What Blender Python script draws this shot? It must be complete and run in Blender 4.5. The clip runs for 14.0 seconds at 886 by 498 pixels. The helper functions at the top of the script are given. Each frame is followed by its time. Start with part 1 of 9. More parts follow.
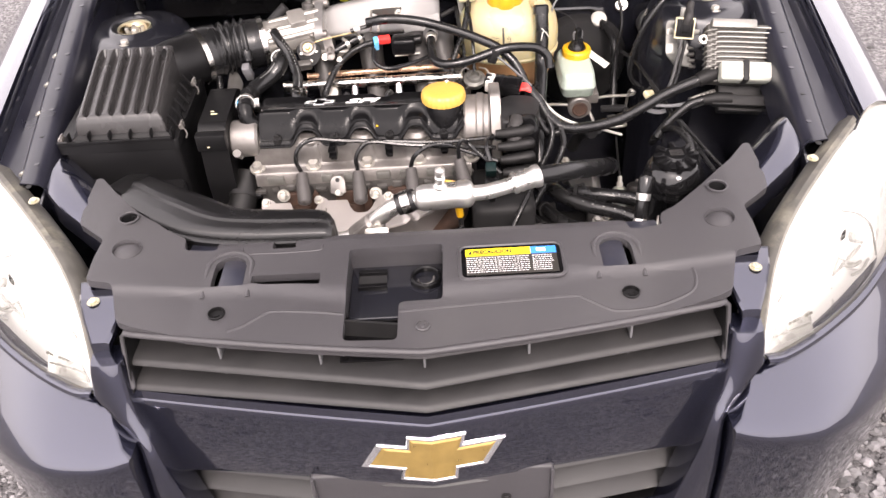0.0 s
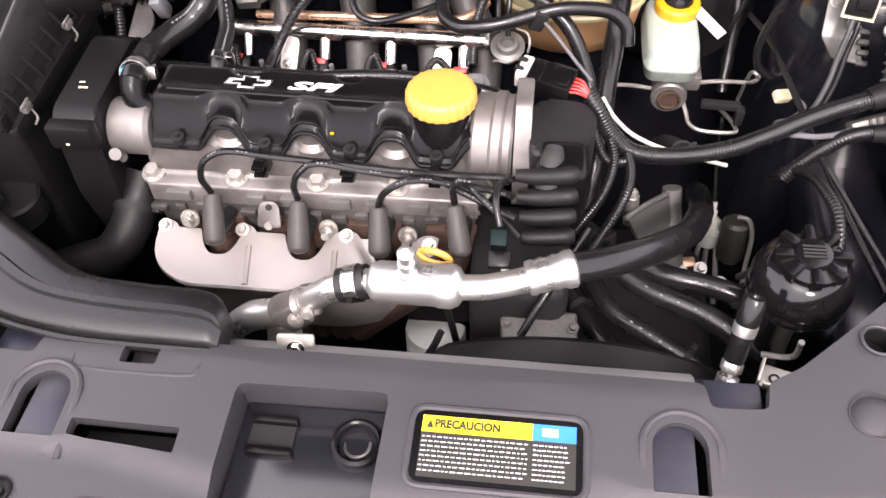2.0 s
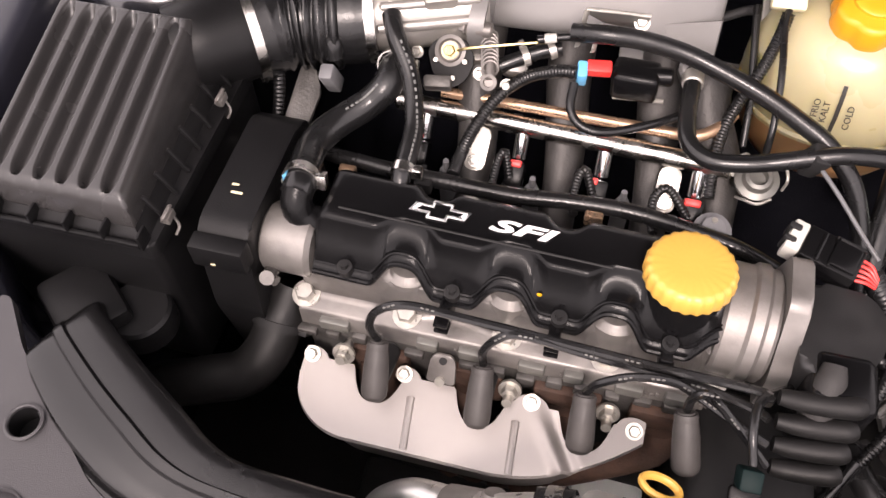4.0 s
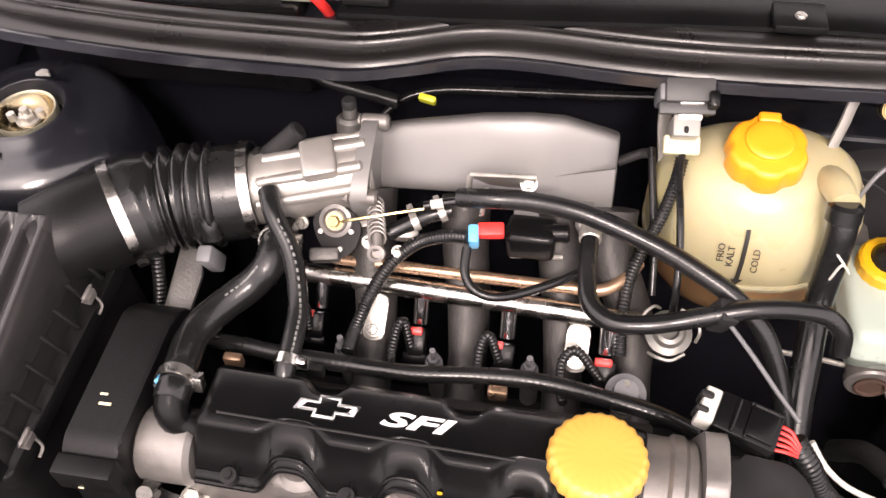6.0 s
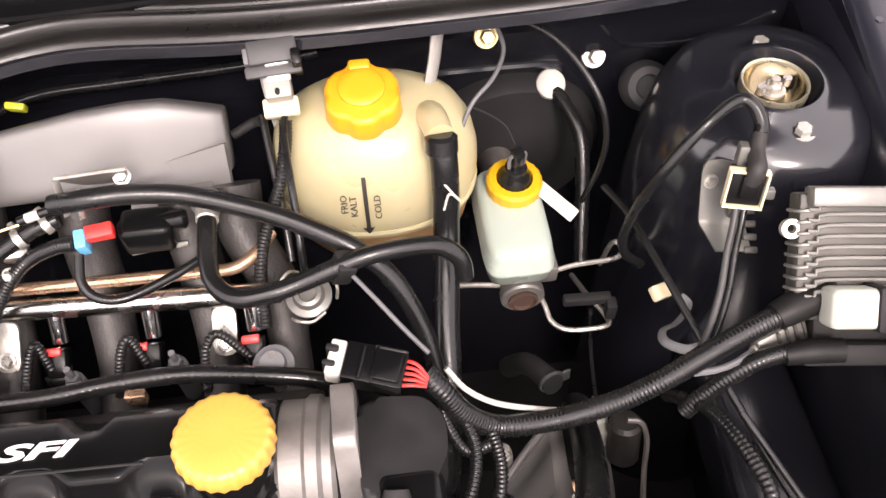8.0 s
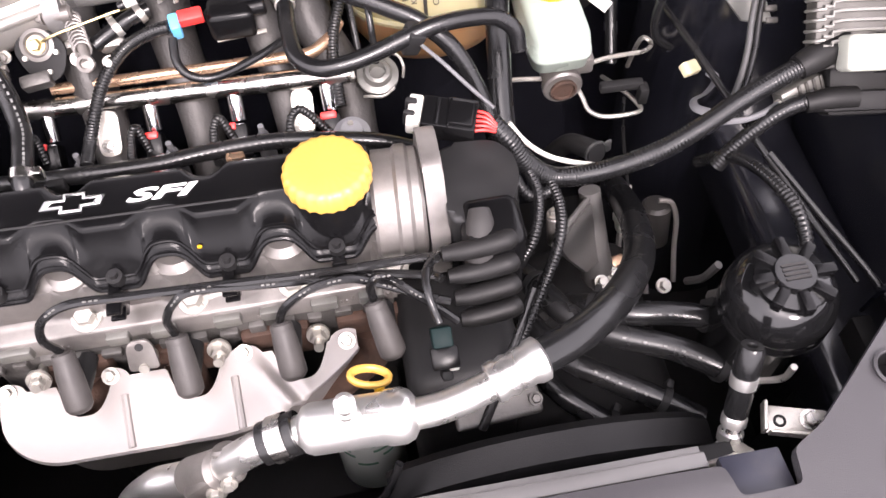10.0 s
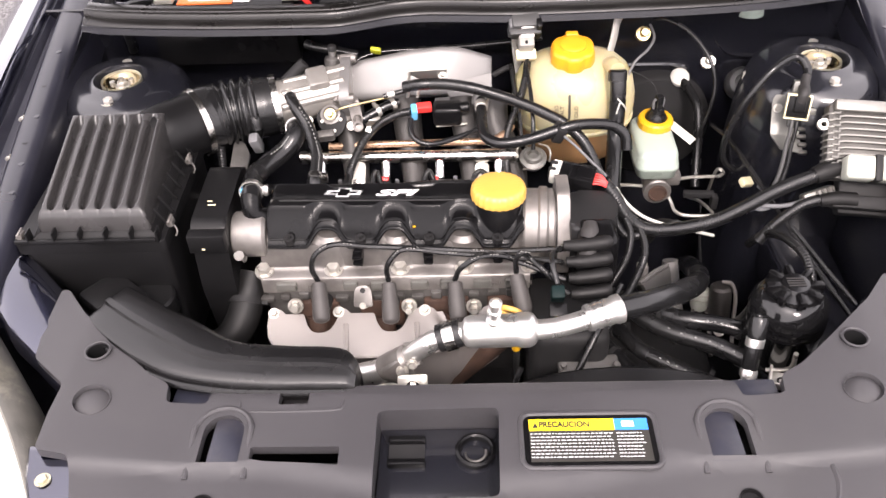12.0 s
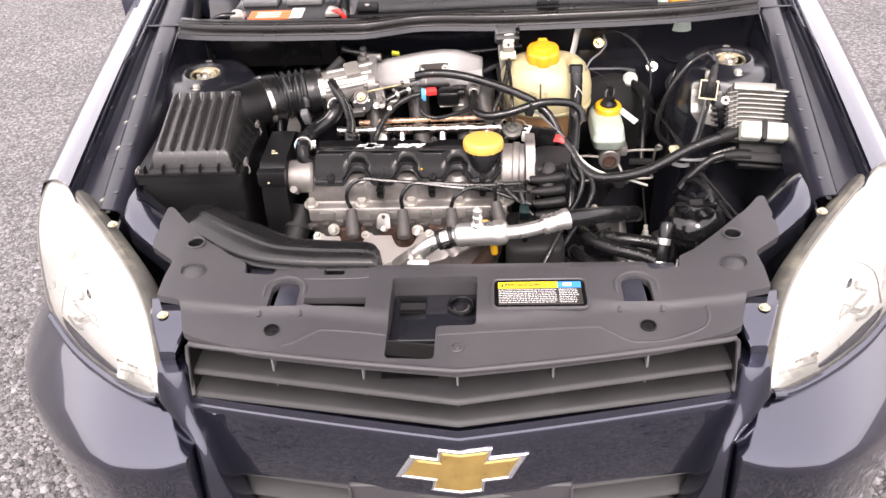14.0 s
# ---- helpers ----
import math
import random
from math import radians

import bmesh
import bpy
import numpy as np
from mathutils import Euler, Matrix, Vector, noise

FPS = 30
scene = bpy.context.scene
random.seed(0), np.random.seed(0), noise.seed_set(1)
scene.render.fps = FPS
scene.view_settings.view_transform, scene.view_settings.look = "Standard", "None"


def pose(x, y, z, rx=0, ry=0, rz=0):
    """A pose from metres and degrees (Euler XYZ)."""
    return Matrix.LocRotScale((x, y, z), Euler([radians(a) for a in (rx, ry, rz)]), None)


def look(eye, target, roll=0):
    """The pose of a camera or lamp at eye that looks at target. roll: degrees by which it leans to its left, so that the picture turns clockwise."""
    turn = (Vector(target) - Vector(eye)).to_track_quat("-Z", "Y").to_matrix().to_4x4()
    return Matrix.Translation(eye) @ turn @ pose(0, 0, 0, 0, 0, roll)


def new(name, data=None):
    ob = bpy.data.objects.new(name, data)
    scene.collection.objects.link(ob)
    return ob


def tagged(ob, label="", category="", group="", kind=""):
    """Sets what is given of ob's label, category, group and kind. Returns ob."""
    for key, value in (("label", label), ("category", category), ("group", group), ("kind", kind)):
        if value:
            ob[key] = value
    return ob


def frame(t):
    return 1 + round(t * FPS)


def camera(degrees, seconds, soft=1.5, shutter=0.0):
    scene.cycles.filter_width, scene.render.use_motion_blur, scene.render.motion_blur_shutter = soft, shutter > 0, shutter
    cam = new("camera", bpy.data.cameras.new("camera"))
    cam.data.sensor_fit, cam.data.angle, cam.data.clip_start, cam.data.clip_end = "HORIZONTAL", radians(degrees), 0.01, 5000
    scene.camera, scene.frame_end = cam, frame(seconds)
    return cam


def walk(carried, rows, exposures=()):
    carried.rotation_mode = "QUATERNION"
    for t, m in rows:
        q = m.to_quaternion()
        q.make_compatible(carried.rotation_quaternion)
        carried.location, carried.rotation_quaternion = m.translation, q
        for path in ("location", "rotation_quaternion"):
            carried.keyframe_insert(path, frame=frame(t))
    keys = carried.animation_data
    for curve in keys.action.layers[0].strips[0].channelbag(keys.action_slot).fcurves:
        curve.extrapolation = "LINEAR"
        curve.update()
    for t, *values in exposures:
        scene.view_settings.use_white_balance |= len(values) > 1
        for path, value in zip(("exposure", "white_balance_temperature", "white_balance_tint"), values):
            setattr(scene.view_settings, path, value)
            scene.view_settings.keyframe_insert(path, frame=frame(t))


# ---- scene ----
cam = camera(54.3, 14.0)
METRES, EYE, TILT, LEAN, TURN = 2.4, 1.5, -40.0, 3.0, -1.2
ROWS = [
    (0.0, 0.0, 0.0, 0.0, 0.0, 0.0, -0.0),
    (0.5, 0.003, 0.0549, 0.0266, -1.01, -3.04, 0.17),
    (1.0, 0.0267, 0.1286, 0.0661, 5.0, -6.21, -0.63),
    (1.5, 0.0424, 0.179, 0.0923, 7.0, -10.09, -2.69),
    (2.0, 0.0339, 0.2179, 0.1137, 5.5, -11.99, -5.56),
    (2.5, 0.0113, 0.2546, 0.1331, 3.97, -13.16, -8.52),
    (3.0, -0.0131, 0.2796, 0.147, 6.87, -16.0, -10.32),
    (3.5, -0.0411, 0.2921, 0.1604, 11.23, -18.23, -11.32),
    (6.0, -0.0246, 0.3354, 0.2081, 8.19, -12.33, -7.18),
    (6.5, -0.0013, 0.3382, 0.21, 4.39, -12.34, -5.06),
    (7.0, 0.0236, 0.3409, 0.2122, 0.1, -11.93, -2.59),
    (7.5, 0.042, 0.3418, 0.2117, -4.84, -12.1, -0.01),
    (10.0, 0.0045, 0.2941, 0.1597, -7.88, -17.54, 4.5),
    (10.5, -0.0109, 0.2667, 0.1474, -1.8, -14.27, 1.38),
    (11.0, -0.0115, 0.2181, 0.1305, 2.87, -8.49, -0.66),
    (11.5, -0.013, 0.1715, 0.1148, 1.88, -5.9, -1.28),
    (12.0, -0.0209, 0.1149, 0.0808, 0.94, -1.31, -1.79),
    (12.5, -0.0204, 0.062, 0.0478, 0.18, -0.82, -1.6),
    (13.0, -0.0077, 0.0187, 0.0194, 0.94, 1.65, -1.83),
    (13.5, -0.0025, -0.0231, -0.0021, 2.21, 2.87, -2.4),
    (14.0, -0.0006, -0.0491, -0.0134, 2.19, 3.44, -2.31),
]
walk(cam, [(t, pose(0.049, 0.0, EYE, TILT, LEAN, TURN) @ pose(METRES * x, METRES * y, METRES * z, 90 + pitch, roll, yaw)) for t, x, y, z, yaw, pitch, roll in ROWS], [(0.0, 1.8, 7000, 20), (0.5, 2.0, 6950, 20), (1.0, 2.05, 6900, 23), (2.0, 1.87, 6750, 23), (2.5, 1.65, 6850, 24), (3.5, 1.37, 7100, 24), (6.0, 1.6, 7250, 23), (6.5, 1.5, 7350, 23), (7.5, 1.57, 7250, 22), (10.0, 2.12, 6650, 23), (10.5, 1.8, 6650, 23), (11.0, 1.65, 6700, 22), (12.0, 1.8, 6850, 20), (14.0, 1.8, 6900, 20)])

# ---- light ----
world = bpy.data.worlds.new("overcast_sky")
scene.world = world
world.use_nodes = True
wn, wl = world.node_tree.nodes, world.node_tree.links
sky = wn.new("ShaderNodeTexSky")
sky.sky_type, sky.sun_disc = "NISHITA", False
sky.sun_elevation, sky.sun_rotation = radians(58), radians(200)
sky.dust_density, sky.air_density = 4.0, 1.0
soft_sky = wn.new("ShaderNodeHueSaturation")
soft_sky.inputs["Saturation"].default_value = 0.22
wl.new(sky.outputs[0], soft_sky.inputs["Color"])
cloud = wn.new("ShaderNodeMix")            # even cloud cover over the clear sky
cloud.data_type = "RGBA"
cloud.inputs["Factor"].default_value = 0.6
up_way = wn.new("ShaderNodeTexCoord")
height = wn.new("ShaderNodeSeparateXYZ")
wl.new(up_way.outputs["Generated"], height.inputs[0])
bright = wn.new("ShaderNodeMapRange")      # thin overcast: a bright haze towards the horizon
bright.inputs["To Min"].default_value, bright.inputs["To Max"].default_value = 1.35, 1.15
wl.new(height.outputs["Z"], bright.inputs["Value"])
veil = wn.new("ShaderNodeVectorMath")
veil.operation = "SCALE"
veil.inputs[0].default_value = (6.4, 6.4, 6.6)
wl.new(bright.outputs[0], veil.inputs["Scale"])
wl.new(veil.outputs[0], cloud.inputs["B"])
wl.new(soft_sky.outputs[0], cloud.inputs["A"])
wl.new(cloud.outputs["Result"], wn["Background"].inputs["Color"])
wn["Background"].inputs["Strength"].default_value = 0.15
sun = new("sun", bpy.data.lights.new("sun", "SUN"))
sun.data.energy, sun.data.angle, sun.data.color = 1.2, radians(14), (1.0, 0.96, 0.92)
sun.matrix_world = look((0.6, -2.2, 4.0), (0, 1.1, 0.7))


# ---- small builders ----
def rot_to(axis, up=(0, 0, 1)):
    """The turn that brings local z onto axis."""
    return Vector(axis).to_track_quat("Z", "Y").to_matrix().to_4x4()


def frame_m(o, xd, yd):
    """A pose with origin o, x along xd and y near yd."""
    x = Vector(xd).normalized()
    z = x.cross(Vector(yd)).normalized()
    y = z.cross(x)
    m = Matrix((x, y, z)).transposed().to_4x4()
    m.translation = Vector(o)
    return m


def box(bm, c, s, bev=0.0, m=None, seg=2, taper=1.0):
    """A box of size s about c, top face scaled by taper, edges rounded by bev."""
    vs = []
    for z in (-1, 1):
        k = taper if z > 0 else 1.0
        for x, y in ((-1, -1), (1, -1), (1, 1), (-1, 1)):
            vs.append(Vector((c[0] + x * k * s[0] / 2, c[1] + y * k * s[1] / 2, c[2] + z * s[2] / 2)))
    if m:
        vs = [m @ v for v in vs]
    b = [bm.verts.new(v) for v in vs]
    fs = [bm.faces.new([b[i] for i in q]) for q in ((3, 2, 1, 0), (4, 5, 6, 7), (0, 1, 5, 4), (1, 2, 6, 5), (2, 3, 7, 6), (3, 0, 4, 7))]
    if bev:
        es = {e for f in fs for e in f.edges}
        bmesh.ops.bevel(bm, geom=list(es), offset=bev, segments=seg, affect="EDGES", profile=0.5)
    return bm


def prism(bm, pts, z0, z1, m=None, bev=0.0, seg=2):
    """A flat outline raised from z0 to z1, its upper rim rounded by bev."""
    m = m or Matrix()
    area = sum(a[0] * b[1] - b[0] * a[1] for a, b in zip(pts, [*pts[1:], pts[0]]))
    if area < 0:
        pts = pts[::-1]
    lo = [bm.verts.new(m @ Vector((x, y, z0))) for x, y in pts]
    hi = [bm.verts.new(m @ Vector((x, y, z1))) for x, y in pts]
    n = len(pts)
    bm.faces.new(lo[::-1])
    top = bm.faces.new(hi)
    for i in range(n):
        bm.faces.new((lo[i], lo[(i + 1) % n], hi[(i + 1) % n], hi[i]))
    if bev:
        bmesh.ops.bevel(bm, geom=list(top.edges), offset=bev, segments=seg, affect="EDGES", profile=0.5)
    return bm


def lathe(bm, prof, m=None, n=24, wave=0.0, count=0, sharp=1):
    """A profile of (radius, height) turned about local z; wave and count flute it, sharp narrows the flutes."""
    m = m or Matrix()
    rings = []
    for r, z in prof:
        if r < 1e-5:
            rings.append([bm.verts.new(m @ Vector((0, 0, z)))])
        else:
            ring = []
            for i in range(n):
                a = 2 * math.pi * i / n
                k = r * (1 + wave * ((0.5 + 0.5 * math.cos(count * a)) ** sharp * 2 - 1)) if count else r
                ring.append(bm.verts.new(m @ Vector((k * math.cos(a), k * math.sin(a), z))))
            rings.append(ring)
    for a, b in zip(rings, rings[1:]):
        for i in range(n):
            j = (i + 1) % n
            if len(a) == 1 and len(b) == 1:
                continue
            if len(a) == 1:
                bm.faces.new((a[0], b[j], b[i]))
            elif len(b) == 1:
                bm.faces.new((a[i], a[j], b[0]))
            else:
                bm.faces.new((a[i], a[j], b[j], b[i]))
    return bm


def rod(bm, a, b, r, n=16, r2=None, bev=0.0):
    """A closed round bar from a to b."""
    a, b = Vector(a), Vector(b)
    m = rot_to(b - a)
    m.translation = a
    h, r2 = (b - a).length, r if r2 is None else r2
    e = min(bev, r * 0.6, h * 0.4)
    prof = [(0, 0), (r - e, 0), (r, e), (r2, h - e), (r2 - e, h), (0, h)] if e else [(0, 0), (r, 0), (r2, h), (0, h)]
    return lathe(bm, prof, m, n)


def spline(pts, sub=6, closed=False):
    """A smooth line through the points."""
    p = [Vector(q) for q in pts]
    if len(p) == 2 and not closed:
        return [p[0].lerp(p[1], i / sub) for i in range(sub + 1)]
    if closed:
        q = [p[-1], *p, p[0], p[1]]
    else:
        q = [2 * p[0] - p[1], *p, 2 * p[-1] - p[-2]]
    out = []
    for i in range(1, len(q) - 2):
        a, b, c, d = q[i - 1:i + 3]
        for k in range(sub):
            t = k / sub
            out.append(0.5 * (2 * b + (c - a) * t + (2 * a - 5 * b + 4 * c - d) * t * t + (3 * b - a - 3 * c + d) * t ** 3))
    if not closed:
        out.append(p[-1])
    return out


def tube(bm, pts, r, n=10, sub=6, pitch=0.0, amp=0.0, smooth=True, flat=1.0):
    """A hose through the points; r is one radius or one for each point; pitch and amp give it ribs."""
    line = spline(pts, sub) if smooth else [Vector(p) for p in pts]
    rr = r if isinstance(r, (list, tuple)) else [r] * len(pts)
    k = len(pts) - 1
    rad = []
    for i in range(len(line)):
        u = i / (len(line) - 1) * k
        j = min(int(u), k - 1)
        rad.append(rr[j] + (rr[j + 1] - rr[j]) * (u - j))
    if pitch:
        step, fine, frad, acc = pitch / 4, [line[0]], [rad[0]], 0.0
        for i in range(1, len(line)):
            seg = line[i] - line[i - 1]
            length, at = seg.length, step - acc
            while at <= length:
                f = at / length
                fine.append(line[i - 1] + seg * f)
                frad.append(rad[i - 1] + (rad[i] - rad[i - 1]) * f)
                at += step
            acc = (acc + length) % step
        line, rad = fine, [q * (1 + (amp if (i % 4) < 2 else -amp)) for i, q in enumerate(frad)]
    t0 = (line[1] - line[0]).normalized()
    side = t0.orthogonal().normalized()
    rings = []
    for i, p in enumerate(line):
        t = (line[min(i + 1, len(line) - 1)] - line[max(i - 1, 0)]).normalized()
        side = (side - t * side.dot(t)).normalized()
        other = t.cross(side)
        rings.append([bm.verts.new(p + rad[i] * (math.cos(a) * side + flat * math.sin(a) * other)) for a in (2 * math.pi * j / n for j in range(n))])
    for a, b in zip(rings, rings[1:]):
        for i in range(n):
            bm.faces.new((a[i], a[(i + 1) % n], b[(i + 1) % n], b[i]))
    bm.faces.new(rings[0][::-1])
    bm.faces.new(rings[-1])
    return bm


def sheet(bm, rows, thick=0.0):
    """A surface through rows of points; thick gives it a second skin below."""
    g = [[bm.verts.new(Vector(p)) for p in row] for row in rows]
    fs = []
    for a, b in zip(g, g[1:]):
        for i in range(len(a) - 1):
            fs.append(bm.faces.new((a[i], a[i + 1], b[i + 1], b[i])))
    if thick:
        bmesh.ops.recalc_face_normals(bm, faces=fs)
        bmesh.ops.solidify(bm, geom=fs, thickness=thick)
    return bm


def rounded(pts, rad, n=4):
    """A flat outline with its corners rounded."""
    out = []
    k = len(pts)
    for i in range(k):
        a, b, c = Vector(pts[i - 1]), Vector(pts[i]), Vector(pts[(i + 1) % k])
        u, v = (a - b), (c - b)
        r = min(rad, u.length * 0.45, v.length * 0.45)
        p, q = b + u.normalized() * r, b + v.normalized() * r
        for j in range(n + 1):
            t = j / n
            w = p * (1 - t) ** 2 + b * 2 * t * (1 - t) + q * t * t
            out.append((w.x, w.y))
    return out


def rect(x0, y0, x1, y1, r=0.0):
    pts = [(x0, y0), (x1, y0), (x1, y1), (x0, y1)]
    return rounded(pts, r) if r else pts


def finish(bm, sharp=38):
    bmesh.ops.recalc_face_normals(bm, faces=bm.faces)
    for f in bm.faces:
        f.smooth = True
    for e in bm.edges:
        if len(e.link_faces) == 2 and e.calc_face_angle(0) > radians(sharp):
            e.smooth = False


def base_of(ob):
    p = Vector((0, 0, 0))
    while ob:
        p += ob.location
        ob = ob.parent
    return p


def part(name, bm, material, parent, label="", sharp=38):
    """One mesh under a thing or a part; the mesh is given in world places."""
    finish(bm, sharp)
    bmesh.ops.translate(bm, vec=-base_of(parent), verts=bm.verts)
    me = bpy.data.meshes.new(name)
    bm.to_mesh(me)
    bm.free()
    me.materials.append(material)
    ob = new(name, me)
    ob.parent = parent
    return tagged(ob, label)


def thing(name, at, label, category, group="", kind=""):
    ob = new(name)
    ob.empty_display_size = 0.02
    ob.location = at
    return tagged(ob, label, category, group, kind)


def single(name, bm, material, label, category, group="", kind="", sharp=38):
    """A thing of one mesh."""
    finish(bm, sharp)
    lo = [min(v.co[i] for v in bm.verts) for i in range(3)]
    hi = [max(v.co[i] for v in bm.verts) for i in range(3)]
    at = Vector(((lo[0] + hi[0]) / 2, (lo[1] + hi[1]) / 2, lo[2]))
    bmesh.ops.translate(bm, vec=-at, verts=bm.verts)
    me = bpy.data.meshes.new(name)
    bm.to_mesh(me)
    bm.free()
    me.materials.append(material)
    ob = new(name, me)
    ob.location = at
    return tagged(ob, label, category, group, kind)


def words(text, size, m, depth=0.0006, shear=0.0, bold=0.0):
    """Lettering as a bmesh, at the pose m."""
    cu = bpy.data.curves.new("lettering", "FONT")
    cu.body, cu.size, cu.extrude, cu.shear, cu.offset = text, size, depth, shear, bold
    cu.align_x, cu.align_y, cu.resolution_u = "CENTER", "CENTER", 3
    ob = new("lettering", cu)
    bpy.context.view_layer.update()
    me = bpy.data.meshes.new_from_object(ob.evaluated_get(bpy.context.evaluated_depsgraph_get()))
    bm = bmesh.new()
    bm.from_mesh(me)
    bmesh.ops.transform(bm, matrix=m, verts=bm.verts)
    bpy.data.objects.remove(ob)
    bpy.data.curves.remove(cu)
    bpy.data.meshes.remove(me)
    return bm


def B():
    return bmesh.new()


def bolt(bm, p, axis, r, h=0.006, washer=True):
    """A hexagon head with its washer."""
    m = rot_to(axis)
    m.translation = Vector(p)
    if washer:
        lathe(bm, [(0, 0), (r * 1.45, 0), (r * 1.45, h * 0.3), (r, h * 0.3), (0, h * 0.3)], m, 16)
    lathe(bm, [(0, 0), (r, 0), (r, h * 0.85), (r * 0.85, h), (0, h)], m, 6)
    return bm


def nurl(bm, p, axis, r, w, n=24):
    """A band clamp with its screw housing."""
    m = rot_to(axis)
    m.translation = Vector(p)
    lathe(bm, [(r, -w / 2), (r + 0.0015, -w / 2), (r + 0.0015, w / 2), (r, w / 2), (r, -w / 2)], m, n)
    box(bm, (r + 0.004, 0, 0), (0.008, 0.014, w * 0.9), 0.001, m)
    return bm


# ---- materials ----
def material(name, colour, rough=0.5, metal=0.0, var=0.15, scale=30.0, bump=0.0, bump_scale=400.0, dirt=0.0, dirt_colour=(0.12, 0.1, 0.08), coat=0.0, rough_var=0.1, **more):
    mat = bpy.data.materials.new(name)
    mat.use_nodes = True
    nt = mat.node_tree
    n, l = nt.nodes, nt.links
    p = n["Principled BSDF"]
    co = n.new("ShaderNodeTexCoord")
    big = n.new("ShaderNodeTexNoise")
    big.inputs["Scale"].default_value, big.inputs["Detail"].default_value = scale, 5
    l.new(co.outputs["Object"], big.inputs["Vector"])
    ramp = n.new("ShaderNodeMapRange")
    ramp.inputs["From Min"].default_value, ramp.inputs["From Max"].default_value = 0.3, 0.7
    ramp.inputs["To Min"].default_value, ramp.inputs["To Max"].default_value = 1 - var, 1 + var
    l.new(big.outputs["Fac"], ramp.inputs["Value"])
    mul = n.new("ShaderNodeVectorMath")
    mul.operation = "SCALE"
    mul.inputs[0].default_value = colour
    l.new(ramp.outputs[0], mul.inputs["Scale"])
    colour_out = mul.outputs[0]
    if dirt:
        dn = n.new("ShaderNodeTexNoise")
        dn.inputs["Scale"].default_value, dn.inputs["Detail"].default_value = scale * 0.45, 8
        dn.inputs["Roughness"].default_value = 0.7
        l.new(co.outputs["Object"], dn.inputs["Vector"])
        dr = n.new("ShaderNodeMapRange")
        dr.inputs["From Min"].default_value, dr.inputs["From Max"].default_value = 0.5, 0.72
        dr.inputs["To Min"].default_value, dr.inputs["To Max"].default_value = 0.0, dirt
        l.new(dn.outputs["Fac"], dr.inputs["Value"])
        mix = n.new("ShaderNodeMix")
        mix.data_type = "RGBA"
        l.new(dr.outputs[0], mix.inputs["Factor"])
        l.new(colour_out, mix.inputs["A"])
        mix.inputs["B"].default_value = (*dirt_colour, 1)
        colour_out = mix.outputs["Result"]
    l.new(colour_out, p.inputs["Base Color"])
    fine = n.new("ShaderNodeTexNoise")
    fine.inputs["Scale"].default_value, fine.inputs["Detail"].default_value = bump_scale, 3
    l.new(co.outputs["Object"], fine.inputs["Vector"])
    rr = n.new("ShaderNodeMapRange")
    rr.inputs["From Min"].default_value, rr.inputs["From Max"].default_value = 0.3, 0.7
    rr.inputs["To Min"].default_value, rr.inputs["To Max"].default_value = max(0.02, rough - rough_var), min(1, rough + rough_var)
    l.new(big.outputs["Fac"], rr.inputs["Value"])
    l.new(rr.outputs[0], p.inputs["Roughness"])
    if bump:
        b = n.new("ShaderNodeBump")
        b.inputs["Strength"].default_value, b.inputs["Distance"].default_value = bump, 0.001
        l.new(fine.outputs["Fac"], b.inputs["Height"])
        l.new(b.outputs[0], p.inputs["Normal"])
    p.inputs["Metallic"].default_value = metal
    p.inputs["Coat Weight"].default_value = coat
    p.inputs["Coat Roughness"].default_value = 0.04
    p.inputs["Coat IOR"].default_value = 1.6
    for key, value in more.items():
        p.inputs[key.replace("_", " ")].default_value = value
    return mat


PLASTIC = material("black_plastic", (0.0068, 0.0067, 0.0071), 0.36, var=0.2, scale=9, bump=0.25, bump_scale=900, dirt=0.3, dirt_colour=(0.014, 0.0135, 0.013), Specular_IOR_Level=0.18)
LID = material("ribbed_black_plastic", (0.027, 0.0258, 0.026), 0.24, var=0.15, scale=14, bump=0.2, bump_scale=900, dirt=0.3, dirt_colour=(0.04, 0.037, 0.034), Specular_IOR_Level=0.55)
SLAT = material("grille_grey_plastic", (0.020, 0.0195, 0.020), 0.45, var=0.1, scale=14, bump=0.3, bump_scale=1100, dirt=0.25, dirt_colour=(0.05, 0.047, 0.045), Specular_IOR_Level=0.35)
COVER = material("grained_black_plastic", (0.040, 0.0382, 0.0412), 0.46, var=0.08, scale=6, bump=0.35, bump_scale=1300, dirt=0.3, dirt_colour=(0.06, 0.058, 0.055), Specular_IOR_Level=0.42)
POT = material("polished_black_plastic", (0.006, 0.006, 0.0065), 0.12, var=0.15, scale=12, rough_var=0.05, dirt=0.1, dirt_colour=(0.03, 0.028, 0.025), Specular_IOR_Level=0.5)
GLOSSY = material("smooth_black_plastic", (0.0045, 0.0044, 0.0048), 0.21, var=0.2, scale=12, bump=0.12, bump_scale=1400, dirt=0.1, dirt_colour=(0.018, 0.017, 0.016), Specular_IOR_Level=0.18)
RUBBER = material("black_rubber", (0.0085, 0.0085, 0.009), 0.25, var=0.2, scale=25, bump=0.15, bump_scale=500, dirt=0.2, dirt_colour=(0.03, 0.028, 0.025), Specular_IOR_Level=0.42)
SEAL = material("weathered_seal_rubber", (0.0085, 0.0078, 0.0075), 0.33, var=0.25, scale=14, bump=0.15, bump_scale=500, dirt=0.3, dirt_colour=(0.017, 0.0155, 0.014), Specular_IOR_Level=0.45)
MATT_RUBBER = material("dull_grey_rubber", (0.024, 0.0225, 0.022), 0.6, var=0.15, scale=40, bump=0.2, bump_scale=700, Specular_IOR_Level=0.3)
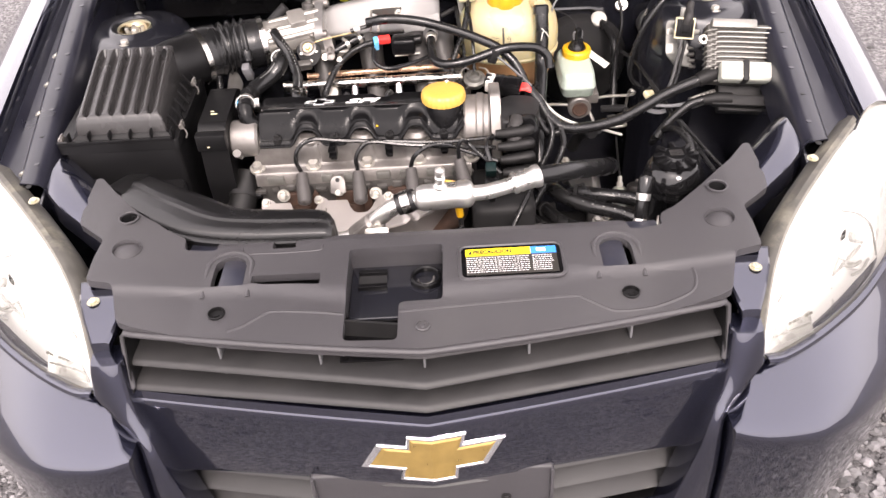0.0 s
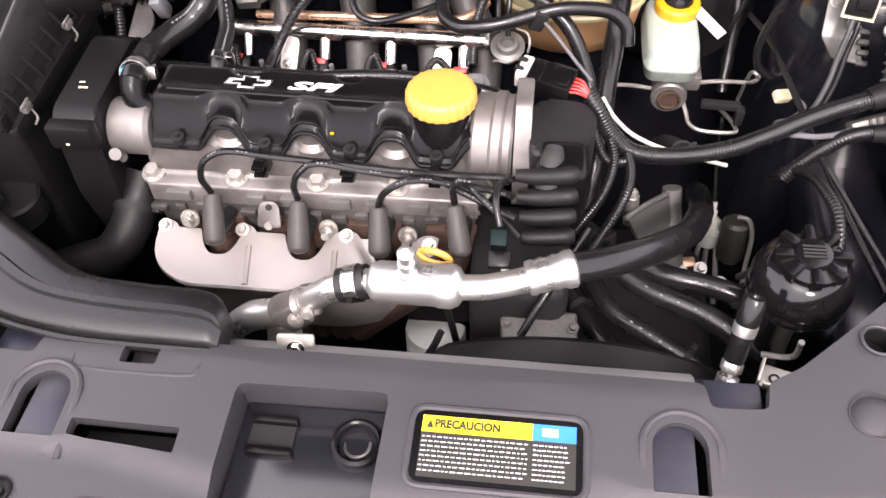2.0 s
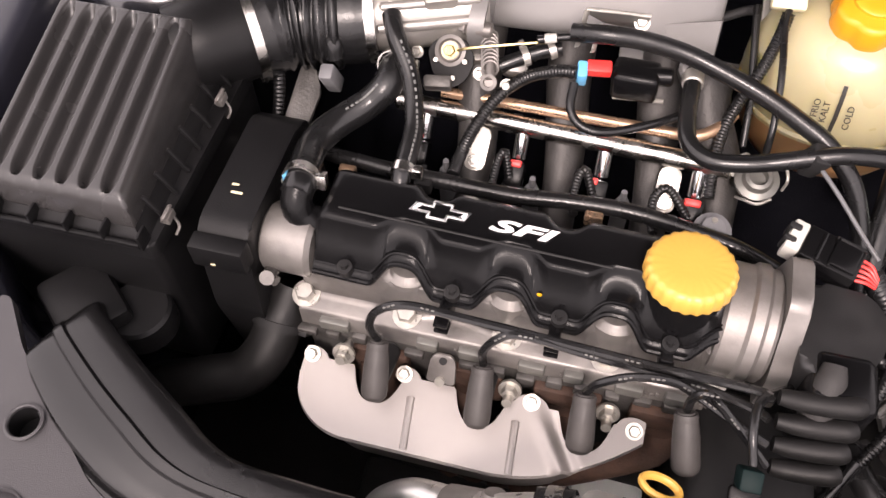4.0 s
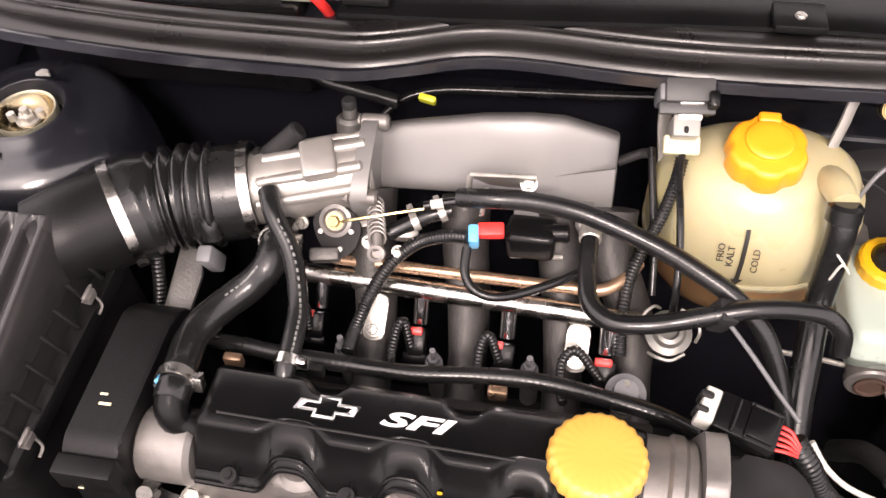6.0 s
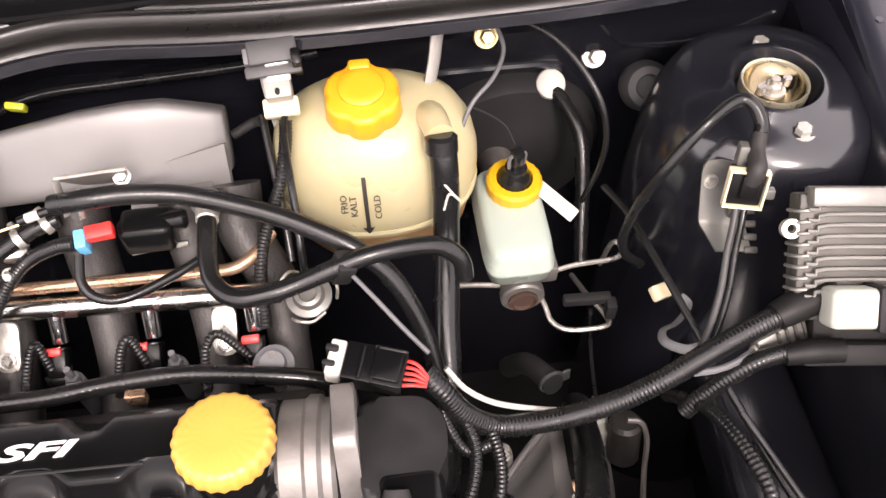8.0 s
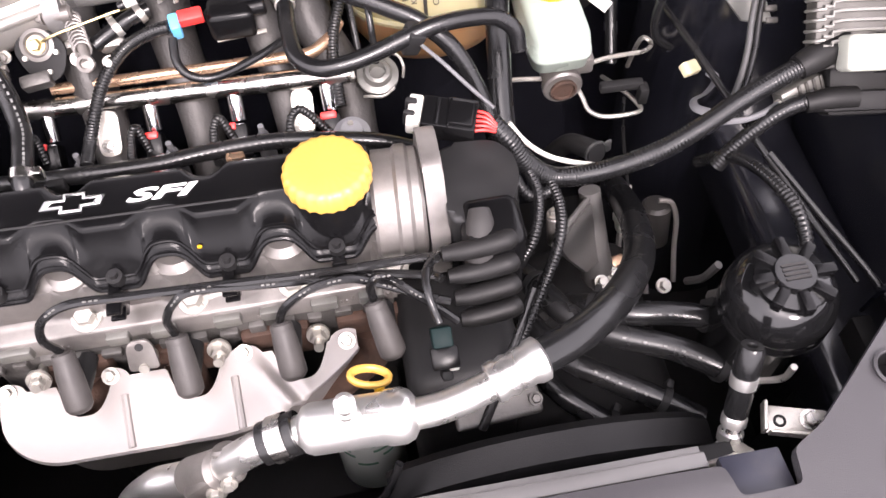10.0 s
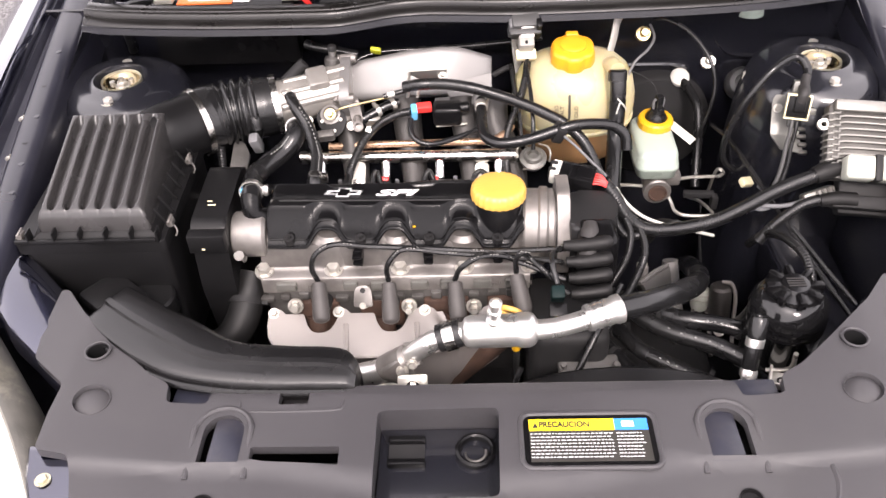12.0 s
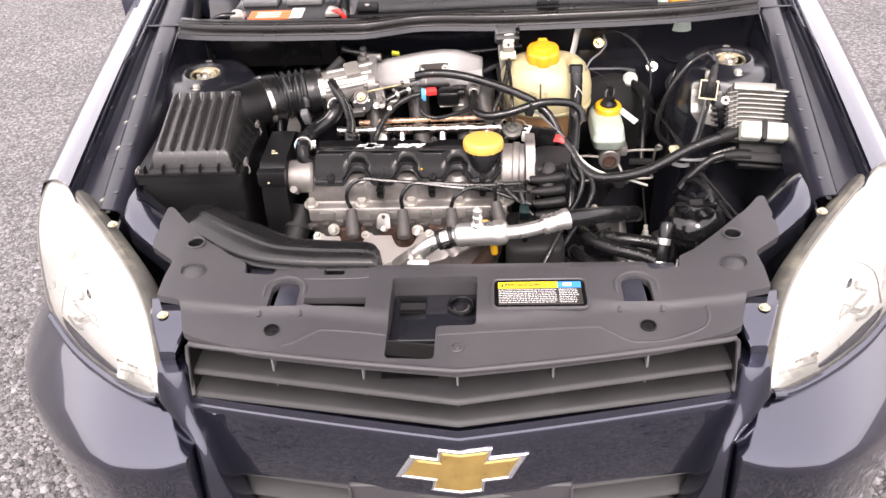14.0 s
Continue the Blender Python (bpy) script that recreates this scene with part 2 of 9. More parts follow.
CAP_PLASTIC = material("satin_black_plastic", (0.014, 0.0138, 0.0142), 0.42, var=0.15, scale=30, bump=0.2, bump_scale=900, dirt=0.3, dirt_colour=(0.03, 0.028, 0.026), Specular_IOR_Level=0.4)
# Matt near-black put in for shade: a hole's depth, the bonnet's lining.
SHADE_BLACK = material("matt_shade_black", (0.010, 0.010, 0.0105), 0.8, var=0.3, scale=14, Specular_IOR_Level=0.05)
SNORK = material("moulded_duct_plastic", (0.0068, 0.0066, 0.0070), 0.25, var=0.15, scale=10, bump=0.2, bump_scale=1000, dirt=0.3, dirt_colour=(0.013, 0.0125, 0.0115), Specular_IOR_Level=0.5)
# Near black for dark casings, and for the shade in gaps and holes.
DARK = material("dark_casing_and_shade", (0.018, 0.0178, 0.0182), 0.55, var=0.3, scale=14, dirt=0.3, dirt_colour=(0.014, 0.012, 0.011), Specular_IOR_Level=0.15)
SATIN_BLUE = material("satin_blue_panel", (0.018, 0.019, 0.029), 0.42, var=0.15, scale=20, dirt=0.2)
ALU = material("cast_aluminium", (0.185, 0.173, 0.163), 0.40, 0.5, var=0.28, scale=30, bump=0.16, bump_scale=500, dirt=0.55, dirt_colour=(0.11, 0.095, 0.085))
ALU_DARK = material("sooty_cast_aluminium", (0.11, 0.105, 0.10), 0.5, 0.6, var=0.25, scale=26, bump=0.5, bump_scale=350, dirt=0.6, dirt_colour=(0.03, 0.026, 0.023))
# A mottled casting, darker than the plenum's aluminium.
DARK_CAST = material("mottled_dark_casting", (0.045, 0.042, 0.040), 0.5, 0.4, var=0.3, scale=26, bump=0.5, bump_scale=350, dirt=0.5, dirt_colour=(0.015, 0.013, 0.012))
PLENUM = material("satin_aluminium", (0.165, 0.16, 0.156), 0.42, 0.4, var=0.10, scale=12, bump=0.05, bump_scale=1200, dirt=0.2, dirt_colour=(0.14, 0.133, 0.126))
THROTTLE = material("clean_cast_alloy", (0.30, 0.285, 0.265), 0.36, 0.55, var=0.15, scale=30, bump=0.12, bump_scale=500, dirt=0.3, dirt_colour=(0.18, 0.165, 0.15))
TUBE = material("bright_aluminium", (0.66, 0.65, 0.63), 0.33, 0.9, var=0.06, scale=40, bump=0.1, bump_scale=250, dirt=0.3, dirt_colour=(0.5, 0.47, 0.42))
SHIELD = material("pressed_steel_shield", (0.34, 0.315, 0.30), 0.42, 0.4, var=0.10, scale=9, bump=0.04, bump_scale=260, dirt=0.2, dirt_colour=(0.34, 0.29, 0.25))
STEEL = material("bright_steel", (0.6, 0.58, 0.55), 0.25, 1.0, var=0.1, scale=60)
ZINC = material("zinc_plated_steel", (0.48, 0.46, 0.42), 0.35, 0.7, var=0.15, scale=90, bump=0.3, bump_scale=500)
BRASSY = material("yellow_passivated_steel", (0.42, 0.33, 0.17), 0.32, 0.9, var=0.3, scale=70)
COPPER = material("brown_fuel_pipe", (0.55, 0.36, 0.24), 0.3, 0.8, var=0.15, scale=30)
RUST = material("rusty_iron", (0.06, 0.032, 0.022), 0.8, 0.2, var=0.4, scale=60, bump=0.8, bump_scale=300, dirt=0.4, dirt_colour=(0.04, 0.03, 0.025))
PAINT = material("dark_blue_car_paint", (0.030, 0.032, 0.056), 0.22, 0.9, var=0.08, scale=3, coat=1.0, rough_var=0.05, dirt=0.06, dirt_colour=(0.045, 0.044, 0.052), Coat_IOR=1.7)
# Inner body blue, taken near black for the shade inside the bay.
BAY = material("shaded_blue_inner_paint", (0.0075, 0.0078, 0.0112), 0.5, 0.0, var=0.2, scale=7, coat=1.0, dirt=0.25, dirt_colour=(0.009, 0.009, 0.0095), Specular_IOR_Level=0.1, Coat_IOR=1.7, Coat_Roughness=0.17)
SLEEVE = material("bright_zinc_sleeve", (0.6, 0.58, 0.55), 0.3, 0.3, var=0.06, scale=60)
DISH = material("bronze_steel_dish", (0.30, 0.24, 0.15), 0.22, 1.0, var=0.12, scale=40)
# Darker than the fins: the shadow between them is put into this colour.
ECU_CASE = material("shade_toned_cast_case", (0.06, 0.057, 0.052), 0.5, 0.4, var=0.1, scale=30, bump=0.2)
YELLOW = material("yellow_plastic", (0.57, 0.325, 0.065), 0.38, var=0.05, scale=20, bump=0.1)
ORANGE = material("orange_yellow_plastic", (0.75, 0.30, 0.015), 0.38, var=0.06, scale=20)
RING = material("amber_yellow_plastic", (0.62, 0.34, 0.012), 0.38, var=0.05, scale=20)
TANK = material("yellowed_translucent_plastic", (0.42, 0.375, 0.225), 0.34, var=0.06, scale=8, Subsurface_Weight=0.5, Subsurface_Radius=(0.03, 0.022, 0.01))
FLUID = material("brown_tinted_tank_plastic", (0.32, 0.18, 0.085), 0.36, var=0.15, scale=14, Subsurface_Weight=0.3, Subsurface_Radius=(0.02, 0.01, 0.005))
MILK = material("milky_white_plastic", (0.36, 0.42, 0.37), 0.32, var=0.05, scale=14, Subsurface_Weight=0.4, Subsurface_Radius=(0.02, 0.022, 0.02))
WHITE = material("off_white_plastic", (0.5, 0.49, 0.45), 0.45, var=0.06, scale=30)
CREAM = material("cream_plastic", (0.72, 0.64, 0.42), 0.45, var=0.08, scale=30)
STRAP = material("pale_moulded_strap", (0.26, 0.25, 0.23), 0.45, var=0.1, scale=30)
GREY = material("grey_plastic", (0.12, 0.12, 0.125), 0.45, var=0.1, scale=30)
GREY_DARK = material("dark_grey_rubber", (0.045, 0.045, 0.045), 0.5, var=0.12, scale=30)
RED = material("red_plastic", (0.72, 0.035, 0.03), 0.4, var=0.1, scale=40)
BLUE = material("light_blue_plastic", (0.1, 0.38, 0.62), 0.4, var=0.1, scale=40)
TEAL = material("dark_green_plastic", (0.002, 0.009, 0.009), 0.5, var=0.1, scale=40, Specular_IOR_Level=0.12)
LIME = material("yellow_green_plastic", (0.5, 0.5, 0.03), 0.45, var=0.1)
BOOT = material("soft_black_boot_rubber", (0.0080, 0.0077, 0.0077), 0.48, var=0.2, scale=40, bump=0.2, bump_scale=700, Specular_IOR_Level=0.22)
PLUG_RUBBER = material("grey_plug_rubber", (0.050, 0.046, 0.044), 0.5, var=0.2, scale=40, bump=0.2, bump_scale=700, Specular_IOR_Level=0.3)
LEAD_PRINT = material("worn_print", (0.17, 0.165, 0.155), 0.6, var=0.4, scale=200)
FINE_PRINT = material("grey_print", (0.15, 0.15, 0.145), 0.6, var=0.3, scale=160)
PRINT = material("white_print", (0.8, 0.8, 0.8), 0.5, var=0.03)
BLACK_PRINT = material("black_print", (0.02, 0.018, 0.015), 0.6, var=0.03)
LABEL_YELLOW = material("yellow_label_print", (0.8, 0.6, 0.02), 0.4, var=0.04)
LABEL_BLUE = material("blue_label_print", (0.03, 0.2, 0.6), 0.4, var=0.04)
LABEL_ORANGE = material("orange_label_print", (0.75, 0.14, 0.03), 0.45, var=0.04)
GOLD = material("gold_emblem_enamel", (0.4, 0.27, 0.085), 0.36, 0.7, var=0.14, scale=40, bump=0.15, bump_scale=500, coat=0.4)
CHROME = material("chrome", (0.9, 0.9, 0.91), 0.12, 1.0, var=0.04, scale=30, rough_var=0.04)
# Whitish, barely metallic: the reflectors' bright reflection is put into the colour.
BOWL = material("whitened_lamp_bowl", (0.62, 0.62, 0.615), 0.3, 0.12, rough_var=0.04, var=0.03, scale=20)
LAMP_WHITE = material("whitened_lamp_reflector", (0.56, 0.56, 0.55), 0.35, 0.1, var=0.05, scale=20)
RIBBED = material("fluted_lamp_plastic", (0.27, 0.27, 0.255), 0.3, 0.1, var=0.08, scale=60)
FLUTE = material("clear_fluted_plastic", (0.36, 0.36, 0.345), 0.3, 0.1, var=0.08, scale=60)
LAMP_EDGE = material("dusty_lamp_body", (0.06, 0.057, 0.05), 0.6, var=0.25, scale=40, bump=0.3, dirt=0.5, dirt_colour=(0.28, 0.26, 0.2))
SEAM = material("lamp_sealant", (0.16, 0.155, 0.135), 0.6, var=0.1)
NAVY = material("dull_navy_flange_paint", (0.012, 0.0122, 0.0185), 0.36, var=0.2, scale=12, dirt=0.3, dirt_colour=(0.024, 0.0235, 0.026), Specular_IOR_Level=0.3, coat=0.4, Coat_Roughness=0.2)
YZINC = material("yellow_zinc_bolt", (0.46, 0.43, 0.32), 0.34, 0.75, var=0.12, scale=80)
FINS = material("cast_ecu_case", (0.20, 0.195, 0.18), 0.4, 0.5, var=0.06, scale=30, bump=0.2)
BRACKET = material("dull_zinc_bracket", (0.17, 0.168, 0.155), 0.42, 0.5, var=0.1, scale=40)
GREENISH = material("pale_grey_connector", (0.4, 0.41, 0.36), 0.4, var=0.05)
WOOL = material("worn_tyre_rubber", (0.02, 0.02, 0.02), 0.8, var=0.2, bump=0.5)
FILTER = material("white_oil_filter_paint", (0.78, 0.8, 0.77), 0.38, var=0.05)
GREEN_PRINT = material("green_label_print", (0.12, 0.3, 0.2), 0.4)

LENS = bpy.data.materials.new("clear_lamp_lens")
LENS.use_nodes = True
_n, _l = LENS.node_tree.nodes, LENS.node_tree.links
_clear, _gloss, _mix, _fres = _n.new("ShaderNodeBsdfTransparent"), _n.new("ShaderNodeBsdfGlossy"), _n.new("ShaderNodeMixShader"), _n.new("ShaderNodeFresnel")
_clear.inputs["Color"].default_value = (0.97, 0.97, 0.955, 1)
_gloss.inputs["Roughness"].default_value = 0.05
_fres.inputs["IOR"].default_value = 1.55
_l.new(_fres.outputs[0], _mix.inputs[0])
_l.new(_clear.outputs[0], _mix.inputs[1])
_l.new(_gloss.outputs[0], _mix.inputs[2])
_l.new(_mix.outputs[0], _n["Material Output"].inputs["Surface"])


def ground_material():
    mat = bpy.data.materials.new("fine_gravel_ground")
    mat.use_nodes = True
    n, l = mat.node_tree.nodes, mat.node_tree.links
    p = n["Principled BSDF"]
    co = n.new("ShaderNodeTexCoord")
    v = n.new("ShaderNodeTexVoronoi")
    v.inputs["Scale"].default_value = 120
    big = n.new("ShaderNodeTexNoise")
    big.inputs["Scale"].default_value, big.inputs["Detail"].default_value = 2.3, 8
    for q in (v, big):
        l.new(co.outputs["Object"], q.inputs["Vector"])
    ramp = n.new("ShaderNodeValToRGB")
    e = ramp.color_ramp.elements
    e[0].color, e[1].color = (0.07, 0.066, 0.068, 1), (0.27, 0.26, 0.262, 1)
    e.new(0.55).color = (0.145, 0.139, 0.142, 1)
    grey = n.new("ShaderNodeSeparateColor")
    l.new(v.outputs["Color"], grey.inputs[0])
    l.new(grey.outputs[0], ramp.inputs["Fac"])
    mix = n.new("ShaderNodeMix")
    mix.data_type, mix.blend_type = "RGBA", "MULTIPLY"
    mix.inputs["Factor"].default_value = 0.5
    l.new(ramp.outputs["Color"], mix.inputs["A"])
    l.new(big.outputs["Fac"], mix.inputs["B"])
    l.new(mix.outputs["Result"], p.inputs["Base Color"])
    b = n.new("ShaderNodeBump")
    b.inputs["Strength"].default_value, b.inputs["Distance"].default_value = 0.9, 0.008
    b.invert = True
    l.new(v.outputs["Distance"], b.inputs["Height"])
    l.new(b.outputs[0], p.inputs["Normal"])
    p.inputs["Roughness"].default_value = 0.9
    return mat


def stone_material():
    mat = material("grey_stone_chips", (0.155, 0.15, 0.153), 0.85, var=0.25, scale=60, bump=0.6, bump_scale=300)
    n, l = mat.node_tree.nodes, mat.node_tree.links
    geo = n.new("ShaderNodeNewGeometry")
    m = n.new("ShaderNodeMapRange")
    m.inputs["To Min"].default_value, m.inputs["To Max"].default_value = 0.35, 1.5
    l.new(geo.outputs["Random Per Island"], m.inputs["Value"])
    p = n["Principled BSDF"]
    src = p.inputs["Base Color"].links[0].from_socket
    s = n.new("ShaderNodeVectorMath")
    s.operation = "SCALE"
    l.new(src, s.inputs[0])
    l.new(m.outputs[0], s.inputs["Scale"])
    l.new(s.outputs[0], p.inputs["Base Color"])
    return mat


GROUND, STONE = ground_material(), stone_material()

# ---- ground ----
bm = B()
sheet(bm, [[(x, y, 0) for x in (-400, -40, -6, -2, 0, 2, 6, 40, 400)] for y in (-400, -40, -6, 0, 3, 6, 40, 400)])
single("ground", bm, GROUND, "grey compacted gravel and asphalt chip yard", "ground", kind="structure")


def loose_stones():
    """Chips strewn beside the car, one mesh."""
    rnd = random.Random(4)
    verts, faces = [], []
    for i in range(15000):
        side = 1 if i % 3 == 0 else -1
        x = side * (0.66 + abs(rnd.gauss(0, 0.34)))
        y = rnd.gauss(1.3, 0.85)
        s = 0.0035 + 0.0095 * rnd.random() ** 2.2
        if side > 0:
            s *= 1.3
        elif rnd.random() < 0.4:
            s *= 0.6
        k = len(verts)
        n = 6
        tw = rnd.random() * 6
        for ring, (rr, z) in enumerate(((0.8, 0.0), (1.0, 0.35), (0.6, 0.85))):
            for j in range(n):
                a = tw + 2 * math.pi * j / n
                q = s * rr * rnd.uniform(0.7, 1.25)
                verts.append((x + q * math.cos(a), y + q * math.sin(a) * 0.8, s * z * rnd.uniform(0.8, 1.2) - 0.001))
        for r in range(2):
            for j in range(n):
                a, b = k + r * n + j, k + r * n + (j + 1) % n
                faces.append((a, b, b + n, a + n))
        faces.append(tuple(k + 2 * n + j for j in range(n)))
    me = bpy.data.meshes.new("gravel")
    me.from_pydata(verts, [], faces)
    me.materials.append(STONE)
    ob = new("gravel", me)
    tagged(ob, "loose grey stone chips strewn on the yard", "gravel", kind="stuff")


loose_stones()

# ---- car body ----
car = thing("car_body", (0, 1.2, 0), "dark blue compact car front with the bonnet raised", "car")


def mirror(pts, s):
    return [(s * p[0], p[1], p[2]) for p in pts]


NOSE = [(0.385, 0.700), (0.44, 0.712), (0.50, 0.738), (0.557, 0.774), (0.61, 0.820), (0.66, 0.872), (0.705, 0.925), (0.742, 0.99), (0.766, 1.07), (0.778, 1.16), (0.782, 1.25)]
LEVEL = [(0.0, 0.668, 0.074), (0.0, 0.655, 0.070), (0.0, 0.640, 0.058), (0.30, 0.640, 0.026), (0.65, 0.640, -0.014), (0.88, 0.640, -0.034), (1.0, 0.640, -0.041), (1.08, 0.640, -0.0425), (1.4, 0.640, -0.044), (2.0, 0.42, -0.040), (2.0, 0.31, -0.028), (2.0, 0.25, -0.012), (2.0, 0.215, 0.02)]


EDGE_X = (0.437, 0.434, 0.430, 0.416, 0.399, 0.384, 0.381, 0.379, 0.377, 0.376, 0.376, 0.376, 0.376)


def trimmed(row, x0):
    """The row from where it reaches x0 outwards, with as many points as before."""
    n = len(row)
    i0 = 0.0
    for i in range(n - 1):
        a, b = abs(row[i][0]), abs(row[i + 1][0])
        if a < x0 <= b:
            i0 = i + (x0 - a) / (b - a)
            break
    res = []
    for k in range(n):
        u = i0 + (n - 1 - i0) * k / (n - 1)
        j = min(int(u), n - 2)
        res.append(tuple(p + (q - p) * (u - j) for p, q in zip(row[j], row[j + 1])))
    return res


def nose_rows(s):
    """Bumper skin: a bright slope under the lamp down to a falling crease, upright below it."""
    line = spline([(*p, 0) for p in NOSE], 5)
    rows = []
    for f, z0, inset in LEVEL:
        row = []
        for i, p in enumerate(line):
            a, b = line[max(i - 1, 0)], line[min(i + 1, len(line) - 1)]
            t = (b - a).normalized()
            out = Vector((t.y, -t.x, 0))
            fade = min(1.0, max(0.25, (1.2 - p.y) / 0.25))
            q = p - out * inset * (fade if inset > 0 else 1)
            wide = max(0.0, min(1.0, (p.x - 0.385) / 0.12))
            if inset < 0:
                q = p - out * inset * (0.45 + 0.55 * wide)
            crease = 0.596 - 0.085 * max(0.0, min(1.0, (p.x - 0.385) / 0.33)) ** 0.8
            z = z0 if f == 0 or f == 2.0 else z0 + (crease - z0) * f
            if f == 0:
                near = max(0.0, 1 - max(0.0, p.x - 0.40) / 0.10)
                z = 0.640 + (z0 - 0.640) * near - (z0 - 0.640) * 0.5 * (1 - near)
            row.append((s * q.x, q.y, z + 0.02 * max(0, (p.y - 0.95)) if z > 0.6 else z))
        row = trimmed(row, EDGE_X[len(rows)])
        e = row[0]
        back = 0.075 if f >= 1.0 else 0.012 + 0.045 * f
        rows.append([(e[0] - s * 0.003, e[1] + back, e[2]), (e[0] - s * 0.002, e[1] + 0.004, e[2]), *row])
    return rows


for s in (-1, 1):
    bm = B()
    sheet(bm, nose_rows(s), 0.004)
    bumper = part("bumper", bm, PAINT, car, sharp=35)
    # column between grille and lamp
    bm = B()
    rows = []
    for z, x0, x1, y in ((0.7050, 0.389, 0.428, 0.790), (0.7040, 0.389, 0.428, 0.7540), (0.690, 0.388, 0.430, 0.7475), (0.660, 0.386, 0.431, 0.7375), (0.630, 0.381, 0.411, 0.7255), (0.605, 0.373, 0.392, 0.7145), (0.590, 0.367, 0.385, 0.7075), (0.550, 0.357, 0.383, 0.6975), (0.50, 0.344, 0.383, 0.691), (0.42, 0.328, 0.383, 0.690), (0.34, 0.318, 0.383, 0.695)):
        rows.append([(s * (x0 - 0.005), y + 0.05, z), (s * (x0 - 0.001), y + 0.008, z), (s * (x0 + 0.004), y + 0.0015, z), (s * (x0 * 0.5 + x1 * 0.5), y, z), (s * (x1 - 0.004), y + 0.0015, z), (s * x1, y + 0.006, z), (s * (x1 + 0.002), y + 0.035, z)])
    sheet(bm, rows, 0.003)
    part("grille_pillar", bm, PAINT, car, sharp=50)
    # bolted corner bracket
    bm = B()
    rows = []
    for x0, x1, y, z in ((0.410, 0.462, 0.874, 0.738), (0.410, 0.462, 0.871, 0.746), (0.408, 0.460, 0.866, 0.7475), (0.401, 0.451, 0.835, 0.7475), (0.3920, 0.441, 0.810, 0.7420), (0.3935, 0.437, 0.800, 0.7385), (0.4010, 0.4245, 0.773, 0.7275), (0.4020, 0.4235, 0.770, 0.7180), (0.4020, 0.4235, 0.769, 0.700)):
        rows.append([(s * x, yy, zz) for x, yy, zz in ((x0, y + 0.002, z - 0.012), (x0, y, z - 0.003), (x0 + 0.003, y, z), (x1 - 0.003, y, z), (x1, y, z - 0.003), (x1, y + 0.002, z - 0.012))])
    sheet(bm, rows, 0.002)
    br = part("corner_bracket", bm, PAINT, car, "dark blue bracket with a zinc bolt", sharp=9)
    bm = B()
    bolt(bm, (s * 0.43, 0.829, 0.747), (0, 0, 1), 0.0056, 0.005)
    part("bolt", bm, YZINC, br)


FENDER = [(0.557, -0.090, 1.060, 0.066), (0.5615, -0.055, 1.060, 0.066), (0.5645, -0.026, 1.060, 0.066), (0.570, -0.020, 1.060, 0.066), (0.5945, -0.018, 1.062, 0.072), (0.5985, -0.022, 1.064, 0.075), (0.604, -0.034, 1.066, 0.07), (0.632, -0.036, 1.078, 0.04), (0.646, -0.024, 1.086, 0.024), (0.6525, -0.003, 1.092, 0.022), (0.657, 0.0012, 1.095, 0.022), (0.673, -0.0040, 1.112, 0.02), (0.6915, -0.0105, 1.128, 0.016), (0.6945, -0.0120, 1.130, 0.016), (0.716, -0.0235, 1.142, 0.012), (0.733, -0.0360, 1.152, 0.01), (0.745, -0.060, 1.152, 0.01), (0.758, -0.11, 1.150, 0.01), (0.770, -0.18, 1.150, 0.01), (0.778, -0.27, 1.17, 0.01), (0.781, -0.37, 1.2, 0.01), (0.776, -0.5, 1.25, 0.01)]


def fender_rows(s):
    """Flange, gutter, rounded shoulder and side, each line with its own run-out to the back."""
    rows = []
    for k in range(15):
        t = k / 14
        row = []
        for x, dz, y0, run in FENDER:
            y = y0 + (1.80 - y0) * t
            zt = 0.795 + 0.215 * (y - 1.05) - 0.05 * (y - 1.05) ** 2
            row.append((s * (x + run * (y - y0)), y, zt + dz))
        rows.append(row)
    return rows


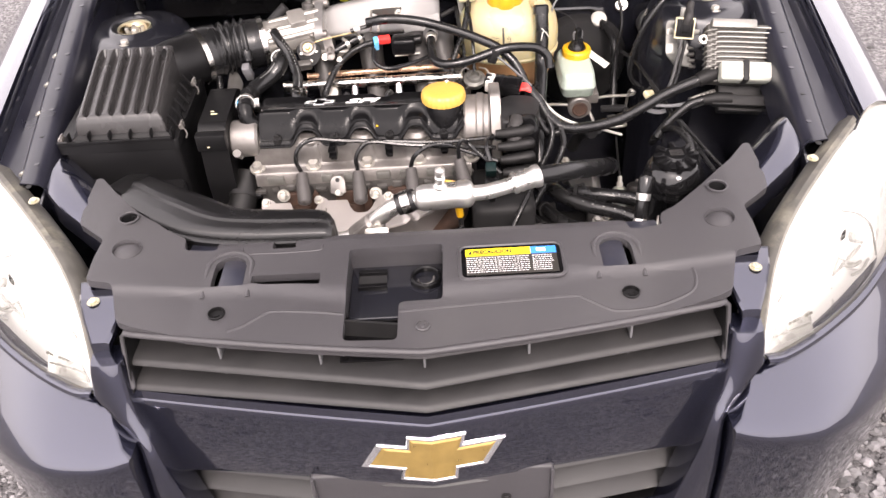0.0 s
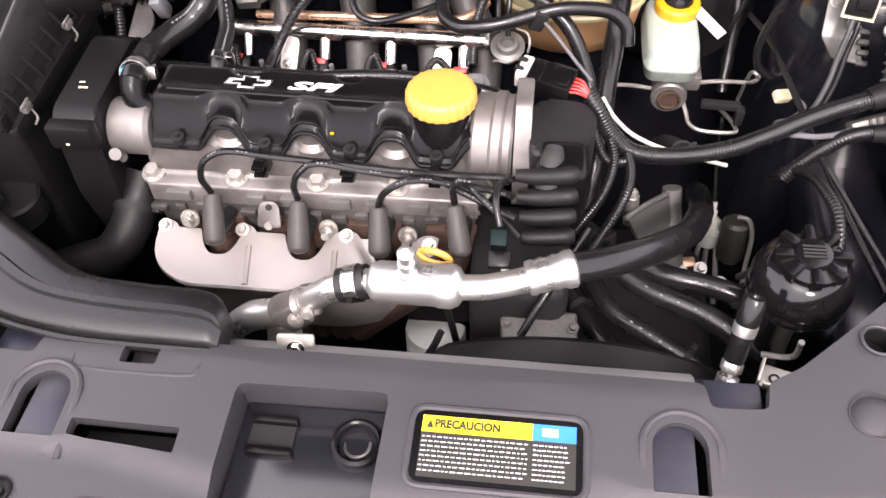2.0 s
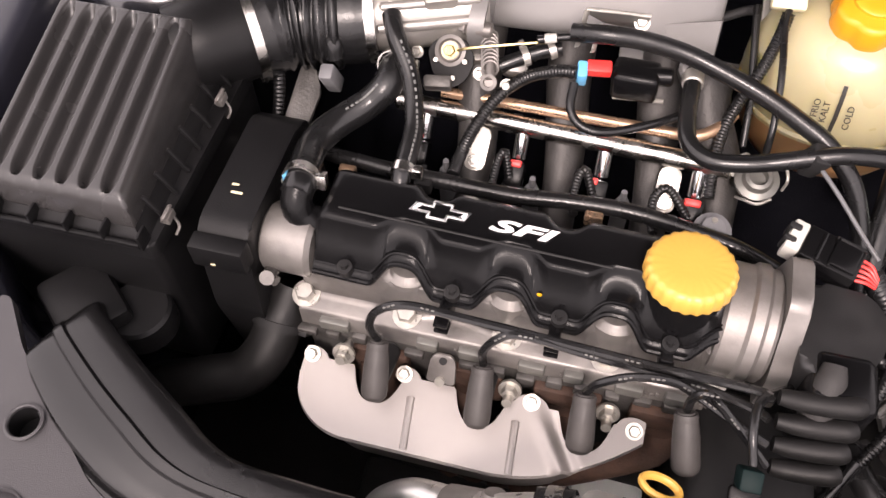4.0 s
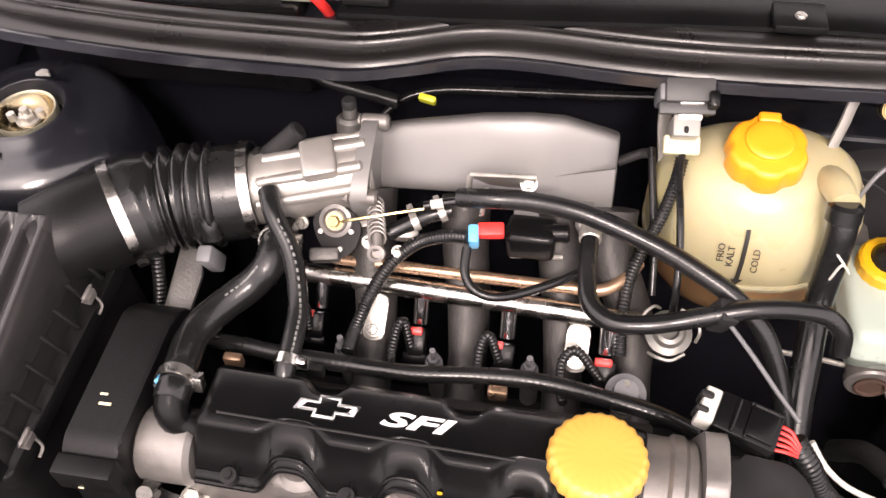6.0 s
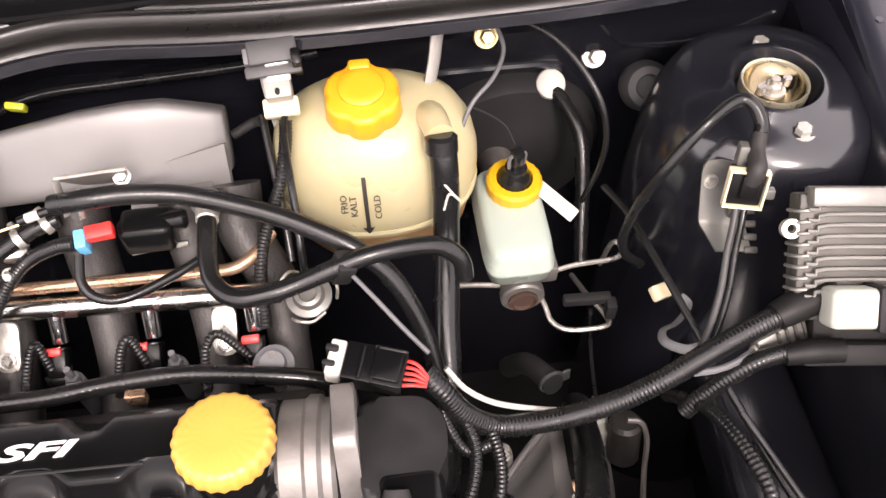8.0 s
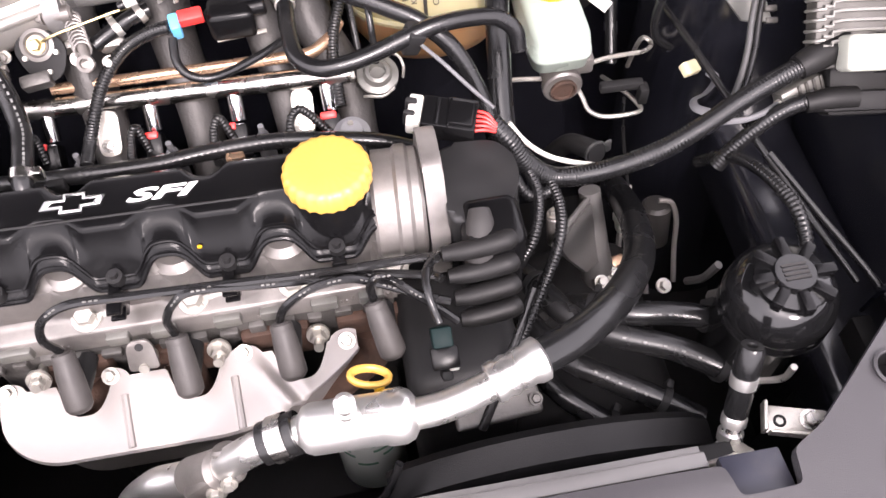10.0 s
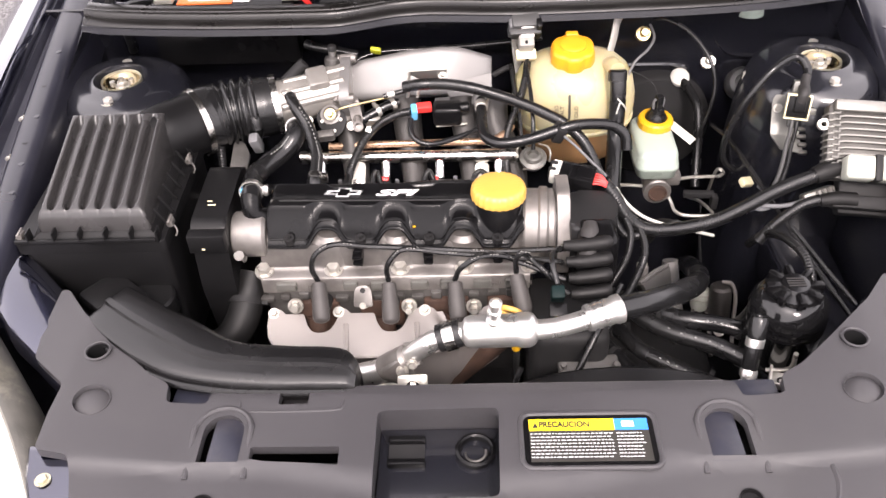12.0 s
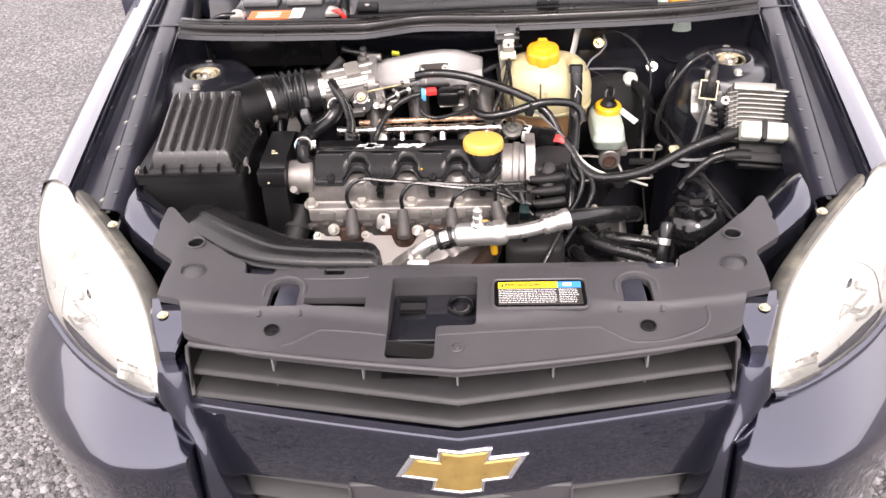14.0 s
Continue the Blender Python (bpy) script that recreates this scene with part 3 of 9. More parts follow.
for s in (-1, 1):
    bm = B()
    sheet(bm, [row[8:] for row in fender_rows(s)], 0.003)
    fender = part("fender", bm, PAINT, car, sharp=50)
    bm = B()
    sheet(bm, [row[:9] for row in fender_rows(s)], 0.003)
    part("inner_flange", bm, NAVY, fender, "dull dark blue bolted flange", sharp=50)
    for y in (1.06, 1.165, 1.315, 1.43):
        zt = 0.795 + 0.215 * (y - 1.05) - 0.05 * (y - 1.05) ** 2
        # No opening: a thin dark plate gives the slot its inner shade.
        bm = B()
        prism(bm, rect(-0.004, -0.009, 0.004, 0.009, 0.0035), 0, 0.0008, Matrix.Translation((s * (0.600 + 0.07 * (y - 1.3)), y, zt - 0.0178)))
        part("slot", bm, DARK, fender)
    for y in (1.10, 1.22, 1.27, 1.36, 1.5):
        bm = B()
        zt = 0.795 + 0.215 * (y - 1.05) - 0.05 * (y - 1.05) ** 2
        bolt(bm, (s * (0.596 + 0.07 * (y - 1.3)), y, zt - 0.0195), (0, 0, 1), 0.0045, 0.004)
        part("flange_bolt", bm, NAVY, fender)
    if s < 0:
        for y in (1.085, 1.215, 1.285, 1.36):
            zt = 0.795 + 0.215 * (y - 1.05) - 0.05 * (y - 1.05) ** 2
            bm = B()
            box(bm, (0, 0, 0), (0.010, 0.007, 0.005), 0.0015, pose(-0.600 - 0.075 * (y - 1.064), y, zt - 0.0185, 0, -30, 0))
            part("clip", bm, ZINC, fender)
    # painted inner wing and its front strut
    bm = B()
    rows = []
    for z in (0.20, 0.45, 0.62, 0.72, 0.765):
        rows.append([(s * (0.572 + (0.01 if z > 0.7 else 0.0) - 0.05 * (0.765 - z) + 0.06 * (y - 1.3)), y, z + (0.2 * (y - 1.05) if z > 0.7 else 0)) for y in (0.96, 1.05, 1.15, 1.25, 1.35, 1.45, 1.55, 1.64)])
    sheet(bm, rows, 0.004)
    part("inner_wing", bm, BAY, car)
    bm = B()
    rows = []
    for x, y0, y1, z in ((0.452, 0.948, 1.062, 0.750), (0.475, 0.970, 1.075, 0.757), (0.50, 0.992, 1.098, 0.763), (0.53, 1.016, 1.128, 0.769), (0.552, 1.040, 1.150, 0.773), (0.562, 1.062, 1.16, 0.774)):
        rows.append([(s * x, y0 - 0.004, z - 0.035), (s * x, y0, z - 0.006), (s * x, y0 + 0.006, z), (s * x, y0 * 0.6 + y1 * 0.4, z + 0.004), (s * x, y1 - 0.03, z + 0.004), (s * x, y1 - 0.006, z - 0.002), (s * x, y1, z - 0.012), (s * x, y1 + 0.003, z - 0.05)])
    sheet(bm, rows, 0.003)
    part("lamp_panel", bm, PAINT, car, sharp=60)
    bm = B()
    bolt(bm, (s * 0.560, 1.015, 0.781), (0, 0, 1), 0.0055, 0.005)
    part("bolt", bm, YZINC, car)
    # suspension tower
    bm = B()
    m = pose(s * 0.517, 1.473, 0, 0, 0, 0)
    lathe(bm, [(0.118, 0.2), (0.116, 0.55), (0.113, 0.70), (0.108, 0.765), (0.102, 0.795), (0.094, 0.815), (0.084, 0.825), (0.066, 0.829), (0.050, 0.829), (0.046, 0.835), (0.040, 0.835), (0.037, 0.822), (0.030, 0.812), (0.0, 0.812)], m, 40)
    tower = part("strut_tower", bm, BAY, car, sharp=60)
    bm = B()
    lathe(bm, [(0.0298, 0.818), (0.0305, 0.8285), (0.0296, 0.8315), (0.0276, 0.8305), (0.0262, 0.823)], m, 36)
    cup = part("strut_mount", bm, YZINC, tower, "bright plated strut mount ring with its nut")
    bm = B()
    lathe(bm, [(0.0, 0.8185), (0.018, 0.8188), (0.0245, 0.8225), (0.0270, 0.828)], m, 32)
    part("dish", bm, DISH, cup)
    for q in (-1, 1):
        bm = B()
        rod(bm, (s * 0.517 + q * 0.013, 1.473 + q * 0.004, 0.822), (s * 0.517 + q * 0.013, 1.473 + q * 0.004, 0.830), 0.004, 12)
        part("pin", bm, ZINC, cup)
    bm = B()
    bolt(bm, (s * 0.517, 1.473, 0.819), (0, 0, 1), 0.008, 0.009)
    rod(bm, (s * 0.517, 1.473, 0.828), (s * 0.517, 1.473, 0.834), 0.004)
    part("strut_nut", bm, ZINC, tower)
    for x, y in ((0.5185, 1.4125), (0.5215, 1.5235)):
        bm = B()
        bolt(bm, (s * x, y, 0.826), (0, 0, 1), 0.0075, 0.009)
        part("tower_nut", bm, ZINC, tower)

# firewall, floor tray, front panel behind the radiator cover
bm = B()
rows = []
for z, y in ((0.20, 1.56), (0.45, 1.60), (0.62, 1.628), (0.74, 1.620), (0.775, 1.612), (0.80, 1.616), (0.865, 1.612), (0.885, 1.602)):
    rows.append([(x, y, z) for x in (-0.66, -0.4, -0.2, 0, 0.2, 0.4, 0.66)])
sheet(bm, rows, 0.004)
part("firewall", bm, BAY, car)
bm = B()
box(bm, (0, 1.19, 0.205), (1.12, 0.78, 0.012), 0.003)
part("undertray", bm, DARK, car)
bm = B()
box(bm, (0, 0.835, 0.45), (0.80, 0.02, 0.5), 0.004)
part("front_panel", bm, DARK, car)
for s in (-1, 1):
    bm = B()
    box(bm, (s * 0.50, 0.975, 0.41), (0.02, 0.24, 0.42), 0.004)
    part("side_panel", bm, DARK, car)
    bm = B()
    box(bm, (s * 0.655, 1.78, 0.55), (0.25, 0.012, 0.72), 0.004)
    part("wing_end", bm, PAINT, car)

for s in (-1, 1):
    bm = B()
    box(bm, (s * 0.505, 1.26, 0.545), (0.095, 0.56, 0.085), 0.016, None, 3)
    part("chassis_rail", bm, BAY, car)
for pts in ([(0.13, 1.614, 0.752), (0.22, 1.614, 0.752), (0.31, 1.614, 0.752), (0.352, 1.614, 0.748), (0.366, 1.614, 0.730), (0.370, 1.614, 0.60)], [(-0.30, 1.612, 0.83), (-0.1, 1.612, 0.83), (0.1, 1.612, 0.83), (0.25, 1.612, 0.822), (0.42, 1.612, 0.818)], [(0.40, 1.612, 0.80), (0.43, 1.612, 0.77), (0.50, 1.612, 0.765), (0.58, 1.612, 0.79)]):
    bm = B()
    tube(bm, pts, 0.005, 8)
    part("bulkhead_pressing", bm, BAY, car)

# wheels on the ground, hidden in the arches
for s in (-1, 1):
    bm = B()
    m = pose(s * 0.665, 1.36, 0.272, 0, 90, 0)
    lathe(bm, [(0.165, -0.075), (0.19, -0.083), (0.24, -0.083), (0.262, -0.07), (0.272, -0.05), (0.272, 0.05), (0.262, 0.07), (0.24, 0.083), (0.19, 0.083), (0.165, 0.075), (0.165, -0.075)], m, 40)
    wheel = part("wheel_tyre", bm, WOOL, car, "black road tyre")
    bm = B()
    lathe(bm, [(0, 0.03), (0.05, 0.03), (0.09, 0.045), (0.15, 0.02), (0.164, 0.07), (0.164, -0.07), (0.15, -0.02), (0, -0.02)], m, 32)
    part("rim", bm, ALU_DARK, wheel, "grey steel rim")

# ---- cowl behind the bay ----
cowl = thing("cowl", (0, 1.6, 0.78), "black scuttle trough with a ribbed rubber seal along its edge", "cowl")
EDGE = [(-0.572, 1.524), (-0.52, 1.511), (-0.38, 1.497), (-0.242, 1.4925), (-0.192, 1.4925), (-0.146, 1.504), (-0.10, 1.5185), (-0.05, 1.522), (0.044, 1.514), (0.12, 1.512), (0.175, 1.513), (0.25, 1.515), (0.344, 1.519), (0.45, 1.530), (0.555, 1.552), (0.585, 1.560)]
edge = spline([(x, y, 0.9) for x, y in EDGE], 5)
for nm, prof in (("seal_lip", ((0.0, -0.008), (-0.001, -0.005), (0.001, -0.002), (0.005, 0.001), (0.014, 0.003), (0.016, 0.002))), ("seal_bulb", ((0.015, 0.001), (0.0155, 0.007), (0.018, 0.0105), (0.022, 0.012), (0.026, 0.0105), (0.0285, 0.006))), ("seal_rib", ((0.028, 0.004), (0.0295, 0.009), (0.033, 0.011), (0.044, 0.012), (0.047, 0.010), (0.049, 0.002)))):
    bm = B()
    sheet(bm, [[p + Vector((0, dy, dz)) for p in edge] for dy, dz in prof], 0.001)
    part(nm, bm, SEAL, cowl, sharp=50)
bm = B()
tube(bm, [p + Vector((0, -0.0035, -0.0075)) for p in edge], 0.0013, 6, 1, smooth=False)
part("flange_edge", bm, PAINT, cowl, "bare painted flange edge")
bm = B()
sheet(bm, [[p + Vector((0, -0.004 + dy, dz)) for p in edge] for dy, dz in ((0.12, -0.02), (0.012, -0.004), (-0.001, -0.003), (-0.003, -0.012))], 0.002)
part("cowl_flange", bm, BAY, cowl)
bm = B()
rows = []
for y, z in ((1.585, 0.896), (1.588, 0.892), (1.598, 0.84), (1.606, 0.80), (1.70, 0.80), (1.74, 0.84), (1.76, 0.90)):
    rows.append([(x, y, z) for x in (-0.57, -0.4, -0.2, 0, 0.2, 0.4, 0.575)])
sheet(bm, rows, 0.004)
part("trough", bm, BAY, cowl)
# inner plastic cover of the scuttle
bm = B()
rows = []
for y, z in ((1.548, 0.900), (1.552, 0.915), (1.575, 0.921), (1.60, 0.918), (1.64, 0.924), (1.70, 0.93), (1.80, 0.965), (1.81, 0.94)):
    rows.append([(x, y + 0.01 * math.sin(x * 7), z) for x in (-0.215, -0.2, -0.1, 0, 0.1, 0.2, 0.3, 0.37, 0.385)])
sheet(bm, rows, 0.003)
panel = part("scuttle_cover", bm, GLOSSY, cowl)
for x in (-0.19, 0.17):
    bm = B()
    box(bm, (x, 1.563, 0.924), (0.042, 0.034, 0.008), 0.002)
    clip = part("clip_plate", bm, PLASTIC, panel)
for x in (-0.19, 0.17, 0.05):
    bm = B()
    bolt(bm, (x, 1.56 if x != 0.05 else 1.62, 0.926), (0, 0, 1), 0.005, 0.004)
    part("screw", bm, ZINC, panel)
for i in range(9):
    bm = B()
    y = 1.66 + 0.014 * i
    box(bm, (0.08, y, 0.929 + 0.33 * max(0, y - 1.70) + 0.003), (0.5, 0.005, 0.006), 0.001)
    part("slat", bm, PLASTIC, panel)
# lower edge of the windscreen
bm = B()
box(bm, (0, 0, 0), (1.22, 0.5, 0.006), 0.002, pose(0, 2.0, 1.06, 33, 0, 0))
screen = part("windscreen", bm, GLOSSY, cowl, "dark glass lower edge")

# battery in the trough
batt = thing("battery", (-0.385, 1.64, 0.80), "black car battery with an orange and white label, red lead", "battery")
bm = B()
box(bm, (-0.372, 1.643, 0.850), (0.225, 0.165, 0.098), 0.006)
part("case", bm, GLOSSY, batt)
for x in (-0.43, -0.335):
    bm = B()
    box(bm, (x, 1.675, 0.9035), (0.075, 0.05, 0.012), 0.004)
    part("cell_cover", bm, GREY, batt)
bm = B()
box(bm, (-0.398, 1.595, 0.9005), (0.085, 0.045, 0.002))
lab = part("label", bm, LABEL_ORANGE, batt, "orange battery label with a white band")
bm = B()
box(bm, (-0.342, 1.602, 0.9007), (0.025, 0.05, 0.002))
part("white_band", bm, PRINT, batt)
bm = B()
for k in range(3):
    box(bm, (-0.40, 1.583 + 0.011 * k, 0.9019), (0.05, 0.003, 0.0006))
part("print_bars", bm, PRINT, batt)
for x, mt in ((-0.465, ZINC), (-0.268, ZINC)):
    bm = B()
    rod(bm, (x, 1.59, 0.897), (x, 1.59, 0.915), 0.009, 16, bev=0.002)
    box(bm, (x + 0.004, 1.583, 0.906), (0.03, 0.022, 0.010), 0.002)
    bolt(bm, (x + 0.012, 1.58, 0.911), (0, 0, 1), 0.005)
    part("terminal", bm, mt, batt)
bm = B()
tube(bm, [(-0.266, 1.582, 0.908), (-0.25, 1.573, 0.912), (-0.238, 1.578, 0.89), (-0.235, 1.60, 0.85), (-0.235, 1.63, 0.81)], 0.005, 10)
part("red_lead", bm, RED, batt)
bm = B()
tube(bm, [(-0.465, 1.582, 0.908), (-0.50, 1.572, 0.908), (-0.53, 1.58, 0.88), (-0.54, 1.60, 0.81)], 0.007, 10)
part("black_lead", bm, RUBBER, batt)

washer = thing("washer_reservoir", (0.455, 1.62, 0.80), "white washer bottle neck with a yellow cap in the scuttle", "reservoir")
bm = B()
box(bm, (0.465, 1.668, 0.845), (0.13, 0.12, 0.088), 0.015, seg=3)
rod(bm, (0.447, 1.612, 0.84), (0.447, 1.612, 0.889), 0.024, 20)
part("bottle", bm, MILK, washer)
bm = B()
lathe(bm, [(0, 0), (0.030, 0), (0.032, 0.004), (0.030, 0.016), (0.024, 0.02), (0, 0.018)], pose(0.447, 1.606, 0.889), 28, 0.02, 14)
part("cap", bm, ORANGE, washer)

# ---- radiator cover over the front panel ----
def cover_z(x, y):
    ax = abs(x)
    z = 0.741 + 0.018 * max(0.0, min(1.0, (ax - 0.30) / 0.14))
    ridge = 0.814 + 0.026 * max(0.0, min(1.0, (ax - 0.09) / 0.13))
    z += 0.007 * max(0.0, min(1.0, (y - ridge) / (0.009 if ax > 0.22 else 0.018))) - 0.0035
    z -= 0.006 * max(0.0, min(1.0, (0.94 - y) * 0 + (y - 0.935) / 0.02)) * (ax < 0.3)
    if y > 1.0:
        z += (y - 1.0) * 0.08
    return z


def arch(cx, y0, y1, w, n=10):
    """An outline with a round top."""
    r = w / 2
    pts = [(cx - r, y0), (cx + r, y0)]
    for i in range(n + 1):
        a = math.pi * i / n
        pts.append((cx + r * math.cos(a), y1 - r + r * math.sin(a)))
    return pts


def circle(cx, cy, r, n=20):
    return [(cx + r * math.cos(2 * math.pi * i / n), cy + r * math.sin(2 * math.pi * i / n)) for i in range(n)]


half = [(0.0, 0.7185), (0.13, 0.735), (0.25, 0.7545), (0.34, 0.7735), (0.372, 0.781), (0.390, 0.790), (0.398, 0.815), (0.410, 0.852), (0.444, 0.856), (0.446, 0.90), (0.444, 0.941), (0.489, 0.980), (0.494, 1.02), (0.491, 1.082), (0.482, 1.082), (0.452, 1.045), (0.392, 0.992), (0.358, 0.963), (0.333, 0.950), (0.330, 0.925), (0.286, 0.925), (0.283, 0.949), (0.24, 0.950)]
outline = half + [(-x, y) for x, y in reversed(half[1:])]
outline = rounded(outline, 0.006, 3)
holes = [rounded([(-0.100, 0.912), (-0.100, 0.745), (-0.032, 0.742), (-0.031, 0.810), (0.0260, 0.811), (0.028, 0.914)], 0.008, 3)]
for s in (-1, 1):
    holes += [circle(s * 0.4075, 0.922, 0.0190, 28), circle(s * 0.421, 0.990, 0.0125), arch(s * 0.260, 0.850, 0.909, 0.043, 10)]
    holes += [circle(s * 0.2665, 0.804, 0.0105)]
holes += [rounded([(-0.228, 0.868), (-0.136, 0.867), (-0.136, 0.845), (-0.228, 0.853)], 0.002, 2)]
holes += [rounded([(-0.208, 0.9465), (-0.176, 0.9465), (-0.176, 0.9225), (-0.208, 0.9225)], 0.002, 2)]

cover = thing("radiator_cover", (0, 0.88, 0.70), "large black grained plastic panel over the radiator support", "cover")
bm = B()
edges = []
for loop in [outline, *holes]:
    vs = [bm.verts.new((x, y, 0)) for x, y in loop]
    edges += [bm.edges.new((vs[i - 1], vs[i])) for i in range(len(vs))]
bmesh.ops.triangle_fill(bm, use_beauty=True, use_dissolve=False, edges=edges)
for i in range(-48, 49):
    bmesh.ops.bisect_plane(bm, geom=[*bm.verts, *bm.edges, *bm.faces], plane_co=(i * 0.0101, 0, 0), plane_no=(1, 0, 0))
for i in range(42):
    bmesh.ops.bisect_plane(bm, geom=[*bm.verts, *bm.edges, *bm.faces], plane_co=(0, 0.7153 + i * 0.0081, 0), plane_no=(0, 1, 0))
bmesh.ops.remove_doubles(bm, verts=bm.verts, dist=0.0002)
bmesh.ops.recalc_face_normals(bm, faces=bm.faces)
if sum(f.normal.z for f in bm.faces) < 0:
    bmesh.ops.reverse_faces(bm, faces=bm.faces)
for v in bm.verts:
    v.co.z = cover_z(v.co.x, v.co.y)
lip = bmesh.ops.extrude_edge_only(bm, edges=[e for e in bm.edges if len(e.link_faces) == 1])
for v in [g for g in lip["geom"] if isinstance(g, bmesh.types.BMVert)]:
    v.co.z -= 0.012
part("panel", bm, COVER, cover, sharp=55)


def on_cover(pts, dz=0.0):
    return [(x, y, cover_z(x, y) + dz) for x, y in pts]


for s in (-1, 1):
    bm = B()
    a = arch(s * 0.261, 0.834, 0.918, 0.060, 12)
    tube(bm, on_cover([a[1], *a[2:], a[0]], -0.0006), 0.0034, 8, 2)
    part("arch_rim", bm, COVER, cover)
    bm = B()
    lathe(bm, [(0.0208, -0.002), (0.0204, 0.0008), (0.0196, 0.0010), (0.0190, -0.0006), (0.0184, -0.0052), (0.0150, -0.0030), (0.008, -0.0012), (0, -0.0006)], Matrix.Translation((s * 0.4075, 0.922, cover_z(s * 0.4075, 0.922))) @ pose(0, 0, 0, 1.5, -s * 5, 0), 36)
    part("round_dimple", bm, COVER, cover)
    bm = B()
    lathe(bm, [(0.0125, -0.001), (0.0150, 0.0), (0.0152, 0.0018), (0.0132, 0.0025), (0.0122, 0.0015), (0.0121, -0.045)], pose(s * 0.421, 0.990, cover_z(s * 0.421, 0.99)), 24)
    rim = part("hole_rim", bm, COVER, cover)
    # Near-black cup: the shade inside the hole put into its colour.
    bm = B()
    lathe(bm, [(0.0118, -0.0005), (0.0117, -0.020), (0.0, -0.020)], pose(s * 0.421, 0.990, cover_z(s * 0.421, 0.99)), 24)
    part("hole_shade", bm, SHADE_BLACK, rim)
    bm = B()
    box(bm, (0, 0, 0), (0.046, 0.036, 0.010), 0.002, pose(s * 0.307, 0.940, 0.7285, -8, 0, 0))
    part("notch_floor", bm, SATIN_BLUE, cover, "dark blue metal under the notch")
    bm = B()
    box(bm, (0, 0, 0), (0.036, 0.068, 0.006), 0.002, pose(s * 0.2545, 0.879, 0.7375, -3.5, 0, 0))
    part("metal_below", bm, SATIN_BLUE, cover, "dark blue metal in the arched opening")
    bm = B()
    m = pose(s * 0.2665, 0.804, 0.7375)
    lathe(bm, [(0.0112, 0.0), (0.0116, 0.0026), (0.0100, 0.0032), (0.0095, -0.002), (0.004, -0.0025), (0.0035, -0.0005), (0.0, -0.0005)], m, 20)
    part("push_clip", bm, PLASTIC, cover)
    # raised front bead
    bm = B()
    tube(bm, on_cover([*([(0.352, 0.838), (0.351, 0.815), (0.338, 0.793), (0.29, 0.776)] if s > 0 else []), (s * 0.247, 0.772), (s * 0.229, 0.780), (s * 0.205, 0.799), (s * 0.19, 0.804), (s * (0.14 if s < 0 else 0.08), 0.799), (-0.102 if s < 0 else -0.028, 0.792)], -0.0024), 0.0036, 8, 4)
    part("bead", bm, COVER, cover)
bm = B()
lathe(bm, [(0.0095, 0.0), (0.0095, 0.002), (0.008, 0.003), (0.0075, 0.001), (0.003, 0.001), (0.002, 0.002), (0, 0.002)], pose(0.0, 0.763, cover_z(0, 0.763)), 20)
part("push_clip", bm, COVER, cover)
# latch well
bm = B()
sheet(bm, [[(x, y, z) for z in (0.738, 0.700)] for x, y in ((-0.104, 0.82), (-0.102, 0.916), (0.032, 0.918), (0.030, 0.807), (-0.028, 0.806))], 0.002)
well = part("latch_well", bm, COVER, cover)
# Slot sides and floor are near black in place of a deep shaded cavity.
bm = B()
sheet(bm, [[(x, y, z) for z in (0.737, 0.690)] for x, y in ((-0.028, 0.812), (-0.028, 0.752))], 0.002)
part("slot_side", bm, GLOSSY, well)
bm = B()
sheet(bm, [[(x, y, z) for z in (0.737, 0.690)] for x, y in ((-0.104, 0.752), (-0.104, 0.824))], 0.002)
part("slot_side", bm, GLOSSY, well)
bm = B()
box(bm, (-0.066, 0.779, 0.7045), (0.080, 0.078, 0.003))
part("slot_shade_floor", bm, GLOSSY, well)
bm = B()
box(bm, (-0.034, 0.8625, 0.703), (0.132, 0.105, 0.012), 0.003)
part("latch_plate", bm, BAY, well, "dark blue lock plate")
bm = B()
lathe(bm, [(0.021, 0.0), (0.0215, 0.006), (0.0185, 0.0075), (0.0165, 0.006), (0.0155, -0.012), (0, -0.012)], pose(0.003, 0.882, 0.7095), 28)
striker = part("striker_cup", bm, GLOSSY, well)
bm = B()
tube(bm, [(0.003 + 0.011 * math.cos(a), 0.882 + 0.011 * math.sin(a), 0.704 + 0.0012 * a) for a in [i * 0.5 for i in range(14)]], 0.0016, 6, 2)
part("spring", bm, ALU_DARK, striker)
for z, y in ((0.7115, 0.897), (0.7115, 0.868)):
    bm = B()
    box(bm, (-0.070, y, z), (0.040, 0.008, 0.010), 0.002)
    part("latch_bar", bm, GLOSSY, well)
bm = B()
box(bm, (-0.070, 0.882, 0.7098), (0.038, 0.021, 0.003))
part("latch_mouth", bm, DARK, well)
bm = B()
lathe(bm, [(0.0, -0.004), (0.0085, -0.004), (0.0085, 0), (0.006, 0.001), (0, 0.001)], pose(-0.190, 0.9345, 0.724), 16)
part("tab_button", bm, COVER, cover)
bm = B()
box(bm, (-0.192, 0.9345, 0.717), (0.036, 0.028, 0.006), 0.001)
box(bm, (-0.190, 0.9345, 0.722), (0.020, 0.016, 0.006), 0.002)
part("tab_floor", bm, COVER, cover)
bm = B()
tube(bm, on_cover([(-0.250, 0.946), (-0.249, 0.922), (-0.240, 0.914), (-0.15, 0.914), (-0.138, 0.922), (-0.136, 0.946)], -0.0012), 0.0022, 8, 3)
part("tab_rim", bm, COVER, cover)
# Dark sheet added under the slot for the shade seen through it.
bm = B()
box(bm, (-0.182, 0.857, 0.700), (0.10, 0.04, 0.004))
part("slot_shade", bm, DARK, cover)
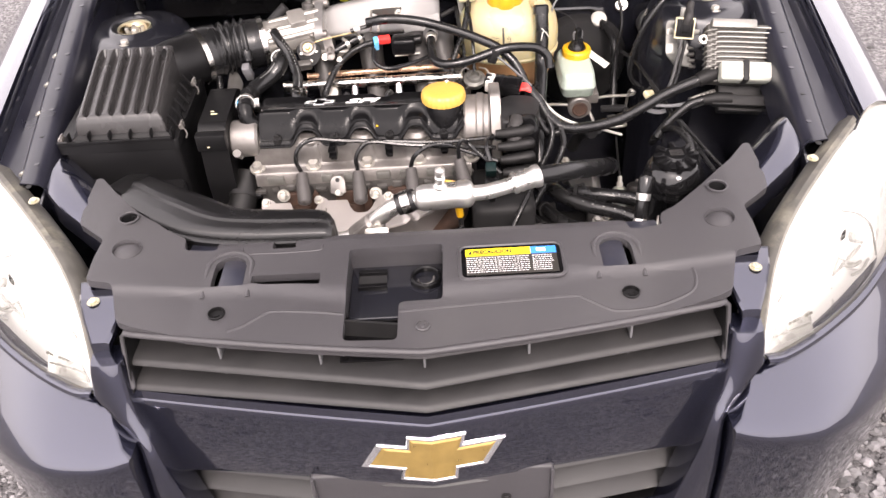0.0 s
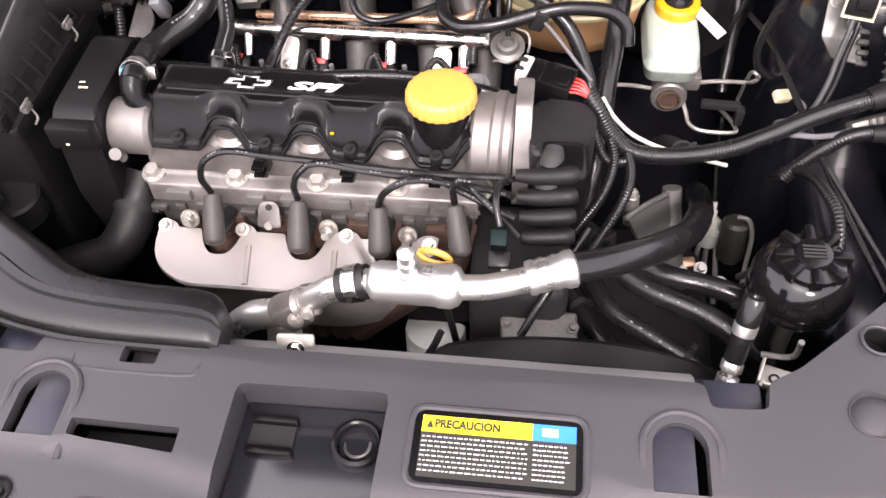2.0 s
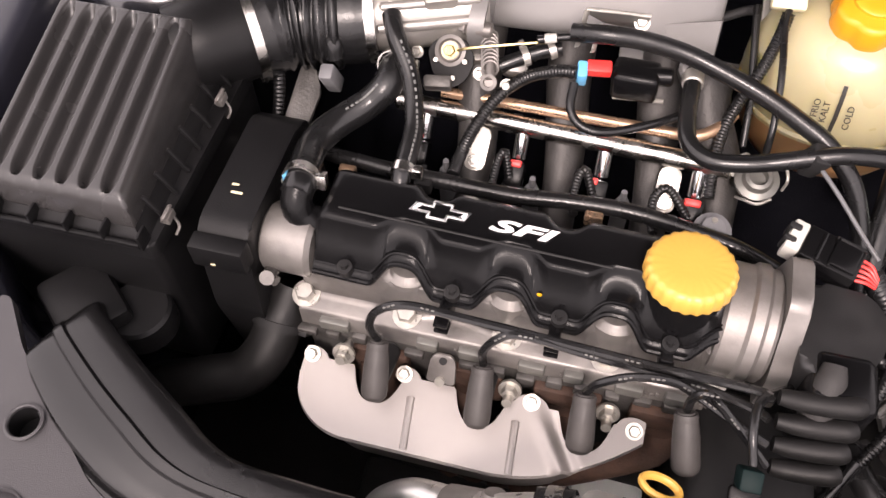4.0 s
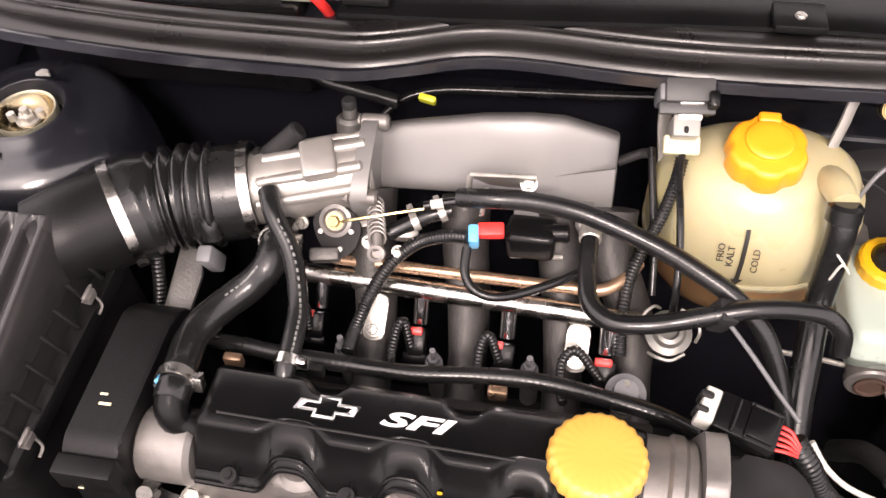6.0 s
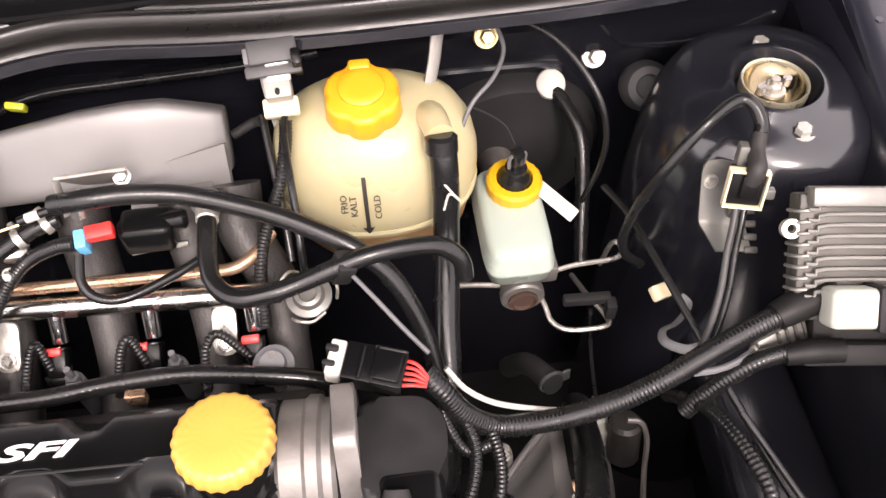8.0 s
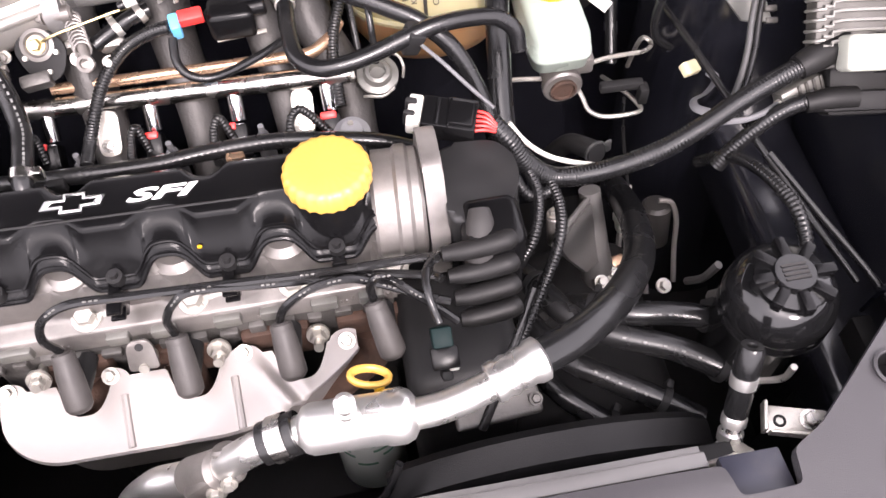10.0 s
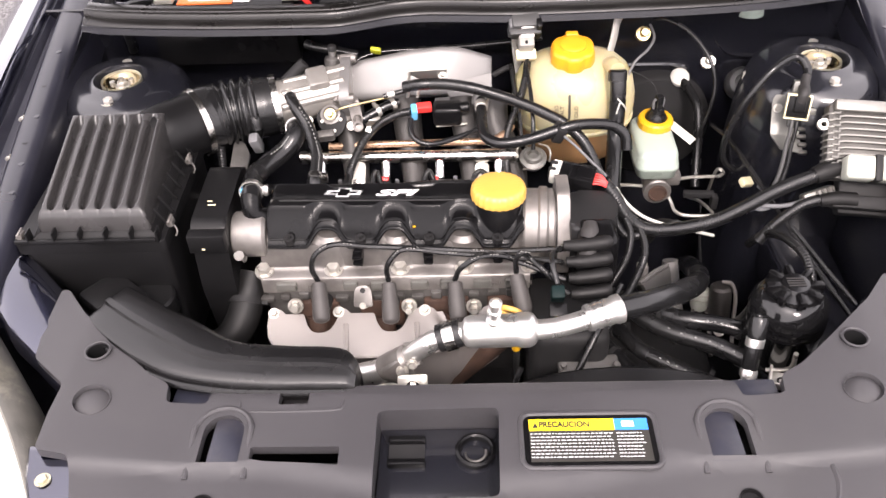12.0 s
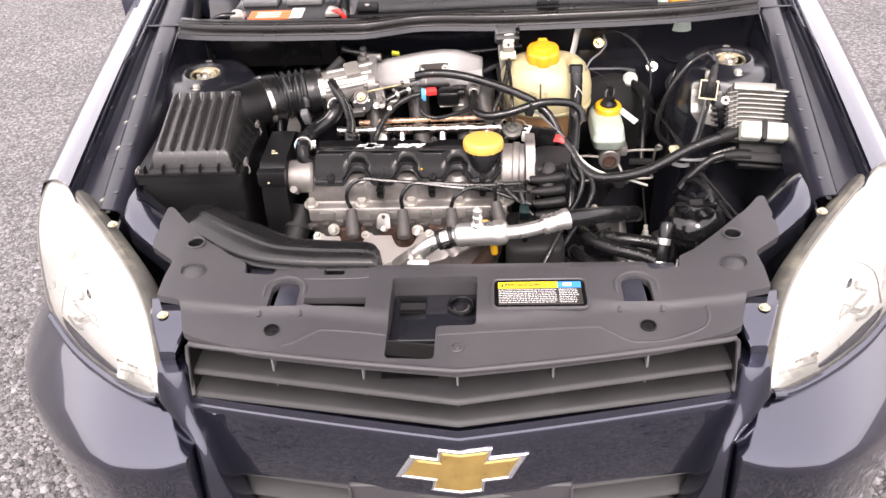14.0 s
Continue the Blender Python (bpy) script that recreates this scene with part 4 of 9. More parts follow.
# warning label in its frame
bm = B()
m = frame_m((0.119, 0.8710, cover_z(0.119, 0.8710)), (1, 0.0, 0.0), (0, 1, 0)) @ Matrix.Diagonal((1.02, 1.2, 1, 1))
outer = rounded([(-0.068, -0.028), (0.068, -0.028), (0.068, 0.028), (-0.068, 0.028)], 0.011, 5)
tube(bm, [m @ Vector((x, y, -0.0005)) for x, y in outer + outer[:1]], 0.003, 8, 1, smooth=False)
part("label_frame", bm, COVER, cover)
bm = B()
prism(bm, rounded([(-0.0655, -0.0255), (0.0655, -0.0255), (0.0655, 0.0255), (-0.0655, 0.0255)], 0.010, 5), -0.001, 0.0004, m)
part("label_field", bm, GLOSSY, cover)
lab = []
for x0, y0, x1, y1, mt, nm, z in ((-0.0595, 0.0095, 0.0265, 0.0215, LABEL_YELLOW, "yellow_band", 0.0008), (0.0265, 0.0095, 0.060, 0.0215, LABEL_BLUE, "blue_band", 0.0008), (-0.0595, -0.022, 0.060, 0.0095, BLACK_PRINT, "label_ground", 0.0006)):
    bm = B()
    prism(bm, rect(x0, y0, x1, y1), -0.001, z, m)
    lab.append(part(nm, bm, mt, cover, "printed warning label" if nm == "yellow_band" else ""))
part("lettering", words("PRECAUCION", 0.0082, m @ pose(-0.024, 0.0155, 0.0011), 0.0002, bold=0.0003), BLACK_PRINT, lab[0])
bm = B()
prism(bm, rect(0.034, 0.013, 0.046, 0.0185), 0.0006, 0.0012, m)
part("label_mark", bm, PRINT, lab[1])
bm = B()
prism(bm, [(-0.056, 0.0125), (-0.0505, 0.0125), (-0.053, 0.0185)], 0.0006, 0.0012, m)
part("label_mark", bm, BLACK_PRINT, lab[0])
bm = B()
rnd = random.Random(3)
for i in range(8):
    y = 0.0062 - 0.0034 * i
    x = -0.0585
    while x < 0.022:
        w = rnd.uniform(0.0015, 0.0045)
        prism(bm, rect(x, y - 0.0003, min(x + w, 0.0235), y + 0.0003), 0.0005, 0.0011, m)
        x += w + 0.0014
    x = 0.0275
    while x < 0.052:
        w = rnd.uniform(0.0015, 0.004)
        prism(bm, rect(x, y - 0.0003, min(x + w, 0.058), y + 0.0003), 0.0005, 0.0011, m)
        x += w + 0.0011
part("small_print", bm, PRINT, lab[2])

# ---- grille ----
grille = thing("front_grille", (0, 0.74, 0.655), "dark grey plastic two-slat front grille with thin uprights", "grille")


def grille_y(x):
    return 0.712 + 0.072 * (abs(x) / 0.385) ** 1.15


def frame_y(x):
    """Front edge of the grille frame, a shallow V seen from above."""
    return 0.7205 + 0.105 * abs(x) + 0.13 * x * x


def shelf(name, y0, yk, z0, zk, depth, rise, x1=0.384, mat=SLAT):
    """A V-shaped slat: a broad shelf that slopes down to a rounded front lip."""
    b = B()
    rows = []
    for i in range(33):
        x = -x1 + 2 * x1 * i / 32
        ax = abs(x)
        y, z = y0 + yk * ax, z0 + zk * ax
        rows.append([(x, y + depth, z + rise), (x, y + depth * 0.5, z + rise * 0.62 + 0.002), (x, y + 0.007, z + 0.0065), (x, y + 0.002, z + 0.004), (x, y, z), (x, y + 0.002, z - 0.003), (x, y + 0.007, z - 0.004), (x, y + depth, z - 0.001)])
    sheet(b, rows)
    return part(name, b, mat, grille)


FRAME = [(x / 40 * 0.372, frame_y(x / 40 * 0.372), 0.7355) for x in range(-40, 41)]
side = [(0.380, 0.7835, 0.733), (0.3855, 0.784, 0.726), (0.3865, 0.779, 0.710), (0.3855, 0.765, 0.680), (0.383, 0.755, 0.660)]
bm = B()
tube(bm, [(-x, y, z) for x, y, z in reversed(side)] + FRAME + side, 0.0042, 10, 1, smooth=False)
part("frame", bm, COVER, grille)
bm = B()
sheet(bm, [[(x, y + d, z) for x, y, _ in FRAME] for d, z in ((0.003, 0.7385), (0.004, 0.731), (0.018, 0.730))], 0.002)
part("frame_top", bm, PLASTIC, grille)
shelf("slat", 0.7005, 0.187, 0.6905, -0.014, 0.062, 0.009)
shelf("slat", 0.6885, 0.176, 0.6610, -0.014, 0.058, 0.007, 0.381)
for s in (-1, 1):
    bm = B()
    sheet(bm, [[(s * 0.384, y, z) for y, z in ((0.782, 0.735), (0.768, 0.70), (0.75, 0.655))], [(s * 0.380, y + 0.05, z) for y, z in ((0.782, 0.735), (0.768, 0.70), (0.75, 0.655))]], 0.002)
    part("side_wall", bm, PLASTIC, grille)
for x in (-0.262, -0.131, 0.0, 0.131, 0.262):
    ax = abs(x)
    for y, z0, z1 in ((frame_y(x) + 0.006, 0.700 - 0.014 * ax, 0.733), (0.7185 + 0.18 * ax, 0.668 - 0.014 * ax, 0.690 - 0.014 * ax)):
        bm = B()
        box(bm, (x, y + 0.016, (z0 + z1) / 2), (0.0028, 0.030, z1 - z0), 0.0007)
        part("upright", bm, GREY, grille)
# Near-black sheet standing in for the shade behind the slats.
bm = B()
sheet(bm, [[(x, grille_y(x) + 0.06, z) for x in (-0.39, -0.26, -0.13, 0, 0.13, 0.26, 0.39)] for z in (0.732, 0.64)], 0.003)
part("shade_backing", bm, DARK, grille)

# painted bar with the emblem
bar = thing("emblem_bar", (0, 0.71, 0.53), "dark blue painted bar below the grille", "bumper bar")


def bar_y(x):
    """Front of the bar, a V seen from above."""
    return 0.684 + 0.150 * abs(x) + 0.06 * x * x


rows, ledge = [], []
for i in range(41):
    x = -0.390 + 0.780 * i / 40
    ax = abs(x)
    y = bar_y(x)
    zt, zb = 0.6405 + 0.009 * ax, 0.524 - 0.010 * ax - 0.018 * (ax / 0.39) ** 3
    ledge.append([(x, y + 0.050, zt + 0.004), (x, y + 0.008, zt + 0.0115), (x, y + 0.0050, zt + 0.012), (x, y + 0.0030, zt + 0.0065), (x, y + 0.0015, zt + 0.0015)])
    rows.append([(x, y + 0.0015, zt + 0.0015), (x, y - 0.001, zt - 0.002), (x, y - 0.0025, zt - 0.012), (x, y - 0.007, (zt + zb) / 2), (x, y - 0.0100, zb + 0.010), (x, y - 0.0085, zb + 0.002), (x, y - 0.002, zb), (x, y + 0.05, zb + 0.004)])
bm = B()
sheet(bm, rows)
part("bar", bm, PAINT, bar, sharp=60)
bm = B()
sheet(bm, ledge)
part("top_ledge", bm, PAINT, bar, sharp=60)

emblem = thing("emblem", (0, 0.672, 0.541), "gold badge with a bright metal rim on the blue bar", "badge")


def cross(w, h, k):
    """A wide cross with slanted ends, k inside its rim, with a point on its middle line above and below."""
    a, c, t, g = w / 2 - 2.0 * k, w * 0.188 - k, h * 0.27 - k, h / 2 - k
    sl = 0.55
    return [(0.0, -g), (c - sl * g * 0.2, -g), (c - sl * t * 0.2, -t), (a - sl * t - 0.012, -t), (a + sl * t - 0.012, t), (c + sl * t * 0.4, t), (c + sl * g * 0.4, g), (0.0, g), (-c + sl * g * 0.2, g), (-c + sl * t * 0.2, t), (-a + sl * t + 0.012, t), (-a - sl * t + 0.012, -t), (-c - sl * t * 0.4, -t), (-c - sl * g * 0.4, -g)]


def badge_layer(levels, closed):
    """A raised cross of nested outlines, each (inset, height), bent along the bar's V."""
    b = B()
    rings = []
    for k, h in levels:
        rings.append([b.verts.new((x + 0.002, bar_y(x) - 0.0005 - h - (0.0655 - z) * 0.10, 0.5815 + z)) for x, z in cross(0.190, 0.080, k)])
    n = len(rings[0])
    for u, v in zip(rings, rings[1:]):
        for i in range(n):
            b.faces.new((u[i], u[(i + 1) % n], v[(i + 1) % n], v[i]))
    top = rings[-1]
    if closed:
        for ids in ((2, 3, 4, 5), (0, 1, 2, 5, 6, 7), (7, 8, 9, 12, 13, 0), (9, 10, 11, 12)):
            b.faces.new([top[i] for i in ids])
    return b


part("rim", badge_layer([(0.0, -0.004), (0.0, 0.0015), (0.001, 0.0030), (0.0036, 0.0032), (0.0052, 0.0018)], False), CHROME, emblem, sharp=20)
part("gold_field", badge_layer([(0.0048, 0.0), (0.0050, 0.0022), (0.0080, 0.0036)], True), GOLD, emblem, sharp=7)

# lower grille and plate holder
lower = thing("lower_grille", (0, 0.72, 0.22), "dark grey slatted lower air intake", "grille")
for i, z in enumerate((0.510, 0.464, 0.418)):
    b = B()
    rows = []
    x1 = 0.366 - 0.012 * i
    for k in range(21):
        x = -x1 + 2 * x1 * k / 20
        y = grille_y(x) - 0.030
        zz = z - 0.018 * (abs(x) / 0.39) + 0.012
        rows.append([(x, y + 0.05, zz + 0.012), (x, y + 0.006, zz - 0.004), (x, y, zz - 0.010), (x, y + 0.004, zz - 0.014), (x, y + 0.05, zz - 0.010)])
    sheet(b, rows)
    part("slat", b, SLAT, lower)
# Sheet coloured near black for the shade inside the lower intake.
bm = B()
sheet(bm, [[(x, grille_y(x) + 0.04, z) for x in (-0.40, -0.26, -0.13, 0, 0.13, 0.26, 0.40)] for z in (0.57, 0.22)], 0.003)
part("shade_backing", bm, DARK, lower)
bm = B()
rows = []
for z, dy in ((0.40, 0.0), (0.36, -0.012), (0.28, -0.012), (0.215, 0.02)):
    rows.append([(x, grille_y(x) - 0.04 + dy, z) for x in (-0.44, -0.3, -0.15, 0, 0.15, 0.3, 0.44)])
sheet(bm, rows, 0.004)
part("bumper_lip", bm, PAINT, lower)
holder = thing("plate_holder", (-0.004, 0.684, 0.42), "blank dark grey plastic number plate holder", "plate holder")
bm = B()
box(bm, (-0.002, 0.699, 0.466), (0.326, 0.012, 0.134), 0.004, seg=3)
part("back_plate", bm, COVER, holder)
for x in (-0.163, 0.159):
    bm = B()
    box(bm, (x, 0.692, 0.466), (0.005, 0.008, 0.130), 0.0015)
    part("raised_rim", bm, COVER, holder)
for x in (-0.105, 0.097):
    bm = B()
    bolt(bm, (x, 0.693, 0.470), (0, -1, 0), 0.005, 0.004)
    part("screw", bm, DARK, holder)


# ---- headlamps ----
def headlamp(s):
    lamp = thing("headlamp", (s * 0.6, 0.95, 0.62), "large clear-lensed teardrop headlamp with bright reflectors", "headlamp", "headlamps")
    out = [(0.700, 1.150, 0.792), (0.645, 1.085, 0.787), (0.573, 1.000, 0.776), (0.508, 0.918, 0.760), (0.467, 0.852, 0.735), (0.444, 0.792, 0.690), (0.436, 0.757, 0.660), (0.470, 0.772, 0.650), (0.540, 0.823, 0.638), (0.620, 0.893, 0.632), (0.690, 0.970, 0.636), (0.735, 1.060, 0.675), (0.744, 1.115, 0.730), (0.728, 1.148, 0.775)]
    ring = spline(mirror(out, s), 4, True)
    c = Vector((s * 0.580, 0.925, 0.708))
    outward = Vector((s * 0.42, -0.62, 0.66)).normalized()
    bm = B()
    rows = []
    for k in range(9):
        t = k / 8
        rows.append([p.lerp(c, t) + outward * 0.045 * (1 - (1 - t) ** 2) for p in ring + ring[:1]])
    sheet(bm, rows[:-1] + [[q + (c + outward * 0.045 - q) * 0.98 for q in rows[-1]]])
    lens = part("lens", bm, LENS, lamp, "clear plastic lens", sharp=80)
    lens.visible_shadow = False
    bm = B()
    tube(bm, [p - outward * 0.003 for p in ring + ring[:1]], 0.0030, 6, 1, smooth=False)
    part("seal", bm, SEAM, lamp)
    lower = spline(mirror(out[6:11], s), 6)
    bm = B()
    sheet(bm, [[p + Vector((s * 0.35 * a, -0.70 * a, b)) for p in lower] for a, b in ((-0.004, -0.001), (0.003, 0.001), (0.011, -0.001), (0.014, -0.005), (0.012, -0.012))], 0.002)
    part("lamp_trim", bm, PAINT, lamp, "dark blue painted lip under the lens")
    bm = B()
    rows = [[p.lerp(c, t) - outward * d for p in ring + ring[:1]] for t, d in ((0.01, 0.002), (0.06, 0.012), (0.22, 0.006), (0.45, -0.006), (0.95, -0.008))]
    sheet(bm, rows)
    part("housing", bm, LAMP_WHITE, lamp, "lamp housing whitened in place of its bright reflection")

    def inside(x, y, lift=0.0):
        """A point on the sloping reflector plane behind the lens."""
        q = c + outward * (0.004 + lift)
        return Vector((s * x, y, q.z + (outward.x * (q.x - s * x) + outward.y * (q.y - y)) / outward.z))

    bm = B()
    m = rot_to(outward)
    m.translation = inside(0.600, 0.930, -0.002)
    lathe(bm, [(0, -0.010), (0.02, -0.008), (0.036, -0.002), (0.044, 0.003), (0.0455, 0.004), (0.0465, 0.001)], m, 40)
    bowl = part("reflector", bm, BOWL, lamp)
    bm = B()
    lathe(bm, [(0, -0.010), (0.007, -0.009), (0.0075, 0.003), (0.005, 0.007), (0, 0.008)], m, 16)
    part("bulb", bm, RIBBED, bowl)
    # Bulb shield and reflector lines as grey strokes, placed to fit the camera's view.
    for pts, r in ((((0.559, 0.8735), (0.564, 0.884), (0.572, 0.896)), 0.0042), (((0.577, 0.890), (0.596, 0.895), (0.612, 0.905)), 0.0026), (((0.592, 0.884), (0.610, 0.895), (0.626, 0.912)), 0.0020), (((0.606, 0.924), (0.618, 0.926)), 0.0024), (((0.640, 0.9197), (0.637, 0.9487), (0.618, 0.9554), (0.587, 0.9488)), 0.0016), (((0.614, 0.9218), (0.580, 0.891), (0.5566, 0.8722)), 0.0022), (((0.5566, 0.8722), (0.5223, 0.8622), (0.4888, 0.8516)), 0.0022), (((0.6026, 0.8989), (0.5807, 0.8961), (0.5465, 0.8937)), 0.0016), (((0.5378, 0.8907), (0.5126, 0.8865), (0.4985, 0.8672)), 0.0013)):
        bm = B()
        tube(bm, [inside(x, y, 0.003) for x, y in pts], r, 6, 5, flat=0.4)
        part("lamp_stroke", bm, RIBBED, bowl)
    # fluted field by the inner corner, with the step line round it
    bm = B()
    for k in range(26):
        t = k / 45
        a, b2 = inside(0.449 + 0.126 * t, 0.773 + 0.063 * t), inside(0.470 + 0.082 * t, 0.812 + 0.044 * t)
        rod(bm, a, b2, 0.0011, 5)
    part("fluting", bm, FLUTE, lamp)
    for pts in (((0.468, 0.822), (0.4854, 0.8405), (0.5243, 0.8584), (0.5575, 0.8618)), ((0.455, 0.784), (0.480, 0.797), (0.515, 0.815))):
        bm = B()
        tube(bm, [inside(x, y, 0.001) for x, y in pts], 0.0015, 6, 5)
        part("step_line", bm, RIBBED, lamp)
    bm = B()
    for k in (0, 1, 2, 4, 5):
        t = k / 10
        p = inside(0.482 + 0.070 * t, 0.803 + 0.040 * t, 0.004)
        box(bm, (0, 0, 0), (0.0052, 0.0012, 0.0032), 0, Matrix.Translation(p) @ pose(0, 0, 0, -28, 0, s * 30))
    part("print_bars", bm, SEAM, lamp)
    if s < 0:
        bm = B()
        lathe(bm, [(0, -0.004), (0.008, -0.003), (0.010, 0.004), (0.006, 0.009), (0, 0.010)], Matrix.Translation(inside(0.6335, 0.990)) @ rot_to(outward), 16)
        part("turn_bulb", bm, CREAM, lamp, "pale amber indicator bulb")
    # side of the lamp body along its inner edge
    inner = spline(mirror(out[:7], s), 6)
    side = Vector((-s * 0.83, 0.40, 0.0))
    bm = B()
    sheet(bm, [[p + side * a + Vector((0, 0, b)) for p in inner] for a, b in ((0.002, 0.004), (0.010, 0.004), (0.020, -0.003), (0.030, -0.012), (0.036, -0.03), (0.037, -0.08))], 0.002)
    part("body_edge", bm, LAMP_EDGE, lamp, "dusty dark grey lamp body edge")


headlamp(-1)
headlamp(1)

# ---- engine ----
engine = thing("engine", (-0.09, 1.22, 0.22), "four-cylinder car engine with a black valve cover and bare cast head", "engine")
EM = pose(-0.0925, 1.220, 0.797, 0, 0, -1.6)      # valve cover: x along the crankshaft, top at z 0


def in_cover(pts):
    return [EM @ Vector(p) for p in pts]


CYL = (-0.0885, -0.0015, 0.0855, 0.1720)


def bell(x, w=0.0295):
    """1 over each recess of the cover's front wall, 0 between them."""
    v = 0.0
    for c in CYL:
        d = abs(x - c) / w
        if d < 1:
            v = max(v, 0.5 + 0.5 * math.cos(math.pi * d ** 1.55))
    return v


def dip(x, c, w):
    d = abs(x - c) / w
    return 0.5 + 0.5 * math.cos(math.pi * d ** 1.6) if d < 1 else 0.0


bm = B()
rows = []
N = 150
for i in range(N + 1):
    x = -0.166 + 0.332 * i / N
    e = min(1.0, (0.166 - abs(x)) / 0.010)
    e = math.sqrt(max(0.0, 1 - (1 - e) ** 2))
    drop = 0.006 * (1 - e)
    b = bell(x)
    low = -0.048 + 0.0235 * b
    ty = -0.0245 + 0.0125 * b          # front edge of the top
    fy = -0.0440 + 0.0105 * b          # foot of the front wall
    bk = 0.026 - 0.011 * dip(x, -0.075, 0.020) - 0.011 * dip(x, 0.033, 0.020) - 0.011 * dip(x, 0.125, 0.020)
    rows.append([(x, 0.050, -0.056), (x, 0.046, -0.054), (x, bk + 0.008, -0.018), (x, bk + 0.003, -0.005 - drop), (x, bk - 0.003, -drop), (x, bk - 0.006, -0.0015 - drop), (x, -0.006, -0.0015 - drop), (x, -0.0095, -drop - 0.0004), (x, ty + 0.0035, -drop - 0.0004), (x, ty + 0.001, -0.0018 - drop), (x, ty, -0.005 - drop), (x, ty * 0.5 + fy * 0.5, low * 0.5), (x, fy + 0.001, low + 0.012), (x, fy, low + 0.0085), (x, fy - 0.003, low + 0.0065), (x, fy - 0.0055, low + 0.0045), (x, fy - 0.006, low), (x, fy + 0.004, low - 0.003)])
rows = [in_cover(r) for r in rows]
sheet(bm, rows)
for row in (rows[0], rows[-1]):
    bm.faces.new([bm.verts.new(p) for p in row])
bmesh.ops.remove_doubles(bm, verts=bm.verts, dist=0.00005)
RIM = [in_cover([(x, -0.0500 + 0.0105 * bell(x), -0.0475 + 0.0235 * bell(x))])[0] for x in (-0.166 + 0.332 * i / N for i in range(N + 1))]
UPPER_RIM = [in_cover([(x, -0.0447 + 0.0105 * bell(x), -0.0385 + 0.0235 * bell(x))])[0] for x in (-0.164 + 0.328 * i / N for i in range(N + 1))]
vcover = part("valve_cover", bm, GLOSSY, engine, "black plastic valve cover with scalloped lower rim", sharp=50)
bm = B()
tube(bm, in_cover([(-0.150, -0.0135, 0.0), (0.0, -0.0135, 0.0), (0.075, -0.0135, 0.0)]), 0.0011, 6, 2)
part("groove", bm, DARK, vcover)
bm = B()
tube(bm, RIM, 0.0024, 8, 1, smooth=False)
part("rim_bead", bm, GLOSSY, vcover)
bm = B()
tube(bm, UPPER_RIM, 0.0014, 6, 1, smooth=False)
part("upper_bead", bm, GLOSSY, vcover)
bm = B()
p = in_cover([(0.0240, -0.0368, -0.0245)])[0]
box(bm, p, (0.004, 0.002, 0.003), 0.0008)
part("paint_dot", bm, RING, vcover)
# white mark and lettering
bm = B()
m = EM @ pose(-0.0690, 0.0045, -0.0010)


def ring_of(a, b, m, z0, z1):
    for i in range(len(a)):
        j = (i + 1) % len(a)
        vs = [bm.verts.new(m @ Vector((*p, z))) for z in (z0, z1) for p in (a[i], a[j], b[j], b[i])]
        bm.faces.new(vs[4:])
        for k in range(4):
            bm.faces.new((vs[k], vs[(k + 1) % 4], vs[4 + (k + 1) % 4], vs[4 + k]))


def mark(w, h, k):
    t, c, sl = h * 0.24 - k, w * 0.17 - k * 0.9, w * 0.05
    a = w / 2 - 2.6 * k
    return [(-a, -t), (-c - sl * 0.3, -t), (-c - sl * 0.4, -h / 2 + k), (c - sl * 0.4, -h / 2 + k), (c - sl * 0.3, -t), (a - sl * 1.5, -t), (a, t), (c + sl * 0.3, t), (c + sl * 0.4, h / 2 - k), (-c + sl * 0.4, h / 2 - k), (-c + sl * 0.3, t), (-a + sl * 1.5, t)]


ring_of(mark(0.0505, 0.0185, 0.0), mark(0.0505, 0.0185, 0.0021), m, 0.0, 0.0008)
bmesh.ops.remove_doubles(bm, verts=bm.verts, dist=0.00002)
part("white_mark", bm, PRINT, vcover)
bm = words("SFI", 0.02, Matrix(), 0.0003, 0.3, 0.0006)
lo, hi = [[f(v.co[i] for v in bm.verts) for i in (0, 1)] for f in (min, max)]
fit = Matrix.Diagonal((0.056 / (hi[0] - lo[0]), 0.0125 / (hi[1] - lo[1]), 1, 1)) @ Matrix.Translation((-(lo[0] + hi[0]) / 2, -(lo[1] + hi[1]) / 2, 0))
bmesh.ops.transform(bm, matrix=EM @ pose(0.001, 0.0035, -0.0006) @ fit, verts=bm.verts)
part("lettering", bm, PRINT, vcover)
# rim bolts
for x in (-0.137, -0.0450, 0.0430, 0.130):
    bm = B()
    p = EM @ Vector((x, -0.0455, -0.043))
    rod(bm, p, p + Vector((0, -0.002, 0.010)), 0.0065, 14)
    rod(bm, p + Vector((0, -0.002, 0.009)), p + Vector((0, -0.002, 0.014)), 0.0035, 6)
    part("rim_bolt", bm, DARK, vcover)
bm = B()
m = Matrix.Translation((0.0385, 1.2085, 0.797)) @ pose(0, 0, 0, -4, 0, 0)
lathe(bm, [(0.031, -0.040), (0.030, -0.004), (0.027, 0.002), (0, 0.002)], m, 28)
part("filler_neck", bm, GLOSSY, vcover)
bm = B()
lathe(bm, [(0.027, 0.000), (0.0340, 0.001), (0.0348, 0.004), (0.0345, 0.013), (0.0325, 0.0175), (0.029, 0.019), (0.012, 0.0195), (0, 0.0196)], m, 96, 0.022, 24)
part("oil_filler_cap", bm, YELLOW, engine, "bright yellow fluted oil filler cap", sharp=50)
# breather elbow on the cover's end
bm = B()
tube(bm, [(-0.250, 1.214, 0.764), (-0.263, 1.210, 0.770), (-0.276, 1.208, 0.778), (-0.281, 1.212, 0.790), (-0.281, 1.222, 0.800)], 0.0135, 14)
